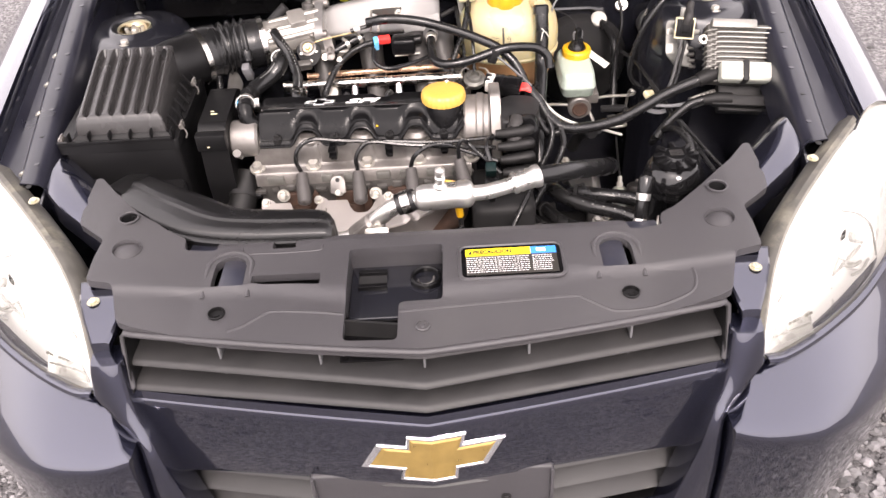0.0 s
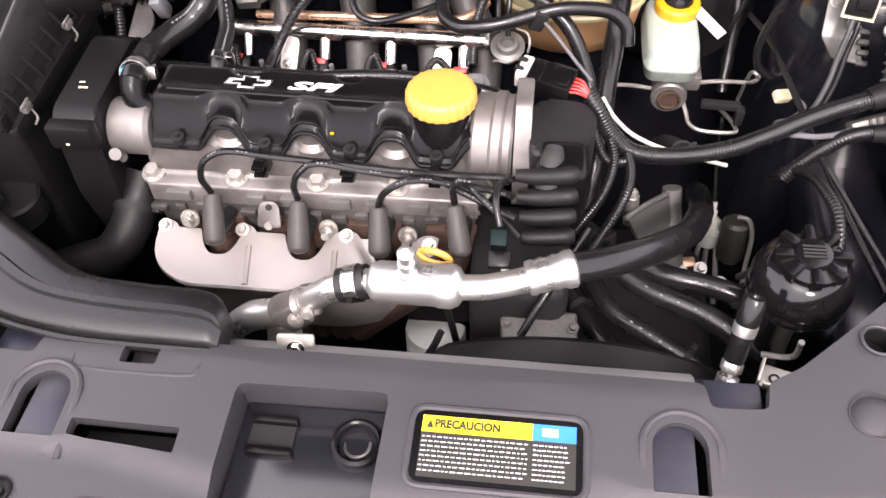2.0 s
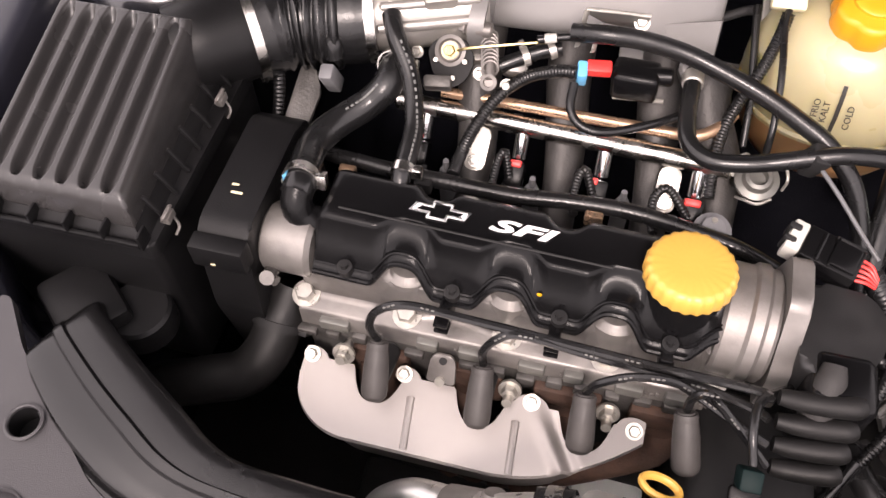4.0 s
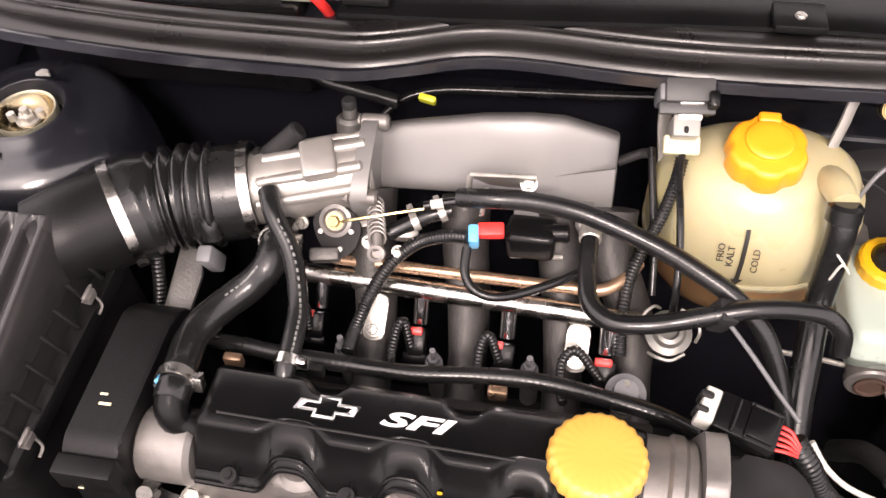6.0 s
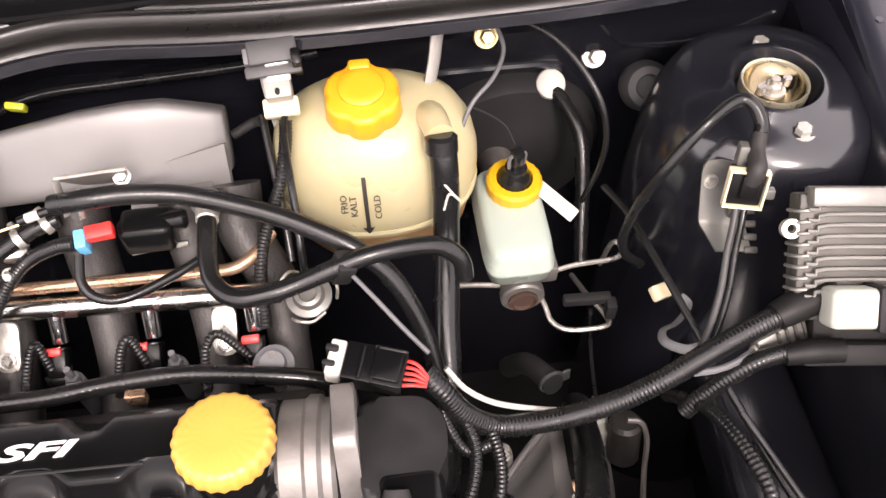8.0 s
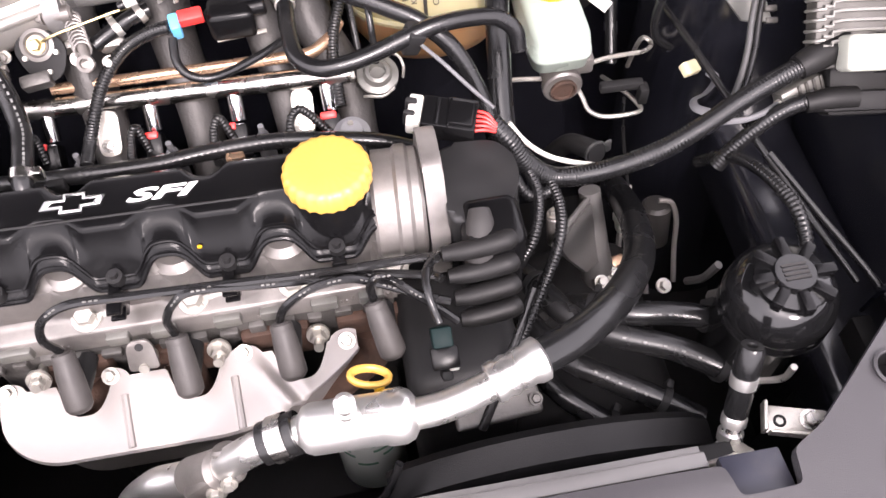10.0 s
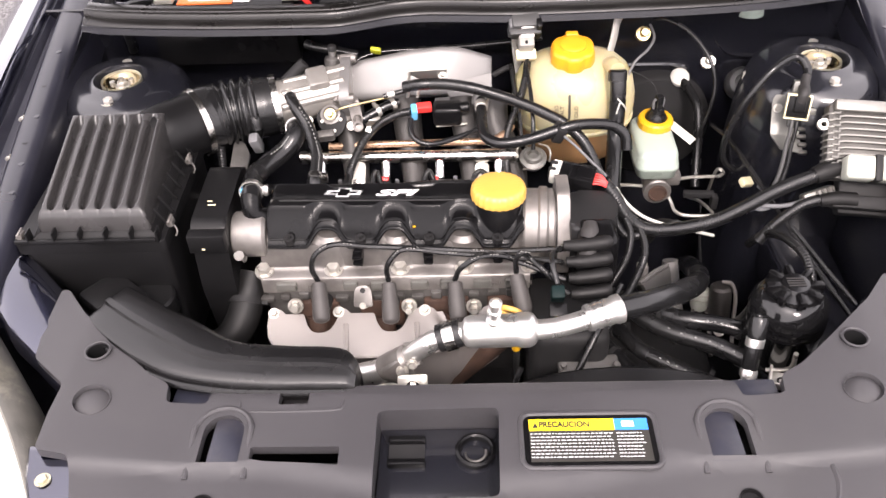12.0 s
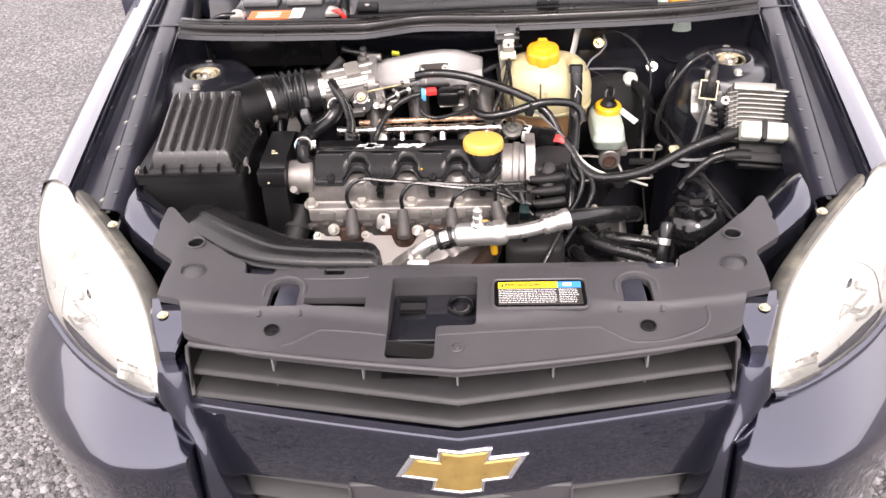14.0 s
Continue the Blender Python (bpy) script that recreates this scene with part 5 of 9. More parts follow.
part("breather_elbow", bm, GLOSSY, vcover)

# cylinder head
bm = B()
box(bm, (-0.098, 1.220, 0.692), (0.352, 0.086, 0.116), 0.006)
head = part("cylinder_head", bm, ALU, engine, "bare cast aluminium head with machined flats")
for c, q, nm in (((-0.098, 1.180, 0.6965), (0.352, 0.038, 0.018), "ledge"), ((-0.098, 1.176, 0.656), (0.346, 0.034, 0.066), "port_face")):
    bm = B()
    box(bm, c, q, 0.004)
    part(nm, bm, ALU if nm == "ledge" else ALU_DARK, head)
for k, c in enumerate(CYL):
    p = EM @ Vector((c, 0, 0))
    bm = B()
    rod(bm, (p.x, 1.198 - 0.0016 * k, 0.70), (p.x, 1.198 - 0.0016 * k, 0.757), 0.0225, 24, bev=0.006)
    part("plug_well_boss", bm, ALU, head)
bm = B()
rows = []
for k in range(89):
    x = -0.274 + 0.352 * k / 88
    well = max(0.0, *[1 - (abs(x + 0.0925 - c) / 0.030) ** 2 for c in CYL])
    web = max(0.0, *[1 - (abs(x - c) / 0.026) ** 4 for c in (-0.142, -0.052, 0.036)])
    g = 0.007 * well - 0.006 * web
    rows.append([(x, 1.196, 0.758), (x, 1.186 - g, 0.7530), (x, 1.182 - g, 0.7420), (x, 1.180 - g * 0.9, 0.728), (x, 1.178 - g * 0.4, 0.7135), (x, 1.171, 0.7088), (x, 1.1620, 0.7080), (x, 1.1590, 0.7055), (x, 1.1585, 0.684)])
sheet(bm, rows)
part("cast_shoulder", bm, ALU, head, sharp=60)
for x, w in ((-0.241, 0.027), (-0.157, 0.019), (-0.119, 0.021), (-0.066, 0.023), (-0.030, 0.017), (0.016, 0.023), (0.056, 0.021)):
    bm = B()
    box(bm, (x, 1.1575, 0.6965), (w, 0.010, 0.013), 0.002)
    part("machined_pad", bm, BRACKET, head)
rnd = random.Random(5)
for x in (-0.213, -0.133, -0.041, 0.026, 0.066):
    bm = B()
    for q in range(4):
        box(bm, (x + 0.0045 * q, 1.1583, 0.693 + rnd.uniform(-0.001, 0.001)), (0.0022, 0.002, rnd.uniform(0.003, 0.006)), 0.0004)
    part("cast_marks", bm, ALU, head)
for x in (-0.271, -0.179, -0.091, -0.007, 0.079):
    bm = B()
    bolt(bm, (x, 1.1735, 0.7085), (0, -0.25, 1), 0.0088, 0.012)
    part("head_bolt", bm, ZINC, head)
rnd = random.Random(8)
for i in range(14):
    bm = B()
    box(bm, (-0.270 + 0.025 * i, 1.1590, 0.676 + rnd.uniform(-0.004, 0.004)), (rnd.uniform(0.012, 0.019), 0.012, rnd.uniform(0.008, 0.014)), 0.002)
    part("cast_boss", bm, ALU_DARK, head)
# lead holders on the ledge
for x in (-0.142, -0.052, 0.036):
    bm = B()
    box(bm, (x, 1.168, 0.742), (0.010, 0.022, 0.026), 0.0015)
    box(bm, (x, 1.153, 0.752), (0.012, 0.014, 0.004), 0.001)
    box(bm, (x, 1.153, 0.741), (0.012, 0.012, 0.003), 0.001)
    part("lead_clip", bm, GLOSSY, head)
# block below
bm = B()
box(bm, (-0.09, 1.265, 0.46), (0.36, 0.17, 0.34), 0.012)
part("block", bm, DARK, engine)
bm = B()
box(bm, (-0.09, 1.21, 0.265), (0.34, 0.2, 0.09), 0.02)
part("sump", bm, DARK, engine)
# exhaust manifold and its shield
for x in (-0.205, -0.118, -0.032, 0.052):
    bm = B()
    box(bm, (x, 1.157, 0.648), (0.060, 0.014, 0.046), 0.004)
    tube(bm, [(x, 1.155, 0.645), (x, 1.146, 0.622), (x * 0.8 - 0.02, 1.138, 0.59), (-0.10 + 0.25 * (x + 0.09), 1.130, 0.50)], 0.017, 12)
    part("exhaust_runner", bm, RUST, engine, "rusty cast iron exhaust runner")


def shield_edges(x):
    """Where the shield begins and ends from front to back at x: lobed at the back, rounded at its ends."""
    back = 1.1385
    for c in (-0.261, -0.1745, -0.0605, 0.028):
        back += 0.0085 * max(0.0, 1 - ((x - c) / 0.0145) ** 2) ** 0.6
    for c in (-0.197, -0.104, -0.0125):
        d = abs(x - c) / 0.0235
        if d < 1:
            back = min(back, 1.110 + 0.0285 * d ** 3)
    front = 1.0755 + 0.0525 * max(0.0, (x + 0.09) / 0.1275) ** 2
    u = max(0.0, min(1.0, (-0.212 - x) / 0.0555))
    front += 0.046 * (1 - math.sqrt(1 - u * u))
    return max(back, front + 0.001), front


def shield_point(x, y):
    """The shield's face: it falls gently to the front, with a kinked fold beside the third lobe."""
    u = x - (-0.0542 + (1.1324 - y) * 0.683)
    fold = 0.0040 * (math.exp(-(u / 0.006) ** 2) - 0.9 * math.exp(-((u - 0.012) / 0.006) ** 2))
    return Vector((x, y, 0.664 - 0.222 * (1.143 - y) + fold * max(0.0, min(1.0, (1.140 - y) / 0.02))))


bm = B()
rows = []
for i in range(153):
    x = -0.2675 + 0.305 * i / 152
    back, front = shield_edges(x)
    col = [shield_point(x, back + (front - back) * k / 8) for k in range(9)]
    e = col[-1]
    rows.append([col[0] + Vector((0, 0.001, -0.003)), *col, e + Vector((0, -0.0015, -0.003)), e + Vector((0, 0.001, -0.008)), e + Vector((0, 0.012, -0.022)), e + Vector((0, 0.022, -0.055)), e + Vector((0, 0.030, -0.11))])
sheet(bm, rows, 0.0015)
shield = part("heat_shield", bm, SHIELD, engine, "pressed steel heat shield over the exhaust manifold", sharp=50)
for x0, x1 in ((-0.164, -0.1595), (-0.0705, -0.0675)):
    bm = B()
    tube(bm, [shield_point(x0 + (x1 - x0) * k / 4, 1.1216 - 0.044 * k / 4) + Vector((0, 0, 0.0002)) for k in range(5)], [0.0036, 0.0034, 0.0032, 0.0032, 0.0034], 8)
    part("pressed_rib", bm, SHIELD, shield)
for x, y in ((-0.2605, 1.1395), (-0.1745, 1.1400), (-0.0605, 1.1405), (0.0285, 1.1360)):
    bm = B()
    bolt(bm, shield_point(x, y), (0, -0.45, 0.9), 0.0052, 0.008)
    part("shield_bolt", bm, ZINC, shield)
for x, y, z in ((-0.230, 1.142, 0.6755), (-0.081, 1.1475, 0.6665), (0.0045, 1.148, 0.663), (-0.140, 1.147, 0.678)):
    bm = B()
    rod(bm, (x, 1.166, z - 0.012), (x, 1.130, z + 0.006), 0.0044, 12)
    bolt(bm, (x, y, z), (0, -0.9, 0.42), 0.0072, 0.010)
    part("manifold_stud", bm, ZINC, head)
# lifting eye
bm = B()
m = frame_m((-0.1395, 1.1455, 0.698), (1, 0, 0), (0, 0.55, 0.8))
outer = rounded([(-0.013, -0.022), (0.013, -0.022), (0.011, 0.000), (0.007, 0.006), (-0.007, 0.006), (-0.011, 0.000)], 0.004, 3)
prism(bm, outer, 0, 0.003, m, 0.0008)
eye = part("lifting_eye", bm, ALU, head)
# Dark disc on the solid plate in place of a shaded hole.
bm = B()
lathe(bm, [(0.0035, 0), (0.0035, 0.0038), (0.0, 0.0038)], m, 18)
part("eye_hole", bm, DARK, eye)

# spark plug boots and leads
BOOTS = [((-0.1937, 1.1385, 0.7205), (-0.1895, 1.1000, 0.6840)), ((-0.1037, 1.1380, 0.7180), (-0.1008, 1.0985, 0.6815)), ((-0.0190, 1.1310, 0.7235), (-0.0150, 1.0945, 0.6890)), ((0.0580, 1.1290, 0.7360), (0.0680, 1.0930, 0.7000))]      # the lead's end and the rounded front end
LEADS = [[(-0.1942, 1.1390, 0.7220), (-0.1990, 1.1380, 0.7450), (-0.1910, 1.1420, 0.7660), (-0.167, 1.146, 0.777), (-0.123, 1.149, 0.770), (-0.046, 1.150, 0.763), (0.031, 1.150, 0.757), (0.100, 1.146, 0.762), (0.112, 1.138, 0.770)],
         [(-0.1040, 1.1390, 0.7200), (-0.1045, 1.1390, 0.7410), (-0.0950, 1.1430, 0.7580), (-0.077, 1.147, 0.766), (-0.025, 1.148, 0.757), (0.058, 1.147, 0.748), (0.104, 1.135, 0.752), (0.114, 1.128, 0.755)],
         [(-0.0190, 1.1320, 0.7250), (-0.0110, 1.1310, 0.7460), (0.0120, 1.1350, 0.7610), (0.041, 1.140, 0.758), (0.063, 1.138, 0.748), (0.100, 1.122, 0.742), (0.118, 1.116, 0.738)],
         [(0.0580, 1.1300, 0.7380), (0.0575, 1.1290, 0.7600), (0.0650, 1.1290, 0.7720), (0.076, 1.130, 0.760), (0.102, 1.118, 0.738), (0.122, 1.106, 0.722)]]
for k, (a, l) in enumerate(zip(BOOTS, LEADS)):
    top, end = Vector(a[0]), Vector(a[1])
    lead = thing("ignition_lead", end, "black ignition lead with a dull grey rubber plug boot", "ignition lead", "ignition leads")
    way = (end - top).normalized()
    bm = B()
    tube(bm, [top, top + way * 0.006, top.lerp(end, 0.35), top.lerp(end, 0.75), end - way * 0.006, end - way * 0.002, end], [0.0062, 0.0092, 0.0106, 0.0114, 0.0110, 0.0080, 0.0020], 20, 6)
    part("plug_boot", bm, PLUG_RUBBER, lead)
    bm = B()
    lathe(bm, [(0.0060, -0.003), (0.0088, -0.003), (0.0096, 0.000), (0.0092, 0.003), (0.0070, 0.004)], Matrix.Translation(top + way * 0.004) @ rot_to(way), 22)
    part("boot_collar", bm, PLUG_RUBBER, lead)
    bm = B()
    tube(bm, [end - way * 0.012, end - way * 0.014 + Vector((0, 0.020, -0.012)), end - way * 0.014 + Vector((0, 0.045, -0.020))], 0.0085, 12, 4)
    part("plug_body", bm, DARK, lead)
    bm = B()
    tube(bm, l, 0.0036, 8, 6)
    cable = part("cable", bm, RUBBER, lead)
    way = spline(l, 6)
    for f in (0.30, 0.44, 0.60, 0.74):
        i = int(f * (len(way) - 2))
        t = (way[i + 1] - way[i]).normalized()
        bm = B()
        for q in range(3):
            p = way[i] + t * 0.0042 * q + Vector((0, -0.0022, 0.0029))
            box(bm, (0, 0, 0), (0.0010, 0.0010, 0.0026), 0, Matrix.Translation(p) @ rot_to(t))
        part("worn_print", bm, LEAD_PRINT, cable)

# distributor on the head's end
dist = thing("distributor", (0.135, 1.2, 0.68), "black ignition distributor on a cast aluminium flange", "distributor")
bm = B()
rod(bm, (0.070, 1.212, 0.750), (0.112, 1.210, 0.750), 0.046, 36, bev=0.003)
rod(bm, (0.088, 1.211, 0.750), (0.104, 1.210, 0.750), 0.0490, 36, bev=0.004)
part("housing", bm, ALU, dist)
bm = B()
m = frame_m((0.112, 1.212, 0.748), (0, 1, 0), (0, 0, 1))
prism(bm, rounded([(-0.050, -0.046), (0.046, -0.046), (0.052, 0.0), (0.030, 0.060), (-0.014, 0.060), (-0.050, 0.0)], 0.008, 3), 0, 0.016, m, 0.002)
part("flange", bm, ALU, dist)
CAP = [(0.127, 1.163), (0.152, 1.159), (0.178, 1.170), (0.191, 1.195), (0.191, 1.220), (0.178, 1.238), (0.127, 1.243)]
bm = B()
prism(bm, rounded(CAP, 0.018, 6), 0.724, 0.780, None, 0.006, 4)
part("cap", bm, CAP_PLASTIC, dist, "satin black rounded distributor cap")
bm = B()
low = rounded([(x - 0.006 if x > 0.13 else x, y + (0.006 if y < 1.2 else -0.006)) for x, y in CAP], 0.018, 6)
prism(bm, low, 0.62, 0.726, None, 0.004, 2)
part("body", bm, GLOSSY, dist)
bm = B()
tube(bm, [(x, y, 0.7205) for x, y in low + low[:1]], 0.0028, 8, 1, smooth=False)
part("clamp_ring", bm, STEEL, dist)
bm = B()
tube(bm, [(0.151, 1.168, 0.784), (0.150, 1.158, 0.779), (0.148, 1.149, 0.771), (0.147, 1.142, 0.758), (0.146, 1.138, 0.748)], [0.0085, 0.0115, 0.0120, 0.0135, 0.0110], 16, 4)
part("king_terminal", bm, MATT_RUBBER, dist)
for k in range(4):
    bm = B()
    z, y = 0.774 - 0.0175 * k, 1.140 - 0.0105 * k
    tube(bm, [(0.174, y + 0.004, z + 0.001), (0.168, y + 0.002, z + 0.001), (0.152, y, z), (0.134, y - 0.001, z - 0.001), (0.116 + 0.003 * k, y - 0.001, z - 0.001)], [0.0074, 0.0092, 0.0088, 0.0080, 0.0060], 14, 4)
    part("lead_boot", bm, BOOT, dist)
bm = B()
box(bm, (0.160, 1.160, 0.742), (0.05, 0.05, 0.08), 0.01, seg=3)
part("cap_tower", bm, GLOSSY, dist)

# timing belt cover on the other end
tcov = thing("timing_cover", (-0.33, 1.21, 0.30), "tall black plastic timing belt cover beside the engine", "cover")
bm = B()
m = frame_m((-0.350, 1.0, 0.0), (0, 1, 0), (0, 0, 1))
prism(bm, rounded([(0.160, 0.785), (0.150, 0.700), (0.185, 0.45), (0.30, 0.42), (0.33, 0.60), (0.312, 0.778), (0.290, 0.797), (0.175, 0.797)], 0.010, 4), 0, 0.044, m, 0.004, 3)
body = part("shell", bm, PLASTIC, tcov)
bm = B()
m = frame_m((-0.351, 1.0, 0.0), (0, 1, 0), (0, 0, 1))
prism(bm, rounded([(0.148, 0.792), (0.148, 0.764), (0.165, 0.764), (0.165, 0.792)], 0.003, 2), 0, 0.046, m, 0.002)
part("front_lip", bm, PLASTIC, tcov)
for p, s in (((-0.333, 1.212, 0.7985), (0.006, 0.0018, 0.0006)), ((-0.329, 1.204, 0.7985), (0.010, 0.0022, 0.0006)), ((-0.333, 1.1475, 0.772), (0.004, 0.0006, 0.0018))):
    bm = B()
    box(bm, p, s)
    part("paint_dab", bm, CREAM, tcov)
bm = B()
rod(bm, (-0.308, 1.200, 0.752), (-0.262, 1.200, 0.752), 0.030, 28, bev=0.004)
boss = part("cam_housing", bm, ALU, engine)
bm = B()
tube(bm, [(-0.297, 1.178, 0.740), (-0.296, 1.165, 0.744), (-0.294, 1.157, 0.752)], [0.007, 0.006, 0.0065], 12)
tube(bm, [(-0.299, 1.165, 0.744), (-0.288, 1.160, 0.744)], [0.004, 0.005], 8)
part("sensor_nipple", bm, ALU_DARK, boss)

# thermostat neck and radiator hose
hose = thing("radiator_hose", (-0.33, 1.12, 0.56), "shiny black upper radiator hose with a clip", "hose")
bm = B()
tube(bm, [(-0.292, 1.190, 0.690), (-0.298, 1.165, 0.672), (-0.306, 1.138, 0.652), (-0.326, 1.118, 0.634), (-0.365, 1.106, 0.624), (-0.42, 1.09, 0.60), (-0.44, 1.03, 0.56), (-0.43, 0.99, 0.52)], 0.0225, 18, 7)
part("hose", bm, BOOT, hose)
bm = B()
nurl(bm, (-0.300, 1.160, 0.668), (-0.1, -0.8, -0.6), 0.0228, 0.008)
part("clip", bm, DARK, hose)

# oil filter and the things in front of the block
filt = thing("oil_filter", (0.026, 1.13, 0.36), "white spin-on oil filter with green printing", "oil filter")
bm = B()
FM = Matrix.Translation((0.026, 1.132, 0.360)) @ pose(0, 0, 0, -6, 0, 0)
lathe(bm, [(0, 0.0), (0.033, 0.0), (0.037, 0.006), (0.037, 0.128), (0.0355, 0.133), (0.030, 0.136), (0, 0.137)], FM, 36)
can = part("can", bm, FILTER, filt)
for a, w, z in ((225, 26, 0.108), (228, 18, 0.096), (232, 22, 0.086), (285, 22, 0.110), (290, 30, 0.098), (262, 34, 0.070), (300, 20, 0.084)):
    bm = B()
    rows = []
    for k in range(5):
        b = radians(a - w / 2 + w * k / 4)
        rows.append([FM @ Vector((0.0373 * math.cos(b), 0.0373 * math.sin(b), z + d)) for d in (-0.0022, 0.0022)])
    sheet(bm, rows, 0.0003)
    part("print_bar", bm, GREEN_PRINT, can)
bm = B()
box(bm, (0.03, 1.175, 0.47), (0.08, 0.05, 0.06), 0.01)
part("mounting_pad", bm, DARK, filt)

dip = thing("dipstick", (0.05, 1.07, 0.5), "oil dipstick with a flat yellow ring handle", "dipstick")
bm = B()
m = frame_m((0.046, 1.066, 0.733), (1, -0.1, -0.25), (0.1, 1, -0.3))
ringp = [m @ Vector((0.0150 * math.cos(a), 0.0085 * math.sin(a), 0)) for a in [2 * math.pi * i / 28 for i in range(28)]]
bmr = [(p.x, p.y, p.z) for p in ringp]
tube(bm, bmr + bmr[:2], 0.0036, 8, 1, smooth=False, flat=0.8)
part("ring", bm, YELLOW, dip)
bm = B()
tube(bm, [(0.052, 1.060, 0.728), (0.052, 1.054, 0.712), (0.054, 1.052, 0.694), (0.055, 1.052, 0.684)], [0.0042, 0.0045, 0.006, 0.0055], 10)
part("grip", bm, RING, dip)
bm = B()
tube(bm, [(0.055, 1.052, 0.686), (0.056, 1.06, 0.66), (0.058, 1.09, 0.56), (0.06, 1.12, 0.45)], 0.004, 8)
part("guide_tube", bm, DARK, dip)

# ---- intake ----
intake = thing("intake_manifold", (-0.08, 1.44, 0.60), "satin aluminium intake manifold with a round-backed plenum", "intake manifold")


def slab(bm, secs, n=28, power=3.0):
    """A rounded body through sections (centre, half width, half height, tilt in degrees), set across x."""
    rings = []
    for (cx, cy, cz), hw, hh, tilt in secs:
        ring = []
        for i in range(n):
            a = 2 * math.pi * i / n
            c, s = math.cos(a), math.sin(a)
            y = hw * math.copysign(abs(c) ** (2 / power), c)
            z = hh * math.copysign(abs(s) ** (2 / power), s)
            t = radians(tilt)
            ring.append((cx, cy + y * math.cos(t) - z * math.sin(t), cz + y * math.sin(t) + z * math.cos(t)))
        rings.append(ring + ring[:1])
    sheet(bm, rings)
    for ring in (rings[0], rings[-1]):
        bm.faces.new([bm.verts.new(p) for p in ring[:-1]])
    bmesh.ops.remove_doubles(bm, verts=bm.verts, dist=0.00005)


bm = B()
slab(bm, [((-0.168, 1.476, 0.8130), 0.0290, 0.016, 54), ((-0.150, 1.476, 0.8160), 0.0305, 0.016, 54), ((-0.08, 1.478, 0.8235), 0.0350, 0.016, 55), ((-0.04, 1.480, 0.8250), 0.0360, 0.016, 56), ((-0.01, 1.484, 0.8225), 0.0350, 0.016, 57), ((0.028, 1.490, 0.8135), 0.0290, 0.015, 60), ((0.0365, 1.491, 0.8115), 0.0275, 0.014, 61), ((0.0385, 1.491, 0.8115), 0.0260, 0.012, 61)], 56, 5.0)
plenum = part("plenum", bm, PLENUM, intake, sharp=50)
bm = B()
slab(bm, [((-0.182, 1.452, 0.812), 0.044, 0.042, 24), ((-0.168, 1.454, 0.812), 0.044, 0.042, 24)], 32, 4)
part("flange", bm, PLENUM, intake)
for dy, dz in ((0.022, 0.046), (-0.046, 0.014), (0.036, -0.02), (-0.03, -0.036)):
    bm = B()
    rod(bm, (-0.185, 1.453 + dy * 0.92, 0.812 + dz * 0.92), (-0.160, 1.454 + dy * 0.92, 0.812 + dz * 0.92), 0.0072, 16, bev=0.002)
    bolt(bm, (-0.185, 1.453 + dy * 0.92, 0.812 + dz * 0.92), (-1, 0, 0), 0.0045, 0.006)
    part("flange_bolt", bm, ALU, intake)
bm = B()
box(bm, (0, 0, 0), (0.07, 0.018, 0.008), 0.002, pose(-0.012, 1.446, 0.792, 25, 0, 4))
part("casting_boss", bm, PLENUM, intake)
bm = B()
A = [Vector(p) for p in ((-0.036, 1.462, 0.8135), (0.0385, 1.474, 0.8235), (0.0385, 1.458, 0.790), (-0.024, 1.450, 0.792))]
low = [bm.verts.new(p) for p in A]
top = [bm.verts.new(p.lerp(sum(A, Vector()) / 4, 0.04) + Vector((0, -0.0035, 0.0030))) for p in A]
bm.faces.new(top)
for i in range(4):
    bm.faces.new((low[i], low[(i + 1) % 4], top[(i + 1) % 4], top[i]))
part("corner_facet", bm, PLENUM, intake, sharp=20)
bm = B()
rod(bm, (0.020, 1.440, 0.786), (0.020, 1.420, 0.812), 0.013, 18, bev=0.003)
part("hose_boss", bm, PLENUM, intake)
for x in (-0.166, -0.080, 0.006, 0.066):
    bm = B()
    xr = x if x < 0.05 else 0.05
    tube(bm, [(xr - 0.01, 1.452, 0.795), (xr - 0.008, 1.425, 0.765), (x, 1.385, 0.725), (x + 0.004, 1.345, 0.695), (x + 0.006, 1.30, 0.675), (x + 0.006, 1.275, 0.668)], [0.024, 0.023, 0.021, 0.019, 0.019, 0.021], 18, 5, flat=0.85)
    part("runner", bm, DARK_CAST, intake)
bm = B()
box(bm, (-0.075, 1.292, 0.672), (0.33, 0.016, 0.058), 0.004)
part("head_flange", bm, DARK_CAST, intake)

# throttle body
tb = thing("throttle_unit", (-0.225, 1.43, 0.76), "cast aluminium throttle body with its linkage and return spring", "throttle")
bm = B()
rod(bm, (-0.285, 1.414, 0.820), (-0.182, 1.446, 0.824), 0.0325, 32, bev=0.003)
bore = part("bore", bm, THROTTLE, tb)
bm = B()
for z, y in ((0.853, 1.432), (0.847, 1.450), (0.846, 1.412), (0.832, 1.400)):
    rod(bm, (-0.272, y - 0.012, z - 0.003), (-0.184, y + 0.014, z + 0.003), 0.0055, 12, bev=0.002)
part("cast_ribs", bm, THROTTLE, tb)
bm = B()
box(bm, (0, 0, 0), (0.030, 0.036, 0.022), 0.004, pose(-0.222, 1.426, 0.850, 18, -3, 18))
part("top_block", bm, THROTTLE, tb)
bm = B()
rod(bm, (-0.205, 1.465, 0.832), (-0.204, 1.472, 0.862), 0.0125, 20, bev=0.003)
rod(bm, (-0.204, 1.471, 0.860), (-0.204, 1.474, 0.872), 0.006, 18, bev=0.002)
valve = part("air_valve", bm, ALU_DARK, tb)
bm = B()
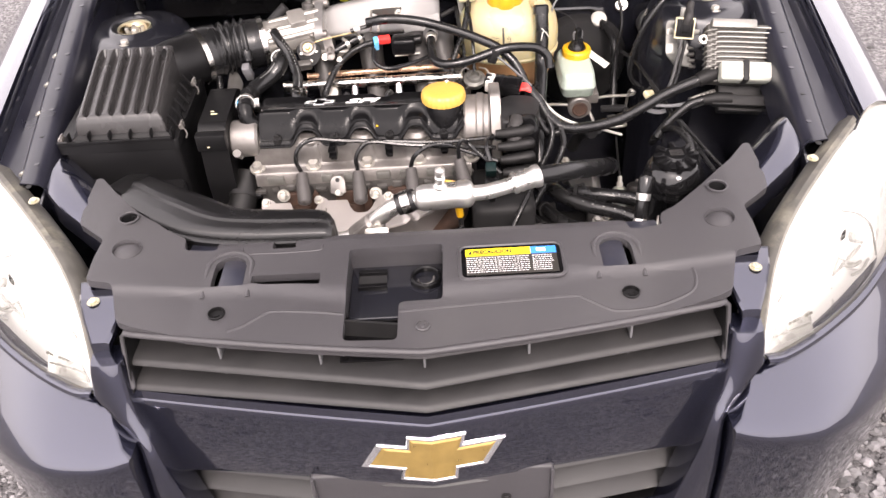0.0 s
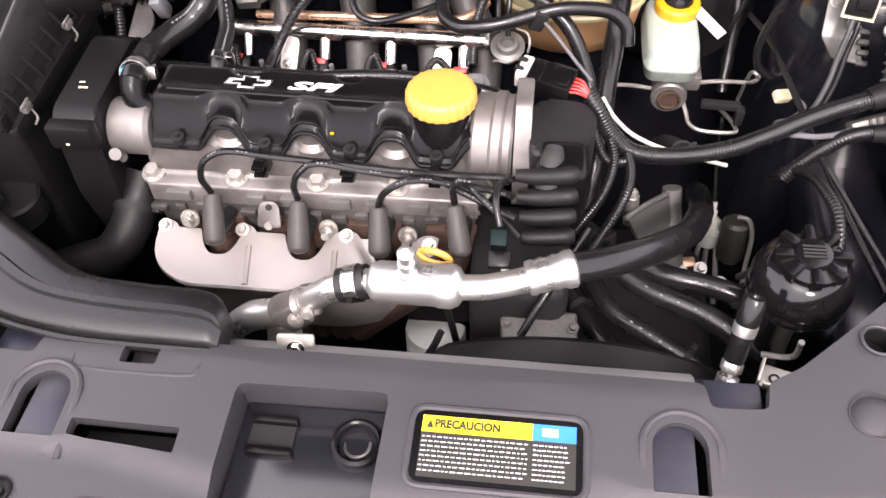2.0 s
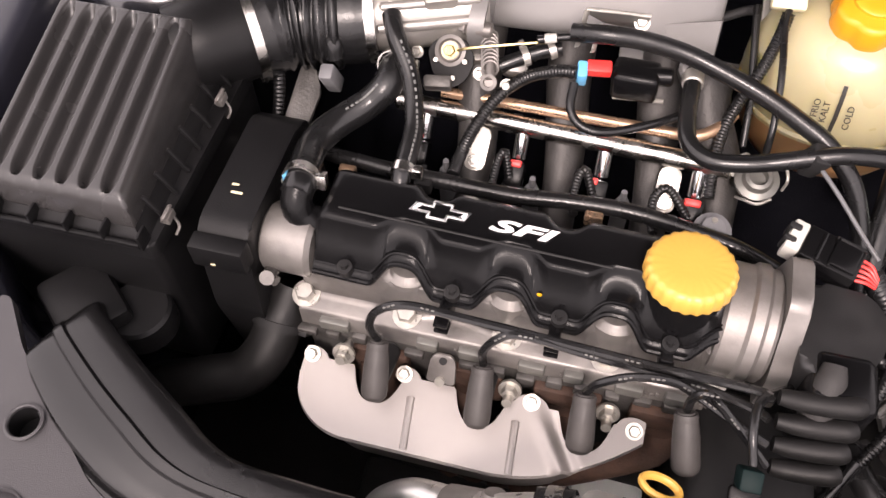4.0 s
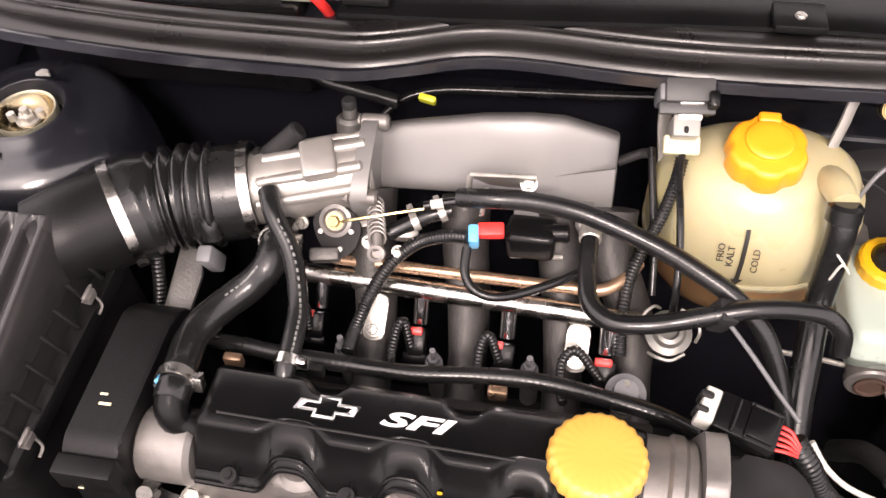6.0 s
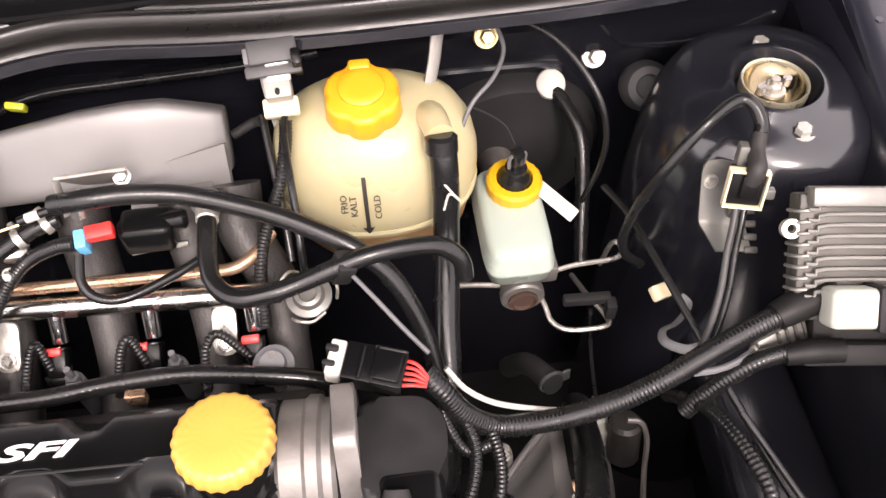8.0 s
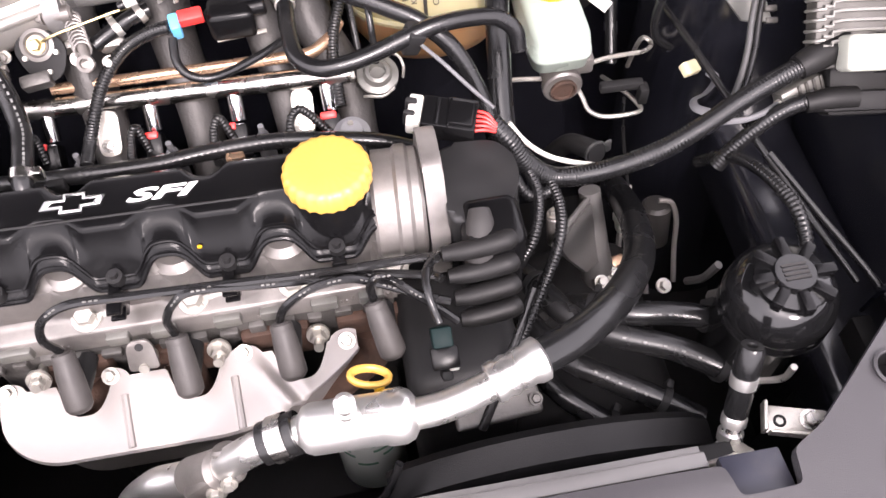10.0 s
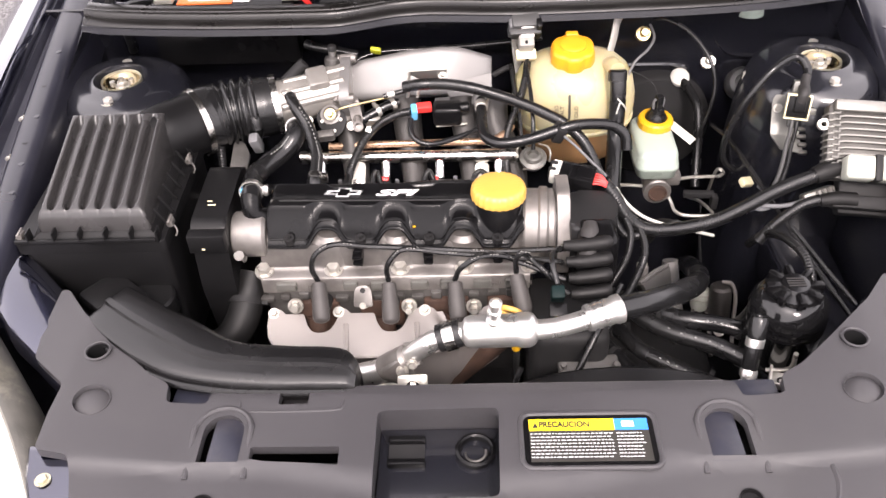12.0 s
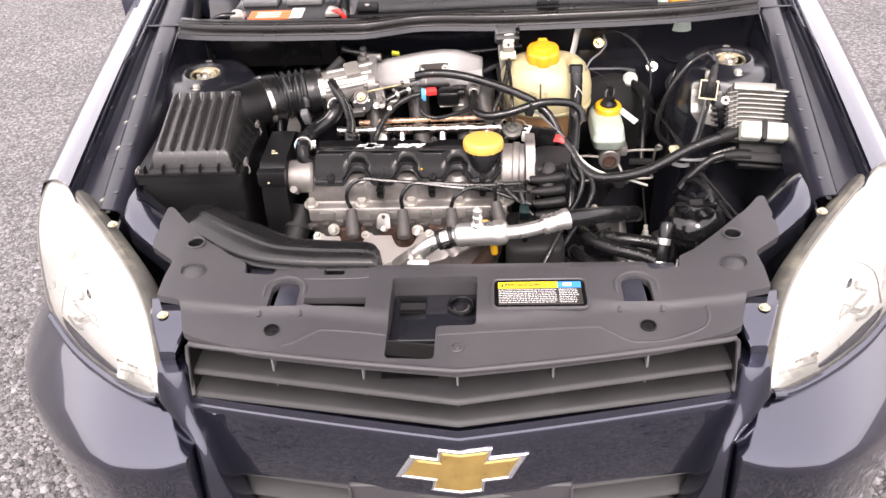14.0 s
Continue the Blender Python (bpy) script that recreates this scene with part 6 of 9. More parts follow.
lathe(bm, [(0, 0), (0.0065, 0), (0.0065, 0.006), (0.005, 0.008), (0, 0.008)], Matrix.Translation((-0.204, 1.474, 0.871)), 14)
part("valve_cap", bm, DARK, valve)
bm = B()
m = rot_to((0, -0.72, 0.69))
m.translation = Vector((-0.203, 1.394, 0.806))
prism(bm, rounded([(-0.024, 0.004), (-0.016, -0.018), (0.000, -0.031), (0.016, -0.022), (0.022, 0.000), (0.010, 0.016), (-0.012, 0.016)], 0.006, 3), 0, 0.003, m, 0.0008)
cam_plate = part("cam_plate", bm, DARK, tb, "dark throttle cam plate")
bm = B()
lathe(bm, [(0.0, 0.003), (0.014, 0.003), (0.0145, 0.005), (0.011, 0.006), (0.009, 0.004), (0.0, 0.004)], m @ Matrix.Translation((-0.002, 0.004, 0)), 24)
part("cam_disc", bm, ALU, cam_plate)
bm = B()
bolt(bm, m @ Vector((-0.002, 0.004, 0.005)), (0, -0.72, 0.69), 0.0055, 0.008)
part("cam_nut", bm, BRASSY, cam_plate)
for x, y in ((0.013, -0.004), (-0.014, -0.006), (0.004, -0.020)):
    bm = B()
    rod(bm, m @ Vector((x, y, 0.002)), m @ Vector((x, y, 0.007)), 0.0022, 10)
    part("cam_pin", bm, ZINC, cam_plate)
bm = B()
box(bm, (0, 0, 0), (0.050, 0.010, 0.016), 0.003, pose(-0.196, 1.408, 0.790, 25, 0, 16))
box(bm, (0, 0, 0), (0.022, 0.014, 0.022), 0.004, pose(-0.146, 1.402, 0.795, 30, 10, 10))
part("lower_casting", bm, THROTTLE, tb)
for x, y, z in ((-0.238, 1.398, 0.800), (-0.176, 1.388, 0.795), (-0.150, 1.386, 0.788), (-0.262, 1.408, 0.842)):
    bm = B()
    bolt(bm, (x, y, z), (0, -0.8, 0.6), 0.0042, 0.008)
    part("screw", bm, ZINC, tb)
bm = B()
pts = []
for i in range(90):
    a, t = i * 0.62, i / 89
    c = Vector((-0.172, 1.408, 0.822)).lerp(Vector((-0.164, 1.376, 0.812)), t)
    pts.append(c + Vector((0.0075 * math.cos(a), 0.004 * math.sin(a), 0.0065 * math.sin(a))))
tube(bm, pts, 0.0012, 6, 1, smooth=False)
part("return_spring", bm, ALU, tb)
bm = B()
rod(bm, (-0.172, 1.410, 0.822), (-0.162, 1.368, 0.808), 0.0045, 10)
lathe(bm, [(0.0, 0), (0.0075, 0), (0.0075, 0.006), (0.0045, 0.007), (0.004, 0.003), (0, 0.003)], Matrix.Translation((-0.163, 1.368, 0.806)) @ rot_to((0, -0.7, 0.7)), 18)
part("linkage", bm, ALU, tb)
bm = B()
tube(bm, [(-0.196, 1.385, 0.822), (-0.181, 1.384, 0.829), (-0.135, 1.397, 0.832), (-0.118, 1.402, 0.832)], 0.0013, 6)
part("inner_cable", bm, BRASSY, tb)
bm = B()
box(bm, (0, 0, 0), (0.026, 0.012, 0.018), 0.003, pose(-0.212, 1.372, 0.790, 30, 0, 10))
part("stop_bracket", bm, ALU_DARK, tb)
bm = B()
m = pose(-0.252, 1.438, 0.860, 0, -38, 20)
rod(bm, m @ Vector((-0.028, 0, 0)), m @ Vector((0.016, 0, 0)), 0.009, 14, bev=0.002)
part("sensor", bm, DARK, tb)
bm = B()
rod(bm, m @ Vector((-0.036, 0, 0)), m @ Vector((-0.026, 0, 0)), 0.013, 14, bev=0.003)
part("sensor_plug", bm, DARK, tb)

tb.location += Vector((0.009, 0.003, -0.004))

# intake duct
duct = thing("intake_duct", (-0.34, 1.39, 0.75), "black corrugated rubber air duct with steel band clamps", "air duct")
bm = B()
tube(bm, [(-0.445, 1.325, 0.822), (-0.425, 1.340, 0.822), (-0.400, 1.362, 0.820), (-0.386, 1.374, 0.819)], [0.040, 0.043, 0.044, 0.044], 28)
part("box_elbow", bm, PLASTIC, duct)
bm = B()
tube(bm, [(-0.392, 1.369, 0.819), (-0.376, 1.382, 0.819), (-0.362, 1.390, 0.819)], [0.047, 0.048, 0.045], 28)
part("cuff", bm, RUBBER, duct)
bm = B()
tube(bm, [(-0.364, 1.389, 0.819), (-0.345, 1.397, 0.819), (-0.325, 1.402, 0.819), (-0.309, 1.406, 0.819)], 0.044, 28, 8, 0.0125, 0.075)
part("bellows", bm, RUBBER, duct, sharp=70)
bm = B()
tube(bm, [(-0.312, 1.405, 0.819), (-0.298, 1.409, 0.819), (-0.280, 1.414, 0.820)], [0.043, 0.043, 0.041], 28)
part("throttle_cuff", bm, RUBBER, duct)
bm = B()
nurl(bm, (-0.390, 1.371, 0.819), (0.8, 0.6, 0), 0.0475, 0.009, 36)
part("band_clamp", bm, STEEL, duct)
bm = B()
nurl(bm, (-0.284, 1.413, 0.820), (1, 0.28, 0.05), 0.0418, 0.009, 36)
part("band_clamp", bm, STEEL, duct)
duct.location += Vector((0.009, 0.004, -0.005))

# ---- air filter housing ----
airbox = thing("air_filter_housing", (-0.47, 1.24, 0.55), "black plastic air filter box with a ribbed lid", "air filter box")
# Base and skirt darker than the lid: upright faces' shade put into the colour.
bm = B()
box(bm, (-0.466, 1.245, 0.695), (0.180, 0.215, 0.20), 0.010, seg=3)
part("base", bm, PLASTIC, airbox)
bm = B()
prism(bm, rect(-0.562, 1.136, -0.374, 1.355, 0.008), 0.780, 0.797, None, 0.003)
part("base_rim", bm, PLASTIC, airbox)


def lid_top(u, v):
    """The lid's upper face, u across and v to the back, ribs running back."""
    x0, x1 = -0.541 + 0.012 * (1 - v), -0.390 - 0.012 * v
    x = x0 + (x1 - x0) * u
    y = 1.146 + 0.192 * v
    edge = min(1.0, min(u, 1 - u) / 0.07, v / 0.06, (1 - v) / 0.05)
    edge = math.sqrt(max(0, 1 - (1 - edge) ** 2))
    across = 7 * u - round(7 * u)              # from a groove's middle line
    groove = 0.0
    if 0.08 < u < 0.92:
        groove = max(0.0, min(1.0, 1.45 - abs(across) / 0.26))
        start = 0.04 + 0.45 * across ** 2     # rounded ends
        groove *= max(0.0, min(1.0, (v - start) / 0.045)) * max(0.0, min(1.0, (0.955 - v - 0.4 * across ** 2) / 0.05))
        groove = groove * groove * (3 - 2 * groove)
    z = 0.803 + edge * 0.018 + 0.028 * v * edge + (1 - 0.8 * groove) * 0.0125 * edge
    return (x, y, z)


bm = B()
rows = [[lid_top(i / 144, j / 60) for i in range(145)] for j in range(61)]
sheet(bm, rows)
lid = part("lid", bm, LID, airbox, "ribbed black lid", sharp=60)
bm = B()
rows = []
for z, g in ((0.797, 0.010), (0.802, 0.008), (0.807, 0.0)):
    ring = []
    for x, y in ((-0.529 - g, 1.146 - g), (-0.390 + g, 1.146 - g), (-0.402 + g, 1.338 + g), (-0.541 - g, 1.338 + g), (-0.529 - g, 1.146 - g)):
        ring.append((x, y, z))
    rows.append(ring)
sheet(bm, rows, 0.002)
part("lid_skirt", bm, PLASTIC, airbox)
for k in range(6):
    bm = B()
    box(bm, (-0.540 + 0.032 * k, 1.139, 0.806), (0.0025, 0.014, 0.018), 0.0008)
    part("lid_web", bm, PLASTIC, airbox)
bm = B()
box(bm, (-0.470, 1.134, 0.801), (0.176, 0.004, 0.006), 0.001)
part("front_lip", bm, PLASTIC, airbox)
for p in ((-0.374, 1.165, 0.800), (-0.379, 1.290, 0.806), (-0.560, 1.150, 0.796)):
    bm = B()
    tube(bm, [Vector(p) + Vector(q) for q in ((0, -0.006, 0.004), (0.004, -0.006, 0.010), (0.004, 0.006, 0.010), (0, 0.006, 0.004), (0.006, 0.004, -0.012), (0.006, -0.004, -0.016))], 0.0013, 6)
    box(bm, Vector(p) + Vector((0.003, 0, 0.004)), (0.007, 0.012, 0.008), 0.001)
    part("spring_clip", bm, ALU, airbox)
for k in range(7):
    bm = B()
    v = 0.1 + 0.13 * k
    box(bm, (0, 0, 0), (0.003, 0.004, 0.028), 0.001, pose(-0.380 - 0.006 * v, 1.146 + 0.192 * v, 0.812, 0, -28, 0))
    part("side_web", bm, PLASTIC, airbox)

# intake snorkel lying on the radiator cover
snork = thing("intake_snorkel", (-0.29, 0.99, 0.70), "black plastic air intake trunk bent along the radiator cover", "air duct")
sect = []
for (fx, fy, fz), (bx, by, bz) in (((-0.452, 1.040, 0.752), (-0.418, 1.104, 0.752)), ((-0.442, 1.028, 0.754), (-0.402, 1.090, 0.756)), ((-0.405, 0.997, 0.752), (-0.355, 1.060, 0.757)), ((-0.372, 0.976, 0.750), (-0.312, 1.034, 0.757)), ((-0.345, 0.962, 0.747), (-0.280, 1.014, 0.755)), ((-0.315, 0.953, 0.744), (-0.255, 1.005, 0.752)), ((-0.275, 0.947, 0.742), (-0.225, 1.003, 0.750)), ((-0.225, 0.944, 0.740), (-0.190, 1.002, 0.748)), ((-0.175, 0.944, 0.739), (-0.158, 1.001, 0.747)), ((-0.145, 0.944, 0.738), (-0.138, 0.995, 0.746)), ((-0.128, 0.945, 0.737), (-0.126, 0.980, 0.744))):
    sect.append((Vector((fx, fy, fz)), Vector((bx, by, bz))))


def snork_row(f, b, e):
    d = b - f
    up = Vector((0, 0, 1))
    return [f - up * 0.014, f + up * 0.002 * e, f + d * 0.03 + up * 0.0095 * e, f + d * 0.07 + up * 0.0118 * e, f + d * 0.25 + up * 0.0122 * e, f + d * 0.40 + up * 0.0124 * e, f + d * 0.43 + up * 0.0165 * e, f + d * 0.53 + up * 0.0165 * e, f + d * 0.56 + up * 0.0122 * e, f + d * 0.78 + up * 0.0110 * e, f + d * 0.90 + up * 0.0085 * e, f + d * 0.96 + up * 0.003 * e, b - d * 0.02 - up * 0.034]



bm = B()
fs, bs = spline([s[0] for s in sect], 4), spline([s[1] for s in sect], 4)
k = len(fs)
rows = [snork_row(f, b, min(1.0, 0.55 + 0.45 * min(1, (k - 1 - i) / 2), 0.7 + 0.3 * min(1, i / 2))) for i, (f, b) in enumerate(zip(fs, bs))]
rows.insert(0, [p - Vector((0.004, -0.006, 0.014)) for p in rows[0]])
rows.append([p + Vector((0.002, 0.0, -0.022)) for p in rows[-1]])
sheet(bm, rows, 0.002)
part("trunk", bm, SNORK, snork, sharp=45)
bm = B()
tube(bm, [Vector(p) for p in ((-0.448, 1.030, 0.752), (-0.405, 0.993, 0.750), (-0.372, 0.972, 0.748), (-0.33, 0.954, 0.745), (-0.28, 0.945, 0.742), (-0.243, 0.942, 0.741), (-0.19, 0.9415, 0.740), (-0.135, 0.942, 0.739))], 0.0042, 8)
part("front_seal", bm, RUBBER, snork)
bm = B()
box(bm, (0, 0, 0), (0.075, 0.06, 0.03), 0.008, pose(-0.448, 1.110, 0.722, 0, 0, -40))
part("box_spigot", bm, PLASTIC, snork)
bm = B()
rod(bm, (-0.405, 1.118, 0.690), (-0.405, 1.118, 0.722), 0.030, 24, bev=0.003)
part("drain_boss", bm, PLASTIC, snork)

# ---- fuel rail ----
rail = thing("fuel_rail", (-0.09, 1.375, 0.72), "bright steel fuel rail with four injectors and a pressure regulator", "fuel rail")
bm = B()
rod(bm, (-0.250, 1.392, 0.737), (0.072, 1.364, 0.752), 0.0095, 20, bev=0.002)
railbar = part("rail", bm, STEEL, rail)
bm = B()
tube(bm, [(-0.205, 1.398, 0.752), (-0.097, 1.391, 0.758), (0.004, 1.386, 0.762), (0.034, 1.386, 0.763), (0.050, 1.395, 0.765), (0.060, 1.408, 0.765), (0.066, 1.418, 0.766)], 0.0055, 10)
part("return_pipe", bm, COPPER, rail)
for k, x in enumerate((-0.2165, -0.1205, -0.0410, 0.0450)):
    y0, z0 = 1.386 - 0.087 * (x + 0.18) * 1.0, 0.741 + 0.0465 * (x + 0.18)
    bm = B()
    rod(bm, (x, y0 - 0.001, z0 - 0.002), (x, y0 - 0.020, z0 - 0.026), 0.0070, 20, bev=0.001)
    part("injector_sleeve", bm, CHROME, rail, "bright injector sleeve")
    bm = B()
    box(bm, (0, 0, 0), (0.017, 0.026, 0.022), 0.003, pose(x, y0 - 0.038, z0 - 0.030, 38, 0, 0))
    box(bm, (0, 0, 0), (0.022, 0.010, 0.016), 0.002, pose(x, y0 - 0.050, z0 - 0.036, 38, 0, 0))
    inj = part("injector_body", bm, GLOSSY, rail)
    bm = B()
    box(bm, (0, 0, 0), (0.015 if k in (1, 3) else 0.009, 0.007, 0.008), 0.0018, pose(x - (0.006 if k in (0, 2) else 0.002), y0 - 0.0345, z0 - 0.0165, 38, 0, 0))
    part("plug_lock", bm, RED, inj)
    bm = B()
    dx = (-0.012, -0.016, -0.020, -0.036)[k]
    tube(bm, [(x - 0.004, y0 - 0.046, z0 - 0.024), (x + dx * 0.7, y0 - 0.034, z0 - 0.004), (x + dx, y0 - 0.044, z0 - 0.006), (x + dx, y0 - 0.066, z0 - 0.010), (x + dx + 0.003, y0 - 0.083, z0 - 0.008)], 0.0040, 8, 8, 0.0034, 0.09)
    part("injector_wire", bm, RUBBER, rail, sharp=70)
bm = B()
m = Matrix.Translation((0.094, 1.359, 0.750)) @ rot_to((0, -0.35, 0.95))
lathe(bm, [(0.0, -0.012), (0.016, -0.012), (0.018, -0.004), (0.0195, -0.003), (0.0195, 0.001), (0.014, 0.003), (0.0115, 0.008), (0.008, 0.009), (0.0075, 0.001), (0.0, 0.001)], m, 28)
reg = part("pressure_regulator", bm, BRACKET, rail)
bm = B()
for a in (20, 140, 260):
    mm = m @ pose(0, 0, 0.002, 0, 0, a)
    tube(bm, [mm @ Vector(p) for p in ((0.020, -0.012, -0.006), (0.024, -0.006, 0.004), (0.024, 0.006, 0.005), (0.015, 0.016, 0.003))], 0.0014, 6)
part("retaining_wire", bm, ZINC, reg)
for x, y in ((-0.160, 1.356), (0.020, 1.348)):
    bm = B()
    m = pose(x, y, 0.726, 38, 0, -3)
    prism(bm, rounded([(-0.010, -0.02), (0.010, -0.02), (0.010, 0.022), (-0.010, 0.022)], 0.008, 4), 0, 0.003, m, 0.0008)
    br = part("rail_bracket", bm, ZINC, rail)
    bm = B()
    bolt(bm, m @ Vector((0, -0.010, 0.003)), m.to_3x3() @ Vector((0, 0, 1)), 0.005, 0.006)
    part("bolt", bm, STEEL, br)
for x, y, mt in ((-0.181, 1.318, GREY), (-0.100, 1.316, GREY), (-0.018, 1.320, GREY), (0.062, 1.308, ZINC)):
    bm = B()
    rod(bm, (x, y + 0.004, 0.672), (x, y, 0.730), 0.0078, 14, bev=0.001)
    bolt(bm, (x, y, 0.729), (0, -0.1, 1), 0.0062, 0.008, False)
    rod(bm, (x, y, 0.735), (x, y - 0.001, 0.749), 0.0028, 8)
    part("stud", bm, mt, rail)
bm = B()
lathe(bm, [(0.0, -0.004), (0.017, -0.004), (0.017, 0.003), (0.011, 0.004), (0.010, 0.012), (0, 0.012)], Matrix.Translation((0.062, 1.304, 0.735)) @ rot_to((0, -0.3, 1)), 22)
part("round_sensor", bm, GREY, rail)

# ---- coolant expansion tank ----
tank = thing("coolant_tank", (0.165, 1.49, 0.66), "yellowed translucent coolant tank with an orange cap", "coolant tank")


def blob(bm, c, prof, n=44, power=2.15):
    """A rounded body of stacked outlines (z, half x, half y)."""
    rings = []
    for z, hx, hy in prof:
        ring = []
        for i in range(n):
            a = 2 * math.pi * i / n
            u, v = math.cos(a), math.sin(a)
            ring.append((c[0] + hx * math.copysign(abs(u) ** (2 / power), u), c[1] + hy * math.copysign(abs(v) ** (2 / power), v), c[2] + z))
        rings.append(ring + ring[:1])
    sheet(bm, rings)
    for ring in (rings[0], rings[-1]):
        bm.faces.new([bm.verts.new(p) for p in ring[:-1]])
    bmesh.ops.remove_doubles(bm, verts=bm.verts, dist=0.00005)


TC = (0.163, 1.495, 0.745)
bm = B()
blob(bm, TC, [(0.000, 0.0905, 0.074), (0.016, 0.0935, 0.076), (0.036, 0.0930, 0.074), (0.056, 0.0885, 0.067), (0.074, 0.0790, 0.056), (0.087, 0.065, 0.043), (0.094, 0.046, 0.028), (0.097, 0.020, 0.012)])
part("upper_half", bm, TANK, tank, sharp=70)
bm = B()
blob(bm, TC, [(-0.078, 0.035, 0.03), (-0.074, 0.055, 0.045), (-0.062, 0.072, 0.059), (-0.040, 0.084, 0.069), (-0.012, 0.0885, 0.0725), (0.002, 0.0885, 0.0725)])
part("lower_half", bm, FLUID, tank, "lower half tinted brown by the coolant", sharp=70)
bm = B()
blob(bm, TC, [(-0.005, 0.092, 0.0755), (-0.004, 0.0935, 0.077), (0.0, 0.0938, 0.0773), (0.002, 0.092, 0.0755)])
part("weld_seam", bm, TANK, tank)
bm = B()
m = Matrix.Translation((0.157, 1.484, 0.8355)) @ rot_to((0, -0.18, 1)) @ Matrix.Diagonal((0.93, 0.93, 0.93, 1))
lathe(bm, [(0.024, -0.012), (0.026, 0.0), (0.0335, 0.001), (0.0348, 0.005), (0.0335, 0.022), (0.0318, 0.0265), (0.0285, 0.0280), (0, 0.0285)], m, 120, -0.045, 6, 3)
cap = part("cap", bm, ORANGE, tank, "orange ribbed screw cap", sharp=50)
bm = B()
lathe(bm, [(0.0215, 0.026), (0.0210, 0.0310), (0.0190, 0.0325), (0.012, 0.0330), (0, 0.0331)], m @ pose(0, 0.003, 0, 0, 0, 18), 60)
part("crown", bm, ORANGE, cap)
bm = B()
box(bm, (0, 0.0265, 0.0265), (0.020, 0.012, 0.014), 0.003, m, 3)
part("grip", bm, ORANGE, cap)
bm = B()
tube(bm, [(0.210, 1.488, 0.812), (0.212, 1.474, 0.830), (0.214, 1.456, 0.840), (0.2165, 1.438, 0.842)], [0.012, 0.0135, 0.0125, 0.0115], 14)
part("spout", bm, TANK, tank)
bm = B()
tube(bm, [(0.196, 1.462, 0.828), (0.198, 1.446, 0.812), (0.199, 1.436, 0.792)], [0.004, 0.006, 0.004], 10)
part("moulded_rib", bm, TANK, tank)


def tank_front(x, z):
    t = (z - TC[2])
    prof = [(0.000, 0.0935, 0.076), (0.016, 0.0935, 0.076), (0.036, 0.0930, 0.074), (0.056, 0.0885, 0.067), (0.074, 0.0790, 0.056), (0.087, 0.065, 0.043)]
    for (z0, a0, b0), (z1, a1, b1) in zip(prof, prof[1:]):
        if z0 <= t <= z1:
            f = (t - z0) / (z1 - z0)
            hx, hy = a0 + (a1 - a0) * f, b0 + (b1 - b0) * f
            u = abs((x - TC[0]) / hx)
            return TC[1] - hy * max(0.0, 1 - u ** 2.15) ** (1 / 2.15)
    return TC[1] - 0.076


bm = B()
pts = [(0.150, z) for z in (0.754, 0.766, 0.778, 0.790, 0.800, 0.808)]
sheet(bm, [[(x + w, tank_front(x, z) - 0.0012, z) for w in (-0.0018, 0.0018)] for x, z in pts], 0.0006)
p0 = [(0.150, tank_front(0.15, 0.748) - 0.0012, 0.748), (0.1445, tank_front(0.15, 0.757) - 0.0014, 0.757), (0.1555, tank_front(0.15, 0.757) - 0.0014, 0.757)]
bm.faces.new([bm.verts.new(p) for p in p0])
part("level_arrow", bm, BLACK_PRINT, tank)
for text, x, z in (("FRIO", 0.1315, 0.7865), ("KALT", 0.1395, 0.7850), ("COLD", 0.1600, 0.7840)):
    y = tank_front(x, z)
    mm = frame_m((x, y - 0.0042, z), (0, 0.40, 0.92), (-1, 0, 0))
    part("level_lettering", words(text, 0.0082, mm, 0.0003), BLACK_PRINT, tank)
for pts in (((0.082, 1.512, 0.795), (0.077, 1.530, 0.83), (0.075, 1.545, 0.872), (0.073, 1.56, 0.888)), ((0.214, 1.508, 0.822), (0.222, 1.522, 0.848), (0.228, 1.534, 0.872), (0.240, 1.540, 0.884), (0.275, 1.542, 0.888))):
    bm = B()
    tube(bm, pts, 0.0085, 10, 6, flat=0.45)
    part("mounting_strap", bm, STRAP, tank)

# ---- brake master cylinder ----
mc = thing("brake_master_cylinder", (0.285, 1.45, 0.60), "brake master cylinder with a milky fluid reservoir and yellow-black cap", "brake reservoir")
bm = B()
rod(bm, (0.288, 1.392, 0.657), (0.293, 1.60, 0.650), 0.019, 24, bev=0.002)
rod(bm, (0.288, 1.390, 0.657), (0.288, 1.402, 0.657), 0.0215, 24, bev=0.002)
box(bm, (0.300, 1.425, 0.668), (0.05, 0.04, 0.022), 0.004)
cyl = part("cylinder", bm, ALU, mc)
bm = B()
lathe(bm, [(0, 0), (0.014, 0), (0.0145, 0.003), (0.012, 0.004), (0.011, 0.001), (0, 0.001)], Matrix.Translation((0.288, 1.3895, 0.657)) @ rot_to((0, -1, 0)), 22)
part("end_plug", bm, RUST, cyl)
bm = B()
blob(bm, (0.285, 1.448, 0.0), [(0.678, 0.028, 0.052), (0.682, 0.0305, 0.056), (0.695, 0.032, 0.058), (0.697, 0.0335, 0.0595), (0.701, 0.0335, 0.0595), (0.703, 0.032, 0.058), (0.716, 0.031, 0.056), (0.7235, 0.028, 0.052), (0.725, 0.022, 0.045)], 40, 6)
part("reservoir", bm, MILK, mc, "milky translucent reservoir", sharp=60)
bm = B()
m = Matrix.Translation((0.290, 1.474, 0.7235)) @ rot_to((0.02, -0.06, 1))
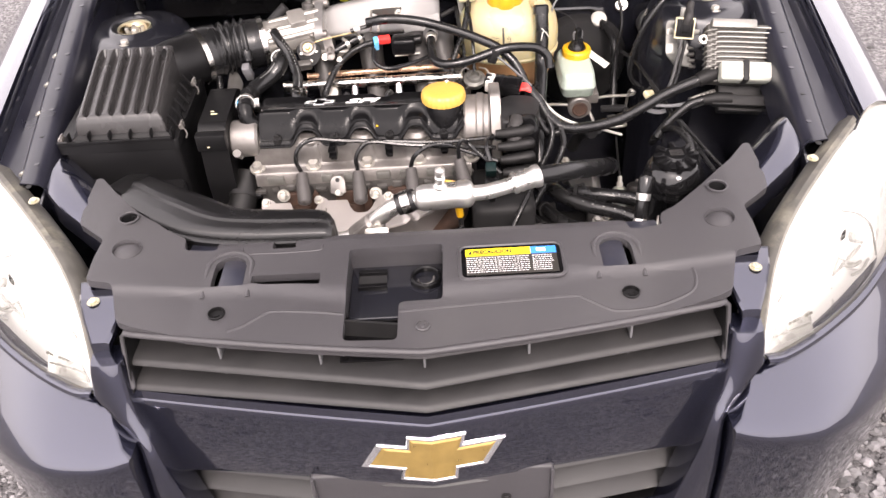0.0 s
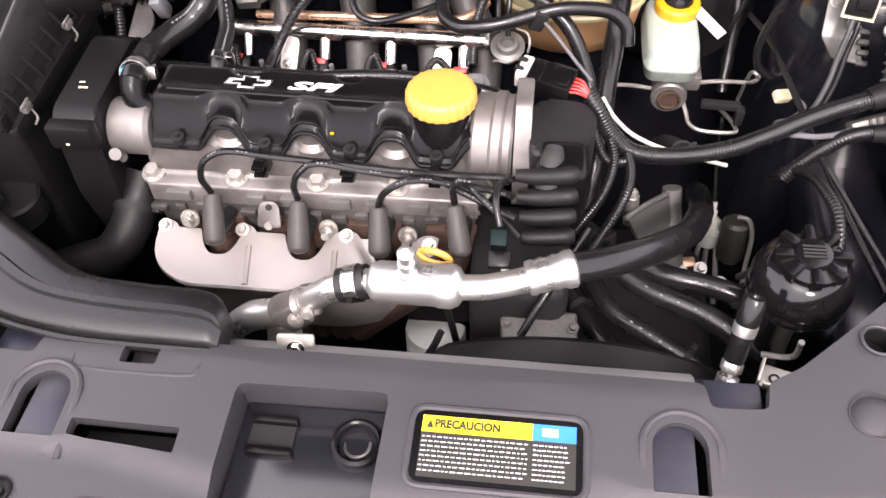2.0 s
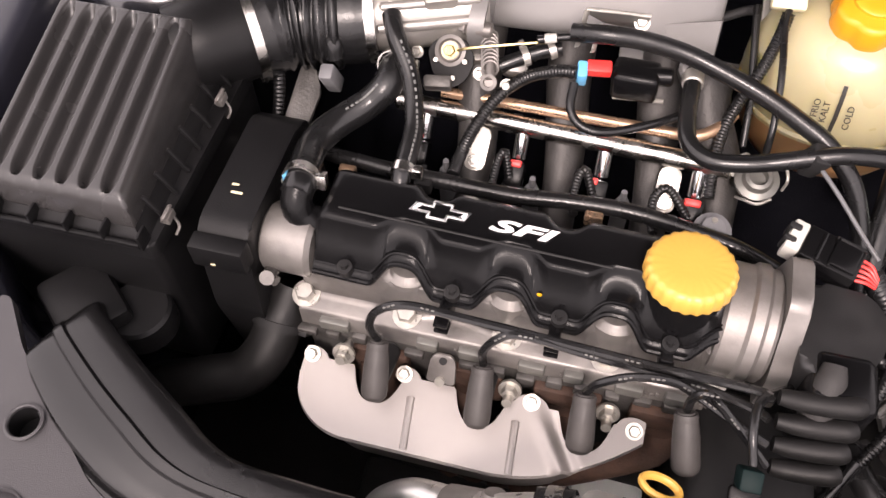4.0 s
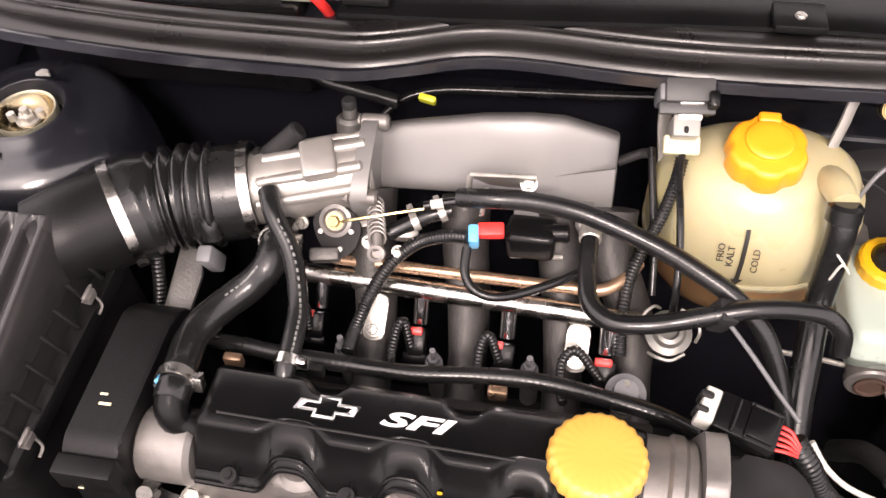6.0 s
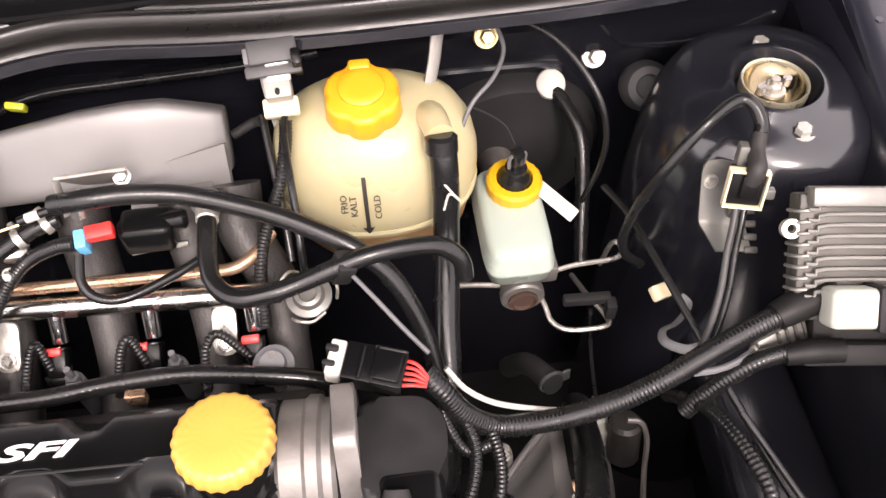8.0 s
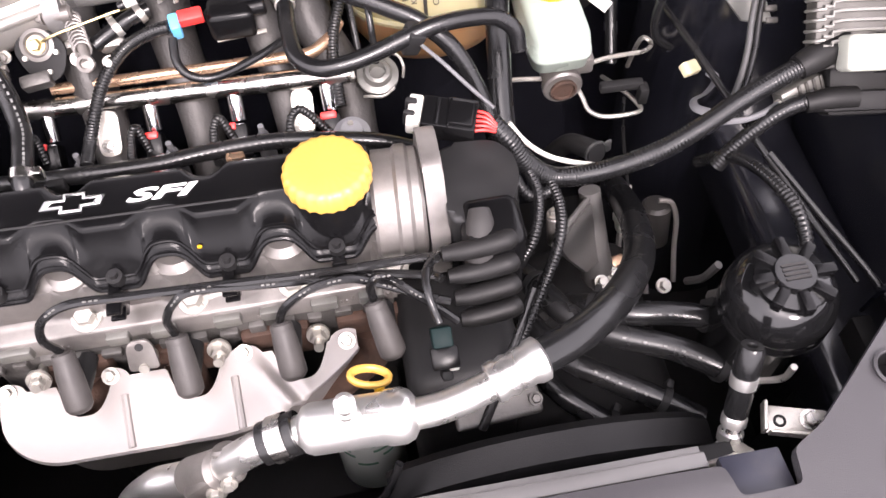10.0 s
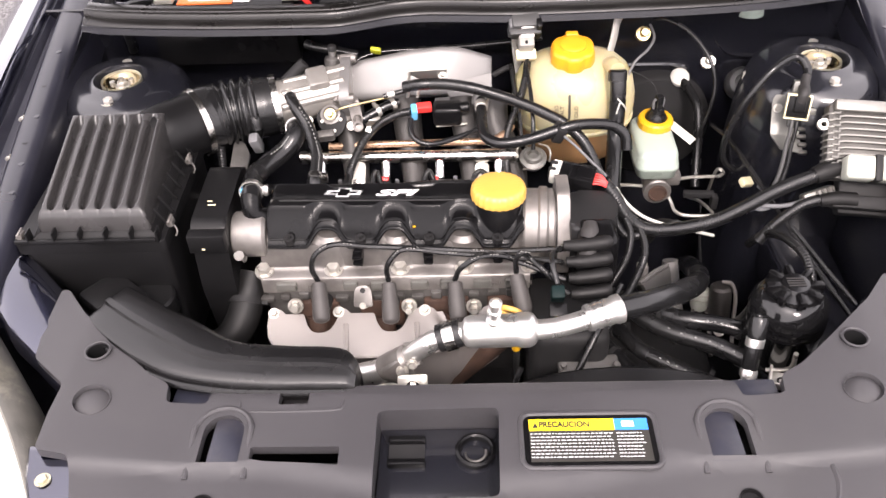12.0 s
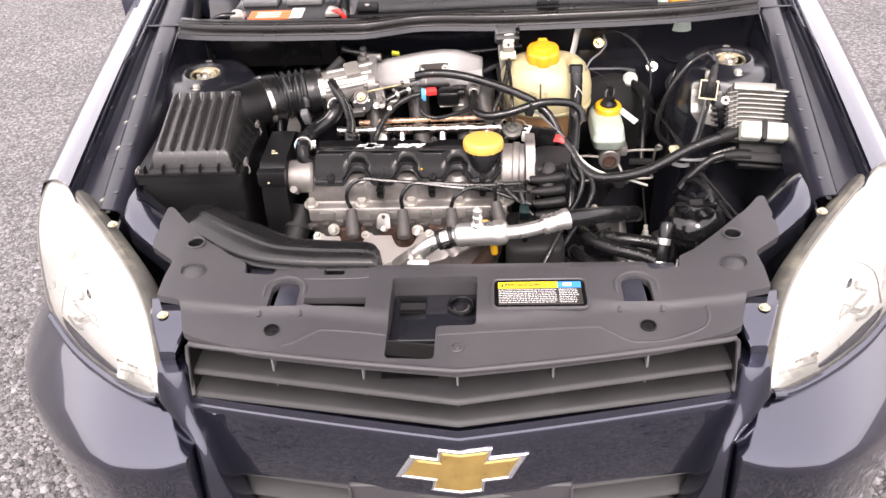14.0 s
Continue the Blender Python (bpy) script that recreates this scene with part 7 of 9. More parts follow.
lathe(bm, [(0.018, -0.002), (0.024, 0.0), (0.0265, 0.002), (0.0265, 0.013), (0.024, 0.016), (0.0175, 0.0165), (0.0165, 0.012), (0, 0.012)], m, 60, 0.02, 20)
mcap = part("cap", bm, RING, mc, "yellow screw ring with black float plug")
bm = B()
lathe(bm, [(0.0165, 0.010), (0.0165, 0.016), (0.014, 0.022), (0.011, 0.026), (0.0105, 0.032), (0, 0.032)], m, 28)
box(bm, (0, 0, 0.041), (0.011, 0.011, 0.028), 0.002, m)
part("float_plug", bm, RUBBER, mcap)
bm = B()
tube(bm, [m @ Vector(p) for p in ((-0.0075, 0, 0.034), (-0.0075, 0, 0.0485), (0.0075, 0, 0.0485), (0.0075, 0, 0.034))], 0.0020, 6, 4)
part("plug_clip", bm, GREY, mcap)
bm = B()
box(bm, (0, 0, 0), (0.046, 0.014, 0.0012), 0.0004, frame_m((0.327, 1.452, 0.724), (0.66, -0.66, -0.30), (0.66, 0.60, 0.3)))
part("paper_tag", bm, WHITE, mc)
for pts in ([(0.314, 1.412, 0.664), (0.345, 1.418, 0.664), (0.380, 1.421, 0.662), (0.393, 1.427, 0.660), (0.398, 1.438, 0.658), (0.390, 1.446, 0.655), (0.388, 1.46, 0.60)], [(0.305, 1.405, 0.648), (0.312, 1.392, 0.636), (0.316, 1.378, 0.630), (0.331, 1.366, 0.630), (0.368, 1.366, 0.630), (0.369, 1.380, 0.630), (0.358, 1.405, 0.628), (0.355, 1.45, 0.60)], [(0.270, 1.410, 0.655), (0.245, 1.414, 0.655), (0.215, 1.420, 0.65)]):
    bm = B()
    tube(bm, pts, 0.0026, 8)
    part("brake_pipe", bm, ZINC, mc)
booster = thing("brake_booster", (0.33, 1.6, 0.52), "black round brake servo on the bulkhead", "brake servo")
bm = B()
lathe(bm, [(0, 0), (0.045, 0.0), (0.065, -0.008), (0.092, -0.014), (0.10, -0.026), (0.10, -0.045), (0.085, -0.05), (0, -0.052)], Matrix.Translation((0.315, 1.580, 0.640)) @ rot_to((0, -1, 0)), 40)
part("shell", bm, DARK, booster)
bm = B()
lathe(bm, [(0, -0.016), (0.006, -0.016), (0.0065, -0.006), (0.0150, -0.005), (0.0162, 0.0), (0.0150, 0.004), (0.010, 0.007), (0, 0.0078)], Matrix.Translation((0.352, 1.602, 0.732)) @ rot_to((0, -0.6, 0.7)), 22)
part("valve", bm, WHITE, booster)

# ---- power steering reservoir ----
ps = thing("steering_fluid_reservoir", (0.385, 1.075, 0.58), "glossy black power steering reservoir with an eight-lobed cap", "reservoir")
bm = B()
m = pose(0.385, 1.082, 0) @ Matrix.Diagonal((0.96, 0.96, 1, 1))
lathe(bm, [(0, 0.60), (0.040, 0.60), (0.046, 0.61), (0.047, 0.695), (0.0485, 0.697), (0.0485, 0.703), (0.047, 0.705), (0.047, 0.708), (0.0485, 0.710), (0.0485, 0.715), (0.046, 0.728), (0.038, 0.740), (0.030, 0.745), (0, 0.746)], m, 40)
part("pot", bm, POT, ps)
bm = B()
m = Matrix.Translation((0.384, 1.080, 0.742))
lathe(bm, [(0.027, 0.0), (0.029, 0.002), (0.029, 0.008), (0.018, 0.012), (0.016, 0.017), (0, 0.018)], m, 32)
pcap = part("cap", bm, POT, ps)
for k in range(8):
    bm = B()
    box(bm, (0.025, 0, 0.010), (0.018, 0.009, 0.012), 0.002, m @ pose(0, 0, 0, 0, 0, 45 * k))
    part("lobe", bm, GLOSSY, pcap)
bm = B()
for k in range(4):
    box(bm, (0, 0.006 - 0.004 * k, 0.0182), (0.020, 0.002, 0.0006), 0, m)
part("moulded_bars", bm, MATT_RUBBER, pcap)
bm = B()
tube(bm, [(0.385, 1.03, 0.69), (0.385, 1.033, 0.66), (0.36, 1.04, 0.65)], 0.003, 8)
part("bracket_wire", bm, ZINC, ps)

# ---- engine control unit on the inner wing ----
ecu = thing("engine_control_unit", (0.53, 1.31, 0.70), "finned cast aluminium engine control unit with a pale plug", "control unit")
EC = frame_m((0.532, 1.312, 0.800), (1, -0.10, -0.05), (0.05, 0.72, 0.69)) @ Matrix.Translation((0.003, -0.008, 0)) @ Matrix.Diagonal((0.97, 0.93, 0.95, 1))
bm = B()
box(bm, (0, 0, 0), (0.112, 0.108, 0.022), 0.003, EC)
case = part("case", bm, ECU_CASE, ecu)
for k in range(9):
    bm = B()
    y = 0.046 - 0.0092 * k
    tube(bm, [EC @ Vector(p) for p in ((-0.050, y - 0.005, 0.014), (-0.042, y - 0.005, 0.015), (-0.034, y, 0.016), (0.050, y, 0.016))], 0.0016, 8, 3)
    part("fin", bm, FINS, case)
for k in range(10):
    bm = B()
    y = 0.044 - 0.0095 * k
    tube(bm, [EC @ Vector(q) for q in ((-0.048, y - 0.004, 0.013), (-0.056, y - 0.005, 0.010), (-0.058, y - 0.005, -0.006))], 0.0016, 6, 3)
    part("edge_fin", bm, FINS, case)
for x, y in ((-0.061, 0.024), (0.062, 0.030), (0.06, -0.05)):
    bm = B()
    lathe(bm, [(0.004, 0), (0.0085, 0), (0.0085, 0.006), (0.004, 0.006), (0.004, 0)], EC @ Matrix.Translation((x, y, 0.004)), 18)
    part("lug", bm, ZINC, case)
bm = B()
box(bm, (-0.012, 0.0515, 0.012), (0.076, 0.017, 0.02), 0.003, EC)
part("raised_block", bm, FINS, case)
bm = B()
box(bm, (0.008, -0.040, 0.024), (0.090, 0.034, 0.028), 0.005, EC, 3)
plug = part("plug", bm, GREENISH, ecu, "pale grey multi-pin plug")
bm = B()
box(bm, (0.004, -0.040, 0.026), (0.010, 0.038, 0.030), 0.002, EC)
part("plug_lever", bm, DARK, plug)
bm = B()
box(bm, (0.030, -0.042, 0.0385), (0.040, 0.022, 0.002), 0.001, EC)
part("plug_window", bm, WHITE, plug)
bm = B()
box(bm, (0.005, -0.085, 0.0), (0.1, 0.02, 0.02), 0.004, EC)
part("second_plug", bm, DARK, ecu)
bm = B()
box(bm, (0.02, -0.03, -0.022), (0.10, 0.14, 0.024), 0.004, EC)
part("mounting_plate", bm, DARK, ecu)

sens = thing("pressure_sensor", (0.44, 1.37, 0.74), "white plastic pressure sensor with a black plug on a bracket", "sensor")
SM = frame_m((0.4567, 1.3687, 0.8180), (0.0305, -0.0075, -0.0005), (-0.002, 0.0105, 0.0325))
bm = B()
sheet(bm, [[(0.4370, 1.4035, 0.8165), (0.447, 1.403, 0.8165), (0.464, 1.400, 0.8150)], [(0.4335, 1.4015, 0.8125), (0.447, 1.401, 0.8125), (0.467, 1.398, 0.8110)], [(0.4325, 1.399, 0.807), (0.447, 1.398, 0.807), (0.468, 1.395, 0.805)], [(0.432, 1.380, 0.769), (0.447, 1.378, 0.768), (0.471, 1.374, 0.766)], [(0.4325, 1.376, 0.765), (0.447, 1.374, 0.764), (0.472, 1.370, 0.761)], [(0.4395, 1.349, 0.760), (0.450, 1.349, 0.757), (0.474, 1.352, 0.750)]], 0.002)
part("bracket", bm, BRACKET, sens, "dull pale grey metal bracket")
bm = B()
bolt(bm, (0.4400, 1.3935, 0.8005), (0, -0.89, 0.45), 0.0045, 0.005)
part("bolt", bm, ZINC, sens)
for k in range(4):
    bm = B()
    box(bm, (0, 0, 0), (0.012, 0.006, 0.008), 0.0015, pose(0.4735, 1.378 - 0.0085 * k, 0.774 - 0.0075 * k, 40, 0, -8))
    part("foot_rib", bm, ECU_CASE, sens)
for q, d in (((0.0205, -0.006, -0.004), (0.010, 0.009, 0.008)), ((-0.006, 0.024, -0.012), (0.008, 0.018, 0.012))):
    bm = B()
    box(bm, q, d, 0.0015, SM)
    part("socket_lug", bm, BRACKET, sens)
bm = B()
for q in ((0, -0.0165, 0.002), (0, 0.0165, 0.002)):
    box(bm, q, (0.0325, 0.0019, 0.009), 0.0006, SM)
for q in ((-0.0152, 0, 0.002), (0.0152, 0, 0.002)):
    box(bm, q, (0.0019, 0.0311, 0.009), 0.0006, SM)
part("socket_frame", bm, CREAM, sens, "off-white socket rim")
bm = B()
box(bm, (0, 0, -0.004), (0.0275, 0.030, 0.016), 0.002, SM)
box(bm, (0.002, 0.004, 0.004), (0.015, 0.022, 0.010), 0.002, SM)
part("plug", bm, PLASTIC, sens)
bm = B()
tube(bm, [SM @ Vector((0.002, 0.008, 0.003)), SM @ Vector((0.004, 0.020, 0.004)), Vector((0.4650, 1.3850, 0.8420)), Vector((0.4700, 1.3960, 0.8505))], [0.0078, 0.0078, 0.0070, 0.0061], 14, 4)
part("plug_boot", bm, MATT_RUBBER, sens)
bm = B()
box(bm, (-0.002, -0.024, -0.004), (0.014, 0.014, 0.012), 0.003, SM)
part("lower_plug", bm, GREY_DARK, sens)

plug2 = thing("grey_connector", (0.470, 1.275, 0.725), "dull grey ribbed connector with a thin wire under the loom", "connector")
C2 = frame_m((0.476, 1.276, 0.732), (0.93, 0.30, 0.12), (-0.2, 0.55, 0.8))
bm = B()
box(bm, (0, 0, 0), (0.046, 0.020, 0.016), 0.003, C2)
part("shell", bm, FINS, plug2)
for k in range(4):
    bm = B()
    box(bm, (-0.004 + 0.008 * k, 0, 0.0085), (0.003, 0.019, 0.003), 0.0008, C2)
    part("rib", bm, ECU_CASE, plug2)
bm = B()
tube(bm, [(0.459, 1.270, 0.729), (0.448, 1.264, 0.733), (0.432, 1.256, 0.735), (0.412, 1.250, 0.738), (0.388, 1.248, 0.742)], 0.0030, 8)
part("wire", bm, GREY, plug2)
bm = B()
rod(bm, (0.459, 1.270, 0.729), (0.451, 1.2655, 0.732), 0.0045, 12, bev=0.001)
part("wire_seal", bm, ZINC, plug2)


# ---- hoses and cables: each a thing of its own ----
def hose_thing(name, pts, r, mat, label, category="hose", group="", pitch=0.0, amp=0.0, n=12, sub=7):
    b = B()
    tube(b, pts, r, n, sub, pitch, amp)
    at = Vector(pts[-1])
    t = thing(name, at, label, category, group)
    part("sleeve" if pitch else "tube", b, mat, t, sharp=70 if pitch else 38)
    return t


def band(t, p, axis, r, w=0.008, mat=STEEL):
    b = B()
    nurl(b, p, axis, r, w)
    part("hose_clip", b, mat, t)


def print_run(t, pts, r, side, n=10):
    """Bars in place of the small print along a hose."""
    line = spline(pts, 12)
    b = B()
    side = Vector(side)
    for i in range(2, len(line) - 3, max(1, len(line) // n)):
        tan = (line[i + 1] - line[i]).normalized()
        s = (side - tan * side.dot(tan)).normalized()
        box(b, (0, 0, 0), (0.0032, 0.0018, 0.0004), 0, frame_m(line[i] + s * (r + 0.0002), tan, s.cross(tan) * -1))
    part("print_bars", b, FINE_PRINT, t)


p = [(-0.249, 1.394, 0.842), (-0.238, 1.372, 0.836), (-0.219, 1.347, 0.816), (-0.207, 1.312, 0.800), (-0.203, 1.282, 0.798), (-0.203, 1.258, 0.794), (-0.203, 1.246, 0.785)]
t = hose_thing("breather_hose", p, 0.0085, RUBBER, "thin grey-black breather hose with small printing", group="breather hoses")
band(t, (-0.203, 1.262, 0.795), (0, -1, -0.2), 0.0086)
print_run(t, p[1:6], 0.0085, (0.5, -0.5, 0.9), 22)
p = [(-0.243, 1.392, 0.795), (-0.240, 1.365, 0.806), (-0.242, 1.346, 0.802), (-0.256, 1.332, 0.790), (-0.277, 1.310, 0.784), (-0.290, 1.283, 0.784), (-0.287, 1.252, 0.790), (-0.281, 1.228, 0.799), (-0.281, 1.215, 0.797)]
t = hose_thing("breather_hose", p, 0.0138, RUBBER, "thick curved black breather hose with a steel clip", group="breather hoses", n=16)
band(t, (-0.282, 1.230, 0.799), (0.1, -1, 0.3), 0.0142, 0.010)
band(t, (-0.242, 1.372, 0.803), (0, -1, 0.4), 0.0142, 0.009)
print_run(t, p[2:5], 0.0138, (-0.1, -0.4, 0.9), 9)
b = B()
box(b, (-0.2935, 1.231, 0.800), (0.004, 0.014, 0.012), 0.001)
part("clip_tail", b, BLUE, t)

t = hose_thing("vacuum_hose", [(-0.088, 1.404, 0.845), (-0.063, 1.400, 0.851), (-0.030, 1.404, 0.848), (0.008, 1.405, 0.840), (0.045, 1.398, 0.831), (0.080, 1.388, 0.822), (0.110, 1.375, 0.814), (0.138, 1.362, 0.803), (0.165, 1.345, 0.780), (0.185, 1.32, 0.74), (0.195, 1.29, 0.70)], 0.0082, RUBBER, "long black vacuum hose arching over the fuel rail", group="vacuum hoses")
t = hose_thing("vacuum_hose", [(0.021, 1.424, 0.808), (0.021, 1.400, 0.806), (0.021, 1.372, 0.800), (0.026, 1.348, 0.795), (0.044, 1.333, 0.794), (0.070, 1.333, 0.796), (0.095, 1.338, 0.799), (0.125, 1.344, 0.806), (0.150, 1.349, 0.810), (0.180, 1.354, 0.808), (0.205, 1.356, 0.802), (0.221, 1.352, 0.788), (0.224, 1.345, 0.77)], 0.0078, RUBBER, "black vacuum hose looping round the regulator", group="vacuum hoses")
b = B()
rod(b, (0.021, 1.418, 0.806), (0.021, 1.404, 0.806), 0.0095, 16, bev=0.001)
part("ferrule", b, ZINC, t)
b = B()
box(b, (0, 0, 0), (0.016, 0.020, 0.026), 0.003, pose(0.127, 1.347, 0.800, 12, 20, 10))
part("hose_clamp_block", b, DARK, t)
t = hose_thing("tank_hose", [(0.217, 1.436, 0.842), (0.218, 1.425, 0.822), (0.218, 1.415, 0.790), (0.216, 1.400, 0.757), (0.212, 1.37, 0.735), (0.207, 1.335, 0.715), (0.203, 1.29, 0.685), (0.197, 1.25, 0.645), (0.19, 1.22, 0.60)], 0.0118, RUBBER, "thick black hose dropping from the coolant tank", n=16)
b = B()
tube(b, [(0.212, 1.416, 0.815), (0.222, 1.404, 0.808), (0.228, 1.402, 0.800), (0.219, 1.400, 0.812), (0.214, 1.398, 0.795)], 0.0011, 6)
part("cable_tie", b, WHITE, t)
b = B()
rod(b, (0.217, 1.437, 0.845), (0.217, 1.430, 0.828), 0.0138, 16, bev=0.003)
part("hose_end", b, RUBBER, t)
t = hose_thing("throttle_cable", [(0.131, 1.343, 0.800), (0.150, 1.318, 0.794), (0.170, 1.293, 0.784), (0.186, 1.275, 0.776)], 0.0019, GREY, "grey throttle cable sheath", "cable")
t = hose_thing("throttle_cable", [(0.198, 1.268, 0.762), (0.212, 1.257, 0.745), (0.235, 1.252, 0.725), (0.269, 1.250, 0.709), (0.300, 1.249, 0.701), (0.34, 1.26, 0.68)], 0.0024, WHITE, "pale grey cable running behind the loom", "cable")

# main loom and branches
LOOM = "ribbed black wiring loom conduit"
t = hose_thing("wiring_loom", [(0.180, 1.258, 0.778), (0.193, 1.246, 0.765), (0.210, 1.238, 0.738), (0.236, 1.236, 0.716), (0.280, 1.236, 0.714), (0.331, 1.240, 0.724), (0.370, 1.246, 0.742), (0.401, 1.255, 0.755), (0.435, 1.266, 0.764), (0.468, 1.276, 0.770)], 0.0091, RUBBER, "thick ribbed black wiring loom conduit across the bay", "wiring loom", "wiring looms", 0.0034, 0.035, 14)
b = B()
tube(b, [(0.462, 1.274, 0.769), (0.475, 1.278, 0.772), (0.500, 1.284, 0.776), (0.512, 1.286, 0.780)], [0.0112, 0.0128, 0.0136, 0.0136], 18)
part("boot", b, BOOT, t)
t = hose_thing("wiring_loom", [(0.397, 1.243, 0.683), (0.410, 1.247, 0.701), (0.430, 1.251, 0.722), (0.452, 1.254, 0.738), (0.478, 1.256, 0.744)], 0.0075, RUBBER, "short ribbed black loom branch under the control unit", "wiring loom", "wiring looms", 0.0036, 0.025)
b = B()
tube(b, [(0.470, 1.253, 0.743), (0.490, 1.252, 0.746), (0.515, 1.250, 0.745)], [0.0085, 0.0105, 0.0105], 14)
part("boot", b, BOOT, t)
t = hose_thing("wiring_loom", [(-0.375, 1.308, 0.735), (-0.312, 1.303, 0.747), (-0.224, 1.292, 0.752), (-0.175, 1.289, 0.754), (-0.113, 1.288, 0.754), (-0.062, 1.294, 0.753), (-0.007, 1.296, 0.752), (0.049, 1.290, 0.748), (0.086, 1.286, 0.742), (0.12, 1.28, 0.73)], 0.0075, RUBBER, "black taped wiring loom lying behind the valve cover", "wiring loom", "wiring looms", 0.006, 0.008)
for x in (-0.262, -0.192, -0.040):
    b = B()
    box(b, (x, 1.279, 0.755), (0.016, 0.008, 0.014), 0.002)
    part("loom_clip", b, COPPER if x != -0.192 else DARK, t)
t = hose_thing("wiring_loom", [(-0.078, 1.388, 0.815), (-0.098, 1.392, 0.808), (-0.125, 1.393, 0.793), (-0.148, 1.380, 0.775), (-0.163, 1.360, 0.755), (-0.170, 1.335, 0.745), (-0.172, 1.305, 0.745)], 0.0058, RUBBER, LOOM + " to the purge valve", "wiring loom", "wiring looms", 0.0032, 0.07)
t = hose_thing("wiring_loom", [(0.091, 1.478, 0.838), (0.088, 1.464, 0.822), (0.080, 1.444, 0.800), (0.068, 1.424, 0.780), (0.058, 1.398, 0.766), (0.055, 1.37, 0.752), (0.056, 1.34, 0.735)], 0.0055, RUBBER, LOOM + " hanging beside the coolant tank", "wiring loom", "wiring looms", 0.0032, 0.07)
for pts in ([(0.205, 1.240, 0.742), (0.214, 1.215, 0.725), (0.205, 1.185, 0.705), (0.186, 1.17, 0.675), (0.165, 1.16, 0.64)], [(0.228, 1.235, 0.720), (0.232, 1.205, 0.715), (0.225, 1.175, 0.708), (0.205, 1.145, 0.685), (0.178, 1.11, 0.66), (0.15, 1.08, 0.63)], [(0.188, 1.252, 0.760), (0.196, 1.228, 0.735), (0.208, 1.216, 0.722), (0.228, 1.222, 0.716)]):
    hose_thing("wiring_loom", pts, 0.0052, RUBBER, LOOM + " branch beside the distributor", "wiring loom", "wiring looms", 0.0034, 0.08)
t = hose_thing("wiring_loom", [(0.398, 1.275, 0.650), (0.405, 1.248, 0.690), (0.413, 1.2186, 0.714), (0.420, 1.180, 0.728), (0.424, 1.150, 0.731), (0.423, 1.120, 0.720), (0.416, 1.100, 0.695)], 0.0058, RUBBER, LOOM + " down to the steering reservoir", "wiring loom", "wiring looms", 0.0045, 0.08)

# connector block
con = thing("loom_connector", (0.148, 1.265, 0.765), "black plug with a cream lock and red wires on the loom", "connector")
CM = frame_m((0.144, 1.261, 0.786), (0.95, -0.30, -0.10), (0.30, 0.95, 0.12))
for c, s, mt, nm in (((0.0, 0, 0), (0.046, 0.030, 0.022), GLOSSY, "shell"), ((0.010, 0, 0.011), (0.020, 0.024, 0.006), GLOSSY, "latch"), ((-0.029, 0, 0.001), (0.012, 0.028, 0.020), WHITE, "lock"), ((-0.010, 0, 0.011), (0.004, 0.028, 0.004), GLOSSY, "rib"), ((0.000, 0, 0.0115), (0.003, 0.029, 0.004), GLOSSY, "rib"), ((0.010, 0.0135, 0.010), (0.026, 0.004, 0.006), GLOSSY, "rib"), ((-0.033, 0.006, 0.003), (0.010, 0.006, 0.020), DARK, "lock_slot"), ((-0.033, -0.006, 0.003), (0.010, 0.005, 0.020), DARK, "lock_slot")):
    b = B()
    box(b, c, s, 0.002, CM)
    part(nm, b, mt, con)
for k in range(5):
    b = B()
    y = -0.010 + 0.005 * k
    tube(b, [CM @ Vector(q) for q in ((0.021, y, 0.004), (0.031, y * 0.8, 0.005), (0.040, y * 0.35 - 0.002, 0.001))], 0.0014, 6)
    part("wire", b, RED, con)

# purge valve on the plenum
pv = thing("purge_valve", (-0.035, 1.41, 0.77), "black purge valve with a red and blue plug", "valve")
b = B()
box(b, (-0.028, 1.408, 0.798), (0.042, 0.030, 0.030), 0.006, None, 3)
rod(b, (-0.050, 1.406, 0.803), (0.004, 1.410, 0.806), 0.0085, 14, bev=0.002)
part("body", b, GLOSSY, pv)
b = B()
box(b, (0, 0, 0), (0.022, 0.012, 0.012), 0.002, pose(-0.061, 1.397, 0.815, 20, 0, 8))
part("plug_lock", b, RED, pv)
b = B()
box(b, (0, 0, 0), (0.009, 0.016, 0.020), 0.002, pose(-0.075, 1.392, 0.811, 20, 0, 8))
part("plug", b, BLUE, pv)
b = B()
sheet(b, [[(-0.0790, 1.4115, 0.8660), (-0.052, 1.4125, 0.8668), (-0.0263, 1.4135, 0.8670)], [(-0.0800, 1.4165, 0.8590), (-0.053, 1.4165, 0.8560), (-0.0285, 1.4170, 0.8560)], [(-0.0640, 1.4200, 0.8480), (-0.050, 1.4205, 0.8470), (-0.0310, 1.4210, 0.8470)]], 0.0016)
part("bracket_plate", b, BRACKET, pv)
b = B()
tube(b, [(-0.0795, 1.4105, 0.8665), (-0.052, 1.4115, 0.8673), (-0.0263, 1.4125, 0.8675)], 0.0016, 8)
part("bracket_rim", b, ZINC, pv)
for p, q, w in (((-0.0838, 1.4095, 0.8250), (-0.0792, 1.4105, 0.8660), 0.0032), ((-0.0690, 1.4000, 0.8300), (-0.0662, 1.4065, 0.8560), 0.0028)):
    b = B()
    tube(b, [Vector(p), Vector(p).lerp(Vector(q), 0.5), Vector(q)], w, 8, 3, flat=0.4)
    part("bracket_post", b, ZINC, pv)
b = B()
for y in (1.398, 1.414):
    rod(b, (-0.045, y, 0.783), (0.0, y + 0.004, 0.783), 0.0022, 8)
part("mounting_pins", b, ZINC, pv)
b = B()
bolt(b, (-0.0325, 1.4155, 0.8560), (0, -0.6, 0.8), 0.0048)
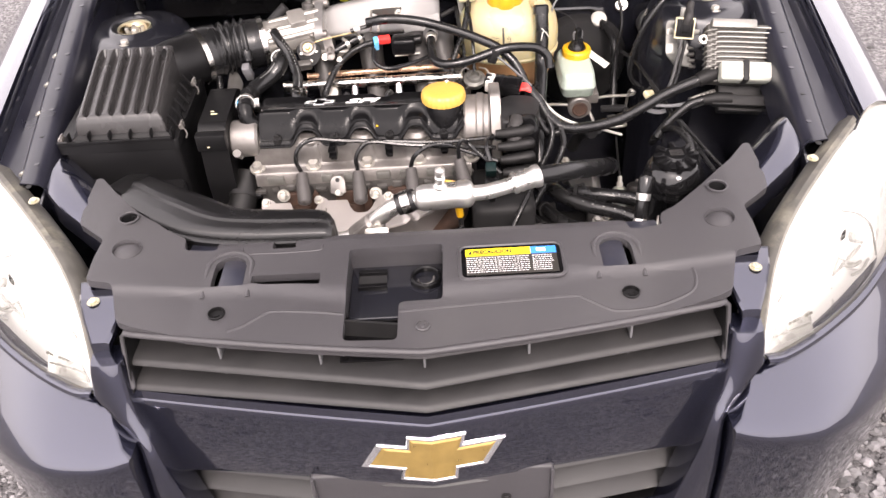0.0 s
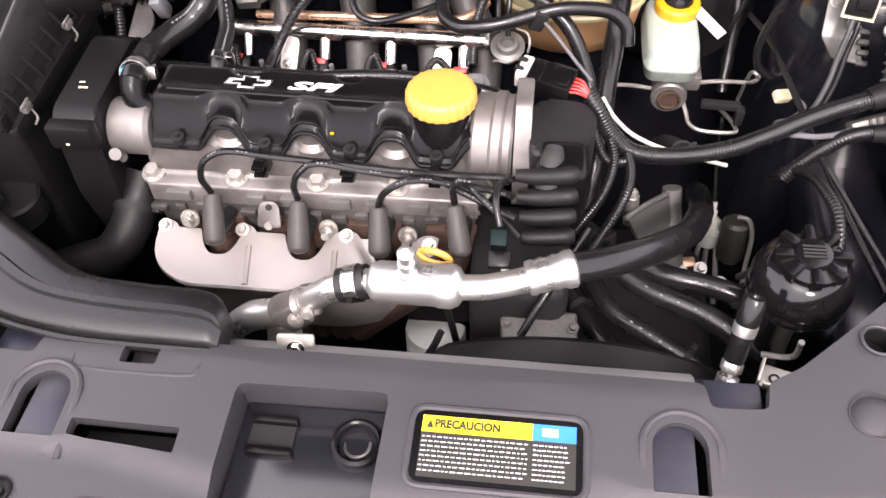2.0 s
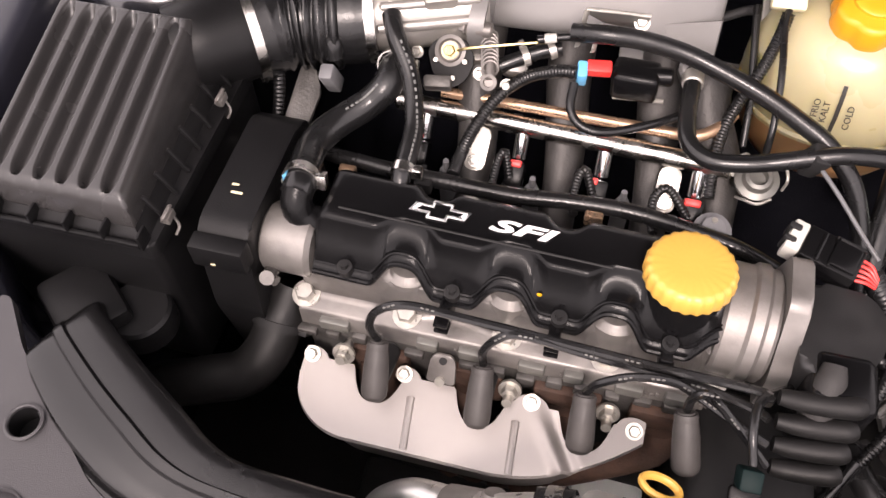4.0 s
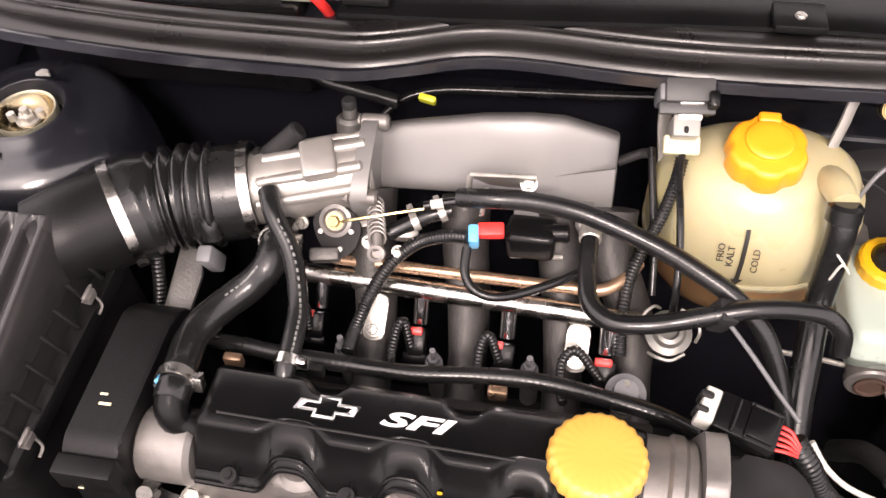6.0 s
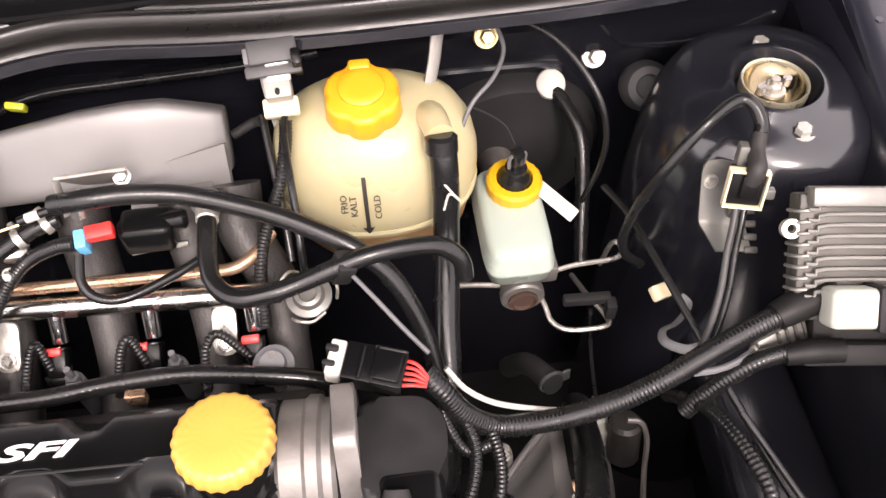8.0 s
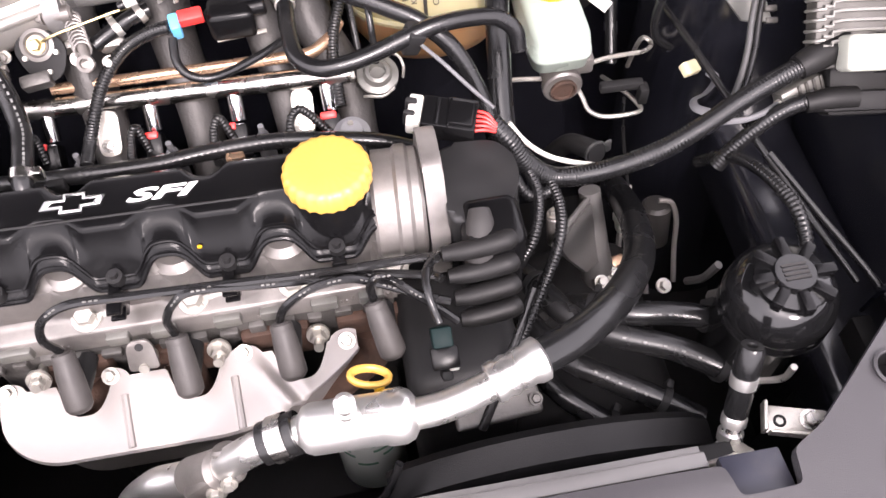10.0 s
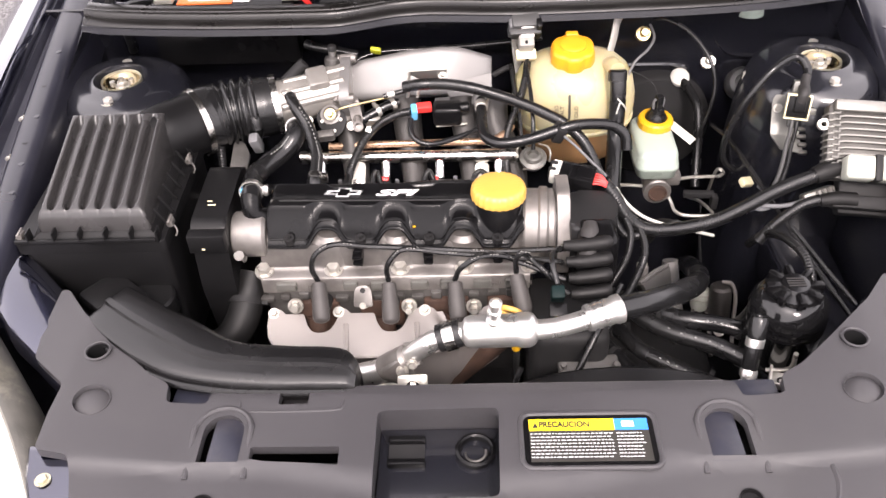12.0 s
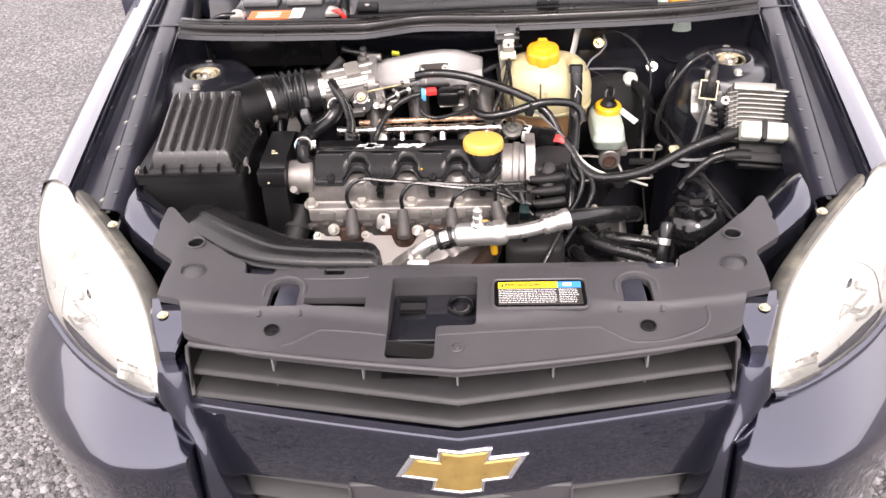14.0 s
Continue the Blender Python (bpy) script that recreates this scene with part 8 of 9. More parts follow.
part("bolt", b, ZINC, pv)
t = hose_thing("vacuum_hose", [(-0.080, 1.386, 0.803), (-0.079, 1.366, 0.793), (-0.068, 1.355, 0.785), (-0.046, 1.355, 0.781), (-0.010, 1.372, 0.781), (0.018, 1.390, 0.782)], 0.0040, RUBBER, "thin black vacuum pipe below the purge valve", group="vacuum hoses")
t = hose_thing("throttle_cable", [(-0.118, 1.402, 0.832), (-0.105, 1.405, 0.834), (-0.086, 1.408, 0.837)], 0.0036, RUBBER, "black throttle cable end at the bracket", "cable")
b = B()
rod(b, (-0.112, 1.4035, 0.833), (-0.102, 1.4055, 0.8345), 0.0041, 12)
part("white_ring", b, WHITE, t)
t = hose_thing("vacuum_hose", [(-0.150, 1.397, 0.798), (-0.135, 1.404, 0.803), (-0.115, 1.412, 0.810), (-0.098, 1.418, 0.812)], 0.0070, RUBBER, "short dark hose with bright clips at the throttle", group="vacuum hoses")
for q in ((-0.128, 1.4066, 0.806), (-0.106, 1.4152, 0.811)):
    band(t, q, (0.8, 0.4, 0.2), 0.0072, 0.006, ZINC)

# plug hanging by the coolant tank
hp = thing("hanging_plug", (0.09, 1.50, 0.81), "grey wiring plug with a cream collar at the coolant tank", "connector")
for c, s, rr, mt, nm in (((0.088, 1.512, 0.878), (0.040, 0.020, 0.040), (35, 0, 5), GREY_DARK, "upper_clip"), ((0.070, 1.511, 0.876), (0.012, 0.014, 0.034), (35, 0, 5), GREY, "side_tab"), ((0.091, 1.500, 0.884), (0.020, 0.010, 0.010), (35, 0, 5), SLEEVE, "metal_tongue"), ((0.091, 1.492, 0.874), (0.020, 0.010, 0.008), (35, 0, 5), SLEEVE, "metal_tongue"), ((0.088, 1.494, 0.879), (0.046, 0.010, 0.006), (35, 0, 5), GREY_DARK, "clip_bar"), ((0.107, 1.503, 0.878), (0.008, 0.014, 0.040), (35, 0, 5), GLOSSY, "clip_side"), ((0.089, 1.492, 0.858), (0.022, 0.018, 0.032), (35, 0, 3), STRAP, "plug"), ((0.089, 1.484, 0.863), (0.004, 0.006, 0.020), (35, 0, 3), DARK, "plug_slot"), ((0.089, 1.486, 0.845), (0.030, 0.016, 0.010), (35, 0, 3), CREAM, "collar")):
    b = B()
    box(b, (0, 0, 0), s, 0.002, pose(*c, *rr))
    part(nm, b, mt, hp)
hose_thing("thin_cable", [(0.091, 1.484, 0.842), (0.089, 1.460, 0.836), (0.091, 1.430, 0.828), (0.093, 1.405, 0.815), (0.094, 1.378, 0.793), (0.094, 1.362, 0.762)], 0.0032, RUBBER, "thin black cable down to the regulator", "cable", "thin cables")
hose_thing("thin_cable", [(0.040, 1.500, 0.805), (0.058, 1.505, 0.812), (0.066, 1.503, 0.816)], 0.0045, DARK, "black stub pipe at the plenum's end", "pipe")
hose_thing("thin_cable", [(0.068, 1.508, 0.818), (0.070, 1.490, 0.808), (0.074, 1.46, 0.79), (0.078, 1.43, 0.77), (0.08, 1.40, 0.745)], 0.0035, RUBBER, "thin black cable beside the tank", "cable", "thin cables")

# ---- air conditioning pipe ----
ac = thing("air_conditioning_pipe", (0.04, 1.03, 0.60), "bright aluminium air conditioning pipe with a round muffler can", "air conditioning pipe")
b = B()
m = frame_m((0.036, 1.028, 0.741), (0, 0, 1), (0, 1, 0))
a, c = Vector((-0.006, 1.031, 0.737)), Vector((0.076, 1.025, 0.746))
mm = rot_to(c - a)
mm.translation = a
lathe(b, [(0.0, -0.004), (0.011, -0.004), (0.017, 0.0), (0.0195, 0.006), (0.0195, 0.060), (0.0208, 0.062), (0.0208, 0.074), (0.018, 0.080), (0.012, 0.084), (0, 0.084)], mm, 32)
part("muffler", b, TUBE, ac)
b = B()
tube(b, [(0.074, 1.025, 0.745), (0.095, 1.026, 0.746), (0.115, 1.030, 0.748), (0.138, 1.036, 0.751)], 0.0118, 16)
part("pipe", b, TUBE, ac)
b = B()
a, c = Vector((0.133, 1.035, 0.751)), Vector((0.177, 1.048, 0.756))
mm = rot_to(c - a)
mm.translation = a
lathe(b, [(0.0115, 0), (0.0155, 0.001), (0.0165, 0.006), (0.015, 0.010), (0.0165, 0.015), (0.015, 0.020), (0.0165, 0.026), (0.0155, 0.032), (0.0175, 0.036), (0.0175, 0.043), (0.012, 0.046), (0, 0.046)], mm, 28)
part("crimped_ferrule", b, TUBE, ac)
b = B()
tube(b, [(0.172, 1.047, 0.755), (0.205, 1.062, 0.748), (0.240, 1.088, 0.733), (0.270, 1.120, 0.712), (0.295, 1.158, 0.686), (0.312, 1.205, 0.655), (0.324, 1.255, 0.618), (0.33, 1.31, 0.58)], 0.0142, 18, 8)
part("rubber_hose", b, RUBBER, ac)
b = B()
m = Matrix.Translation((0.027, 1.027, 0.757)) @ rot_to((0.05, -0.1, 1.0)) @ Matrix.Diagonal((1.05, 1.05, 1.5, 1))
lathe(b, [(0.009, -0.006), (0.009, 0.004), (0.0062, 0.006), (0.0062, 0.010), (0.0075, 0.011), (0.0075, 0.014), (0.006, 0.015), (0.006, 0.018), (0.0072, 0.019), (0.0072, 0.023), (0.004, 0.024), (0.003, 0.021), (0, 0.021)], m, 18)
part("charging_valve", b, TUBE, ac)
b = B()
tube(b, [(-0.004, 1.031, 0.737), (-0.025, 1.031, 0.732), (-0.045, 1.029, 0.724), (-0.065, 1.029, 0.708), (-0.082, 1.030, 0.692), (-0.092, 1.031, 0.683)], 0.0125, 16)
part("elbow", b, TUBE, ac)
b = B()
a, c = Vector((-0.034, 1.030, 0.729)), Vector((-0.014, 1.031, 0.735))
mm = rot_to(c - a)
mm.translation = a
lathe(b, [(0.012, -0.004), (0.0165, -0.004), (0.0165, 0.024), (0.012, 0.024)], mm, 24)
rb = part("rubber_collar", b, RUBBER, ac)
b = B()
lathe(b, [(0.0168, 0.004), (0.018, 0.004), (0.018, 0.017), (0.0168, 0.017)], mm, 24)
part("strap", b, STEEL, rb)
b = B()
rod(b, (-0.074, 1.027, 0.701), (-0.108, 1.036, 0.668), 0.0165, 18, bev=0.004)
rod(b, (-0.068, 1.020, 0.690), (-0.072, 1.040, 0.712), 0.010, 14, bev=0.002)
box(b, (0, 0, 0), (0.030, 0.016, 0.034), 0.004, pose(-0.088, 1.022, 0.684, 0, 45, 0))
part("union_block", b, ALU, ac)
b = B()
bolt(b, (-0.082, 1.012, 0.692), (0, -0.9, 0.4), 0.0055, 0.007)
bolt(b, (-0.070, 1.014, 0.702), (0, -0.9, 0.4), 0.0045, 0.006)
part("union_bolts", b, ZINC, ac)
b = B()
tube(b, [(-0.100, 1.035, 0.672), (-0.118, 1.038, 0.660), (-0.140, 1.040, 0.650), (-0.165, 1.035, 0.63), (-0.18, 1.02, 0.60)], [0.014, 0.0155, 0.0155, 0.014, 0.014], 16)
part("lower_ferrule", b, TUBE, ac)

# charging port by the radiator
port = thing("charging_port", (0.318, 0.985, 0.66), "upright air conditioning charging port with a black cap", "valve")
a, c = Vector((0.312, 0.975, 0.668)), Vector((0.328, 1.026, 0.760))
mm = rot_to(c - a)
mm.translation = a
for prof, mt, nm in (([(0, 0), (0.009, 0), (0.0095, 0.010), (0.007, 0.012), (0.007, 0.016), (0.010, 0.018), (0.010, 0.026), (0.0075, 0.028), (0.0075, 0.032), (0.010, 0.034), (0.010, 0.040), (0.008, 0.044), (0, 0.044)], TUBE, "stem"), ([(0, 0.042), (0.0085, 0.042), (0.0095, 0.046), (0.0095, 0.070), (0, 0.070)], RUBBER, "sleeve"), ([(0.0, 0.070), (0.0102, 0.070), (0.0105, 0.073), (0.0105, 0.080), (0, 0.080)], TUBE, "ring"), ([(0, 0.080), (0.0098, 0.080), (0.0105, 0.084), (0.0105, 0.102), (0.0085, 0.106), (0.004, 0.106), (0.003, 0.103), (0, 0.103)], RUBBER, "cap")):
    b = B()
    lathe(b, prof, mm, 20)
    part(nm, b, mt, port)
b = B()
box(b, (0, 0, 0), (0.040, 0.004, 0.030), 0.001, pose(0.3025, 0.972, 0.6905, 38, 0, 6))
part("bracket", b, ZINC, port)
b = B()
bolt(b, (0.3025, 0.971, 0.6925), (0, -0.6, 0.8), 0.005)
part("bolt", b, ZINC, port)

# radiator top, fan shroud and brackets
rad = thing("radiator", (0, 0.965, 0.24), "radiator with a bare metal top rail behind the cover", "radiator")
b = B()
box(b, (-0.01, 0.966, 0.47), (0.64, 0.026, 0.46), 0.004)
part("core", b, DARK, rad)
b = B()
box(b, (0.06, 0.9615, 0.716), (0.44, 0.012, 0.010), 0.002)
box(b, (0.06, 0.967, 0.709), (0.44, 0.016, 0.004), 0.001)
part("top_rail", b, PLENUM, rad)
b = B()
rows = []
for k in range(17):
    x = 0.045 + 0.27 * k / 16
    h = 0.648 + 0.040 * math.sin(math.pi * k / 16) ** 0.6
    rows.append([(x, 0.982, 0.30), (x, 0.984, h - 0.01), (x, 0.990, h), (x, 1.012, h + 0.003), (x, 1.020, h - 0.004), (x, 1.022, 0.30)])
sheet(b, rows)
part("fan_shroud", b, PLASTIC, rad, "black plastic fan shroud")
for x, y, z, s in ((-0.066, 0.966, 0.722, 0.034), (-0.108, 1.030, 0.630, 0.036)):
    b = B()
    m = pose(x, y, z, 62, 0, 3)
    prism(b, rounded([(-s / 2, -s * 0.6), (s / 2, -s * 0.6), (s / 2, s * 0.35), (-s / 2, s * 0.35)], 0.004, 3), 0, 0.003, m, 0.0008)
    br = part("bracket", b, ZINC, rad)
    b = B()
    bolt(b, m @ Vector((0, -0.002, 0.003)), m.to_3x3() @ Vector((0, 0, 1)), 0.0055, 0.005)
    part("bolt", b, STEEL, br)
BM = frame_m((0.3665, 0.986, 0.690), (0.93, -0.30, 0.05), (0.30, 0.93, 0.12))
b = B()
box(b, (0, 0, 0), (0.050, 0.022, 0.003), 0.001, BM)
box(b, (-0.0235, 0, 0.006), (0.003, 0.024, 0.014), 0.001, BM)
box(b, (0.003, -0.0115, 0.005), (0.046, 0.0025, 0.012), 0.001, BM)
br = part("side_bracket", b, ZINC, rad, "bent zinc-plated mounting bracket")
b = B()
bolt(b, BM @ Vector((0.012, 0.002, 0.002)), BM.to_3x3() @ Vector((0, 0, 1)), 0.0058)
part("bolt", b, STEEL, br)
b = B()
lathe(b, [(0.003, 0), (0.0052, 0.0004), (0.0045, 0.0012), (0.003, 0.0012)], BM @ Matrix.Translation((-0.011, -0.001, 0.0015)), 14)
part("hole_rim", b, DARK, br)

# gearbox side
gear = thing("gearbox", (0.27, 1.2, 0.25), "cast aluminium gearbox below the hoses, its casing shaded near black", "gearbox")
# Casing coloured near black for the shade deep in the bay.
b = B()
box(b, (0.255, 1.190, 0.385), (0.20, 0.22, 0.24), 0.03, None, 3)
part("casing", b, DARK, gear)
b = B()
tube(b, [(0.296, 1.292, 0.606), (0.298, 1.280, 0.582), (0.301, 1.262, 0.548), (0.304, 1.248, 0.515), (0.305, 1.240, 0.48)], [0.0115, 0.0125, 0.0145, 0.0175, 0.020], 20, 4)
lump = part("selector_tower", b, PLENUM, gear, "bare alloy tower on the gearbox top")
b = B()
sheet(b, [[(0.2374, 1.2166, 0.630), (0.262, 1.246, 0.622), (0.287, 1.274, 0.610)], [(0.252, 1.219, 0.598), (0.272, 1.240, 0.590), (0.293, 1.268, 0.580)], [(0.275, 1.222, 0.560), (0.288, 1.235, 0.548), (0.303, 1.250, 0.530)]], 0.005)
part("web", b, PLENUM, lump)
b = B()
tube(b, [(0.2365, 1.2160, 0.632), (0.262, 1.246, 0.625), (0.288, 1.275, 0.613)], 0.0032, 8)
part("web_rim", b, PLENUM, lump)
b = B()
rod(b, (0.247, 1.240, 0.598), (0.244, 1.246, 0.640), 0.0085, 18, bev=0.002)
boss = part("boss", b, ALU, lump)
b = B()
bolt(b, (0.244, 1.246, 0.640), (-0.07, 0.14, 0.98), 0.0052, 0.007)
part("bolt", b, ZINC, boss)
b = B()
box(b, (0, 0, 0), (0.034, 0.030, 0.026), 0.006, pose(0.310, 1.236, 0.505, 20, 0, 25), 3)
part("lower_casting", b, ALU, gear)
for p in ((0.302, 1.228, 0.520), (0.318, 1.236, 0.518), (0.352, 1.190, 0.560), (0.336, 1.225, 0.540)):
    b = B()
    bolt(b, p, (0.1, -0.4, 0.9), 0.0055, 0.009)
    part("bolt", b, ZINC, gear)
b = B()
box(b, (0, 0, 0), (0.018, 0.014, 0.020), 0.003, pose(0.328, 1.256, 0.508, 20, 0, 10))
part("switch_plug", b, COPPER, gear, "amber brown switch plug")
axis = Vector((0.05, 0.5, 0.86)).normalized()
m = Matrix.Translation((0.360, 1.312, 0.496)) @ rot_to(axis)
b = B()
lathe(b, [(0, -0.012), (0.010, -0.012), (0.0135, -0.006), (0.0145, 0.004), (0.0165, 0.006), (0.0165, 0.012), (0.0145, 0.014), (0.0135, 0.024), (0.009, 0.028), (0, 0.029)], m, 26)
breather = part("breather", b, GREENISH, gear, "pale green breather cap")
b = B()
lathe(b, [(0.006, 0.026), (0.006, 0.036), (0.0042, 0.038), (0.0042, 0.048), (0, 0.049)], m, 14)
part("nipple", b, WHITE, breather)
b = B()
tube(b, [m @ Vector((0, 0, 0.047)), (0.360, 1.352, 0.560), (0.356, 1.368, 0.600), (0.354, 1.380, 0.640)], 0.0020, 8)
part("vent_tube", b, RUBBER, breather)
for dx in (-0.010, 0.0, 0.011):
    b = B()
    tube(b, [(0.360 + dx, 1.304, 0.490), (0.358 + dx * 1.2, 1.290, 0.478), (0.355 + dx * 1.5, 1.262, 0.462), (0.352 + dx * 1.6, 1.240, 0.45)], 0.0034, 8, 5)
    part("selector_rod", b, ALU if dx else ALU_DARK, gear)
b = B()
rod(b, (0.388, 1.292, 0.480), (0.386, 1.305, 0.540), 0.017, 20, bev=0.004)
part("side_housing", b, DARK_CAST, gear)
b = B()
tube(b, [(0.384, 1.300, 0.552), (0.398, 1.296, 0.550), (0.404, 1.285, 0.530), (0.402, 1.268, 0.500), (0.398, 1.240, 0.47)], 0.003, 8)
part("hook_wire", b, ALU, gear)
b = B()
tube(b, [(0.372, 1.150, 0.66), (0.366, 1.155, 0.63), (0.362, 1.17, 0.60)], 0.004, 8)
rod(b, (0.360, 1.128, 0.640), (0.372, 1.122, 0.655), 0.007, 12, bev=0.002)
part("linkage", b, ALU_DARK, gear)
LOW = "black coolant hose low beside the gearbox"
for pts, r in (([(0.190, 1.21, 0.62), (0.206, 1.170, 0.645), (0.228, 1.130, 0.650), (0.262, 1.104, 0.650), (0.309, 1.083, 0.648), (0.346, 1.060, 0.642), (0.375, 1.045, 0.63)], 0.0118), ([(0.185, 1.18, 0.59), (0.198, 1.146, 0.615), (0.222, 1.102, 0.620), (0.256, 1.075, 0.620), (0.295, 1.048, 0.618), (0.325, 1.028, 0.61)], 0.0108), ([(0.232, 1.145, 0.640), (0.250, 1.131, 0.658), (0.276, 1.117, 0.662), (0.313, 1.110, 0.660), (0.345, 1.102, 0.655), (0.36, 1.095, 0.64)], 0.0110), ([(0.170, 1.15, 0.60), (0.190, 1.115, 0.60), (0.215, 1.075, 0.598), (0.25, 1.045, 0.59), (0.29, 1.02, 0.58)], 0.0105)):
    t = hose_thing("coolant_hose", pts, r, RUBBER, LOW, group="coolant hoses", n=16)
    band(t, pts[-2], Vector(pts[-1]) - Vector(pts[-2]), r + 0.0004, 0.007, DARK)
    band(t, pts[1], Vector(pts[2]) - Vector(pts[0]), r + 0.0004, 0.006, DARK)
    print_run(t, pts[2:-1], r, (0.1, -0.6, 0.8), 8)
t = hose_thing("coolant_hose", [(0.296, 1.291, 0.667), (0.290, 1.306, 0.660), (0.280, 1.330, 0.640), (0.270, 1.350, 0.600)], 0.0105, DARK, "black heater hose end with a thin ring behind the loom", group="coolant hoses", n=16)
band(t, (0.295, 1.294, 0.667), (0.33, -0.94, 0.1), 0.0109, 0.003, GREY_DARK)
crank = thing("sensor_plug", (0.105, 1.06, 0.66), "dark green sensor plug with a white clip on the block", "connector")
for c, s, mt, nm in (((0.105, 1.083, 0.745), (0.016, 0.016, 0.024), TEAL, "plug"), ((0.106, 1.074, 0.726), (0.022, 0.018, 0.008), GLOSSY, "collar"), ((0.112, 1.068, 0.720), (0.008, 0.006, 0.008), WHITE, "clip"), ((0.106, 1.070, 0.704), (0.009, 0.008, 0.030), DARK, "blade")):
    b = B()
    box(b, (0, 0, 0), s, 0.002, pose(*c, 30, 0, 0))
    part(nm, b, mt, crank)
hose_thing("thin_cable", [(0.105, 1.09, 0.755), (0.100, 1.110, 0.770), (0.105, 1.135, 0.768), (0.13, 1.16, 0.75)], 0.0035, RUBBER, "thin black cable from the sensor plug", "cable", "thin cables")
hose_thing("thin_cable", [(0.190, 1.128, 0.715), (0.170, 1.095, 0.70), (0.150, 1.065, 0.68), (0.13, 1.04, 0.65)], 0.0042, RUBBER, "thin black cable crossing in front of the block", "cable", "thin cables")
hose_thing("thin_cable", [(0.058, 1.006, 0.700), (0.048, 0.996, 0.680), (0.030, 0.985, 0.655), (0.02, 0.98, 0.63)], 0.0035, RUBBER, "thin black cable over the oil filter", "cable", "thin cables")
starter = thing("starter_bracket", (0.125, 1.13, 0.46), "near-black cast bracket below the distributor", "bracket")
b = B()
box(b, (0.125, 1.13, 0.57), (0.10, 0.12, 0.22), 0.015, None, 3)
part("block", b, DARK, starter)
b = B()
box(b, (0, 0, 0), (0.078, 0.030, 0.010), 0.004, pose(0.148, 1.066, 0.630, 18, 0, 4), 3)
part("upper_plate", b, ALU_DARK, starter, "dull alloy plate")
for x in (0.116, 0.182):
    b = B()
    bolt(b, (x, 1.063, 0.636), (0, -0.3, 1), 0.0042, 0.006)
    part("bolt", b, ALU_DARK, starter)

# ---- bulkhead and wing wiring ----
hose_thing("bulkhead_cable", [(-0.190, 1.545, 0.792), (-0.168, 1.560, 0.806), (-0.130, 1.570, 0.812), (-0.06, 1.575, 0.812), (0.02, 1.575, 0.816), (0.075, 1.573, 0.822), (0.12, 1.575, 0.826)], 0.0045, RUBBER, "black cable along the bulkhead behind the plenum", "cable")
hose_thing("bulkhead_cable", [(-0.245, 1.540, 0.846), (-0.228, 1.533, 0.843), (-0.20, 1.53, 0.838), (-0.165, 1.526, 0.832)], 0.007, RUBBER, "short black pipe stub behind the throttle body", "pipe")
tag = B()
box(tag, (0, 0, 0), (0.016, 0.006, 0.012), 0.0015, pose(-0.137, 1.526, 0.838, 30, 8, -8))
single("green_tag", tag, LIME, "small yellow-green plastic tag on a pipe", "tag")
for p, r, mt, lb in (((0.2755, 1.567, 0.832), 0.0085, BRASSY, "brass-coloured earth bolt on the bulkhead"), ((0.397, 1.612, 0.756), 0.0095, ZINC, "zinc nut on the bulkhead")):
    b = B()
    bolt(b, p, (0, -0.7, 0.5), r * 0.8, 0.016)
    lathe(b, [(0, -0.012), (r * 1.3, -0.012), (r * 1.3, 0.002), (0, 0.002)], Matrix.Translation(p) @ rot_to((0, -0.7, 0.5)), 18)
    single("bulkhead_nut", b, mt, lb, "nut", "bulkhead nuts")
hose_thing("earth_wire", [(0.287, 1.556, 0.860), (0.300, 1.545, 0.866), (0.325, 1.525, 0.862), (0.345, 1.500, 0.850), (0.361, 1.475, 0.828), (0.368, 1.462, 0.796), (0.364, 1.455, 0.76), (0.355, 1.46, 0.71)], 0.0028, RUBBER, "thin black wire curving down from the earth bolt", "cable", "thin cables")
hose_thing("earth_wire", [(0.283, 1.560, 0.850), (0.286, 1.535, 0.842), (0.272, 1.505, 0.838), (0.250, 1.485, 0.828), (0.235, 1.47, 0.80)], 0.0020, GREY, "thin grey wire behind the coolant tank", "cable", "thin cables")
hose_thing("earth_wire", [(0.240, 1.515, 0.80), (0.262, 1.510, 0.795), (0.283, 1.498, 0.785), (0.291, 1.484, 0.772)], 0.0010, DARK, "thin dark wire to the brake reservoir cap", "cable", "thin cables")
hose_thing("servo_hose", [(0.356, 1.596, 0.728), (0.364, 1.580, 0.722), (0.374, 1.552, 0.708), (0.374, 1.525, 0.685), (0.368, 1.49, 0.66), (0.362, 1.45, 0.62)], 0.0075, RUBBER, "black vacuum hose from the brake servo valve")
cup = B()
lathe(cup, [(0, -0.012), (0.029, -0.012), (0.031, 0.0), (0.030, 0.018), (0.024, 0.026), (0.015, 0.028), (0.013, 0.020), (0, 0.020)], Matrix.Translation((0.455, 1.603, 0.716)) @ Matrix.Scale(0.88, 4) @ rot_to((-0.1, -0.75, 0.6)), 28)
single("rubber_boot", cup, GREY_DARK, "grey rubber boot on the bulkhead", "boot")
hose_thing("wing_cable", [(0.4700, 1.3960, 0.8505), (0.4718, 1.4035, 0.8560), (0.4670, 1.4140, 0.8640), (0.4590, 1.4200, 0.8660), (0.4450, 1.4160, 0.8640), (0.4230, 1.4040, 0.8540), (0.3990, 1.3945, 0.8240), (0.3820, 1.3930, 0.7800), (0.3746, 1.3926, 0.7383), (0.3800, 1.3910, 0.7120), (0.3966, 1.3880, 0.6966)], [0.0060, 0.0060, 0.0058, 0.0056, 0.0052, 0.0050, 0.0050, 0.0048, 0.0046, 0.0046, 0.0046], RUBBER, "black cable looping up from the pressure sensor plug", "cable")
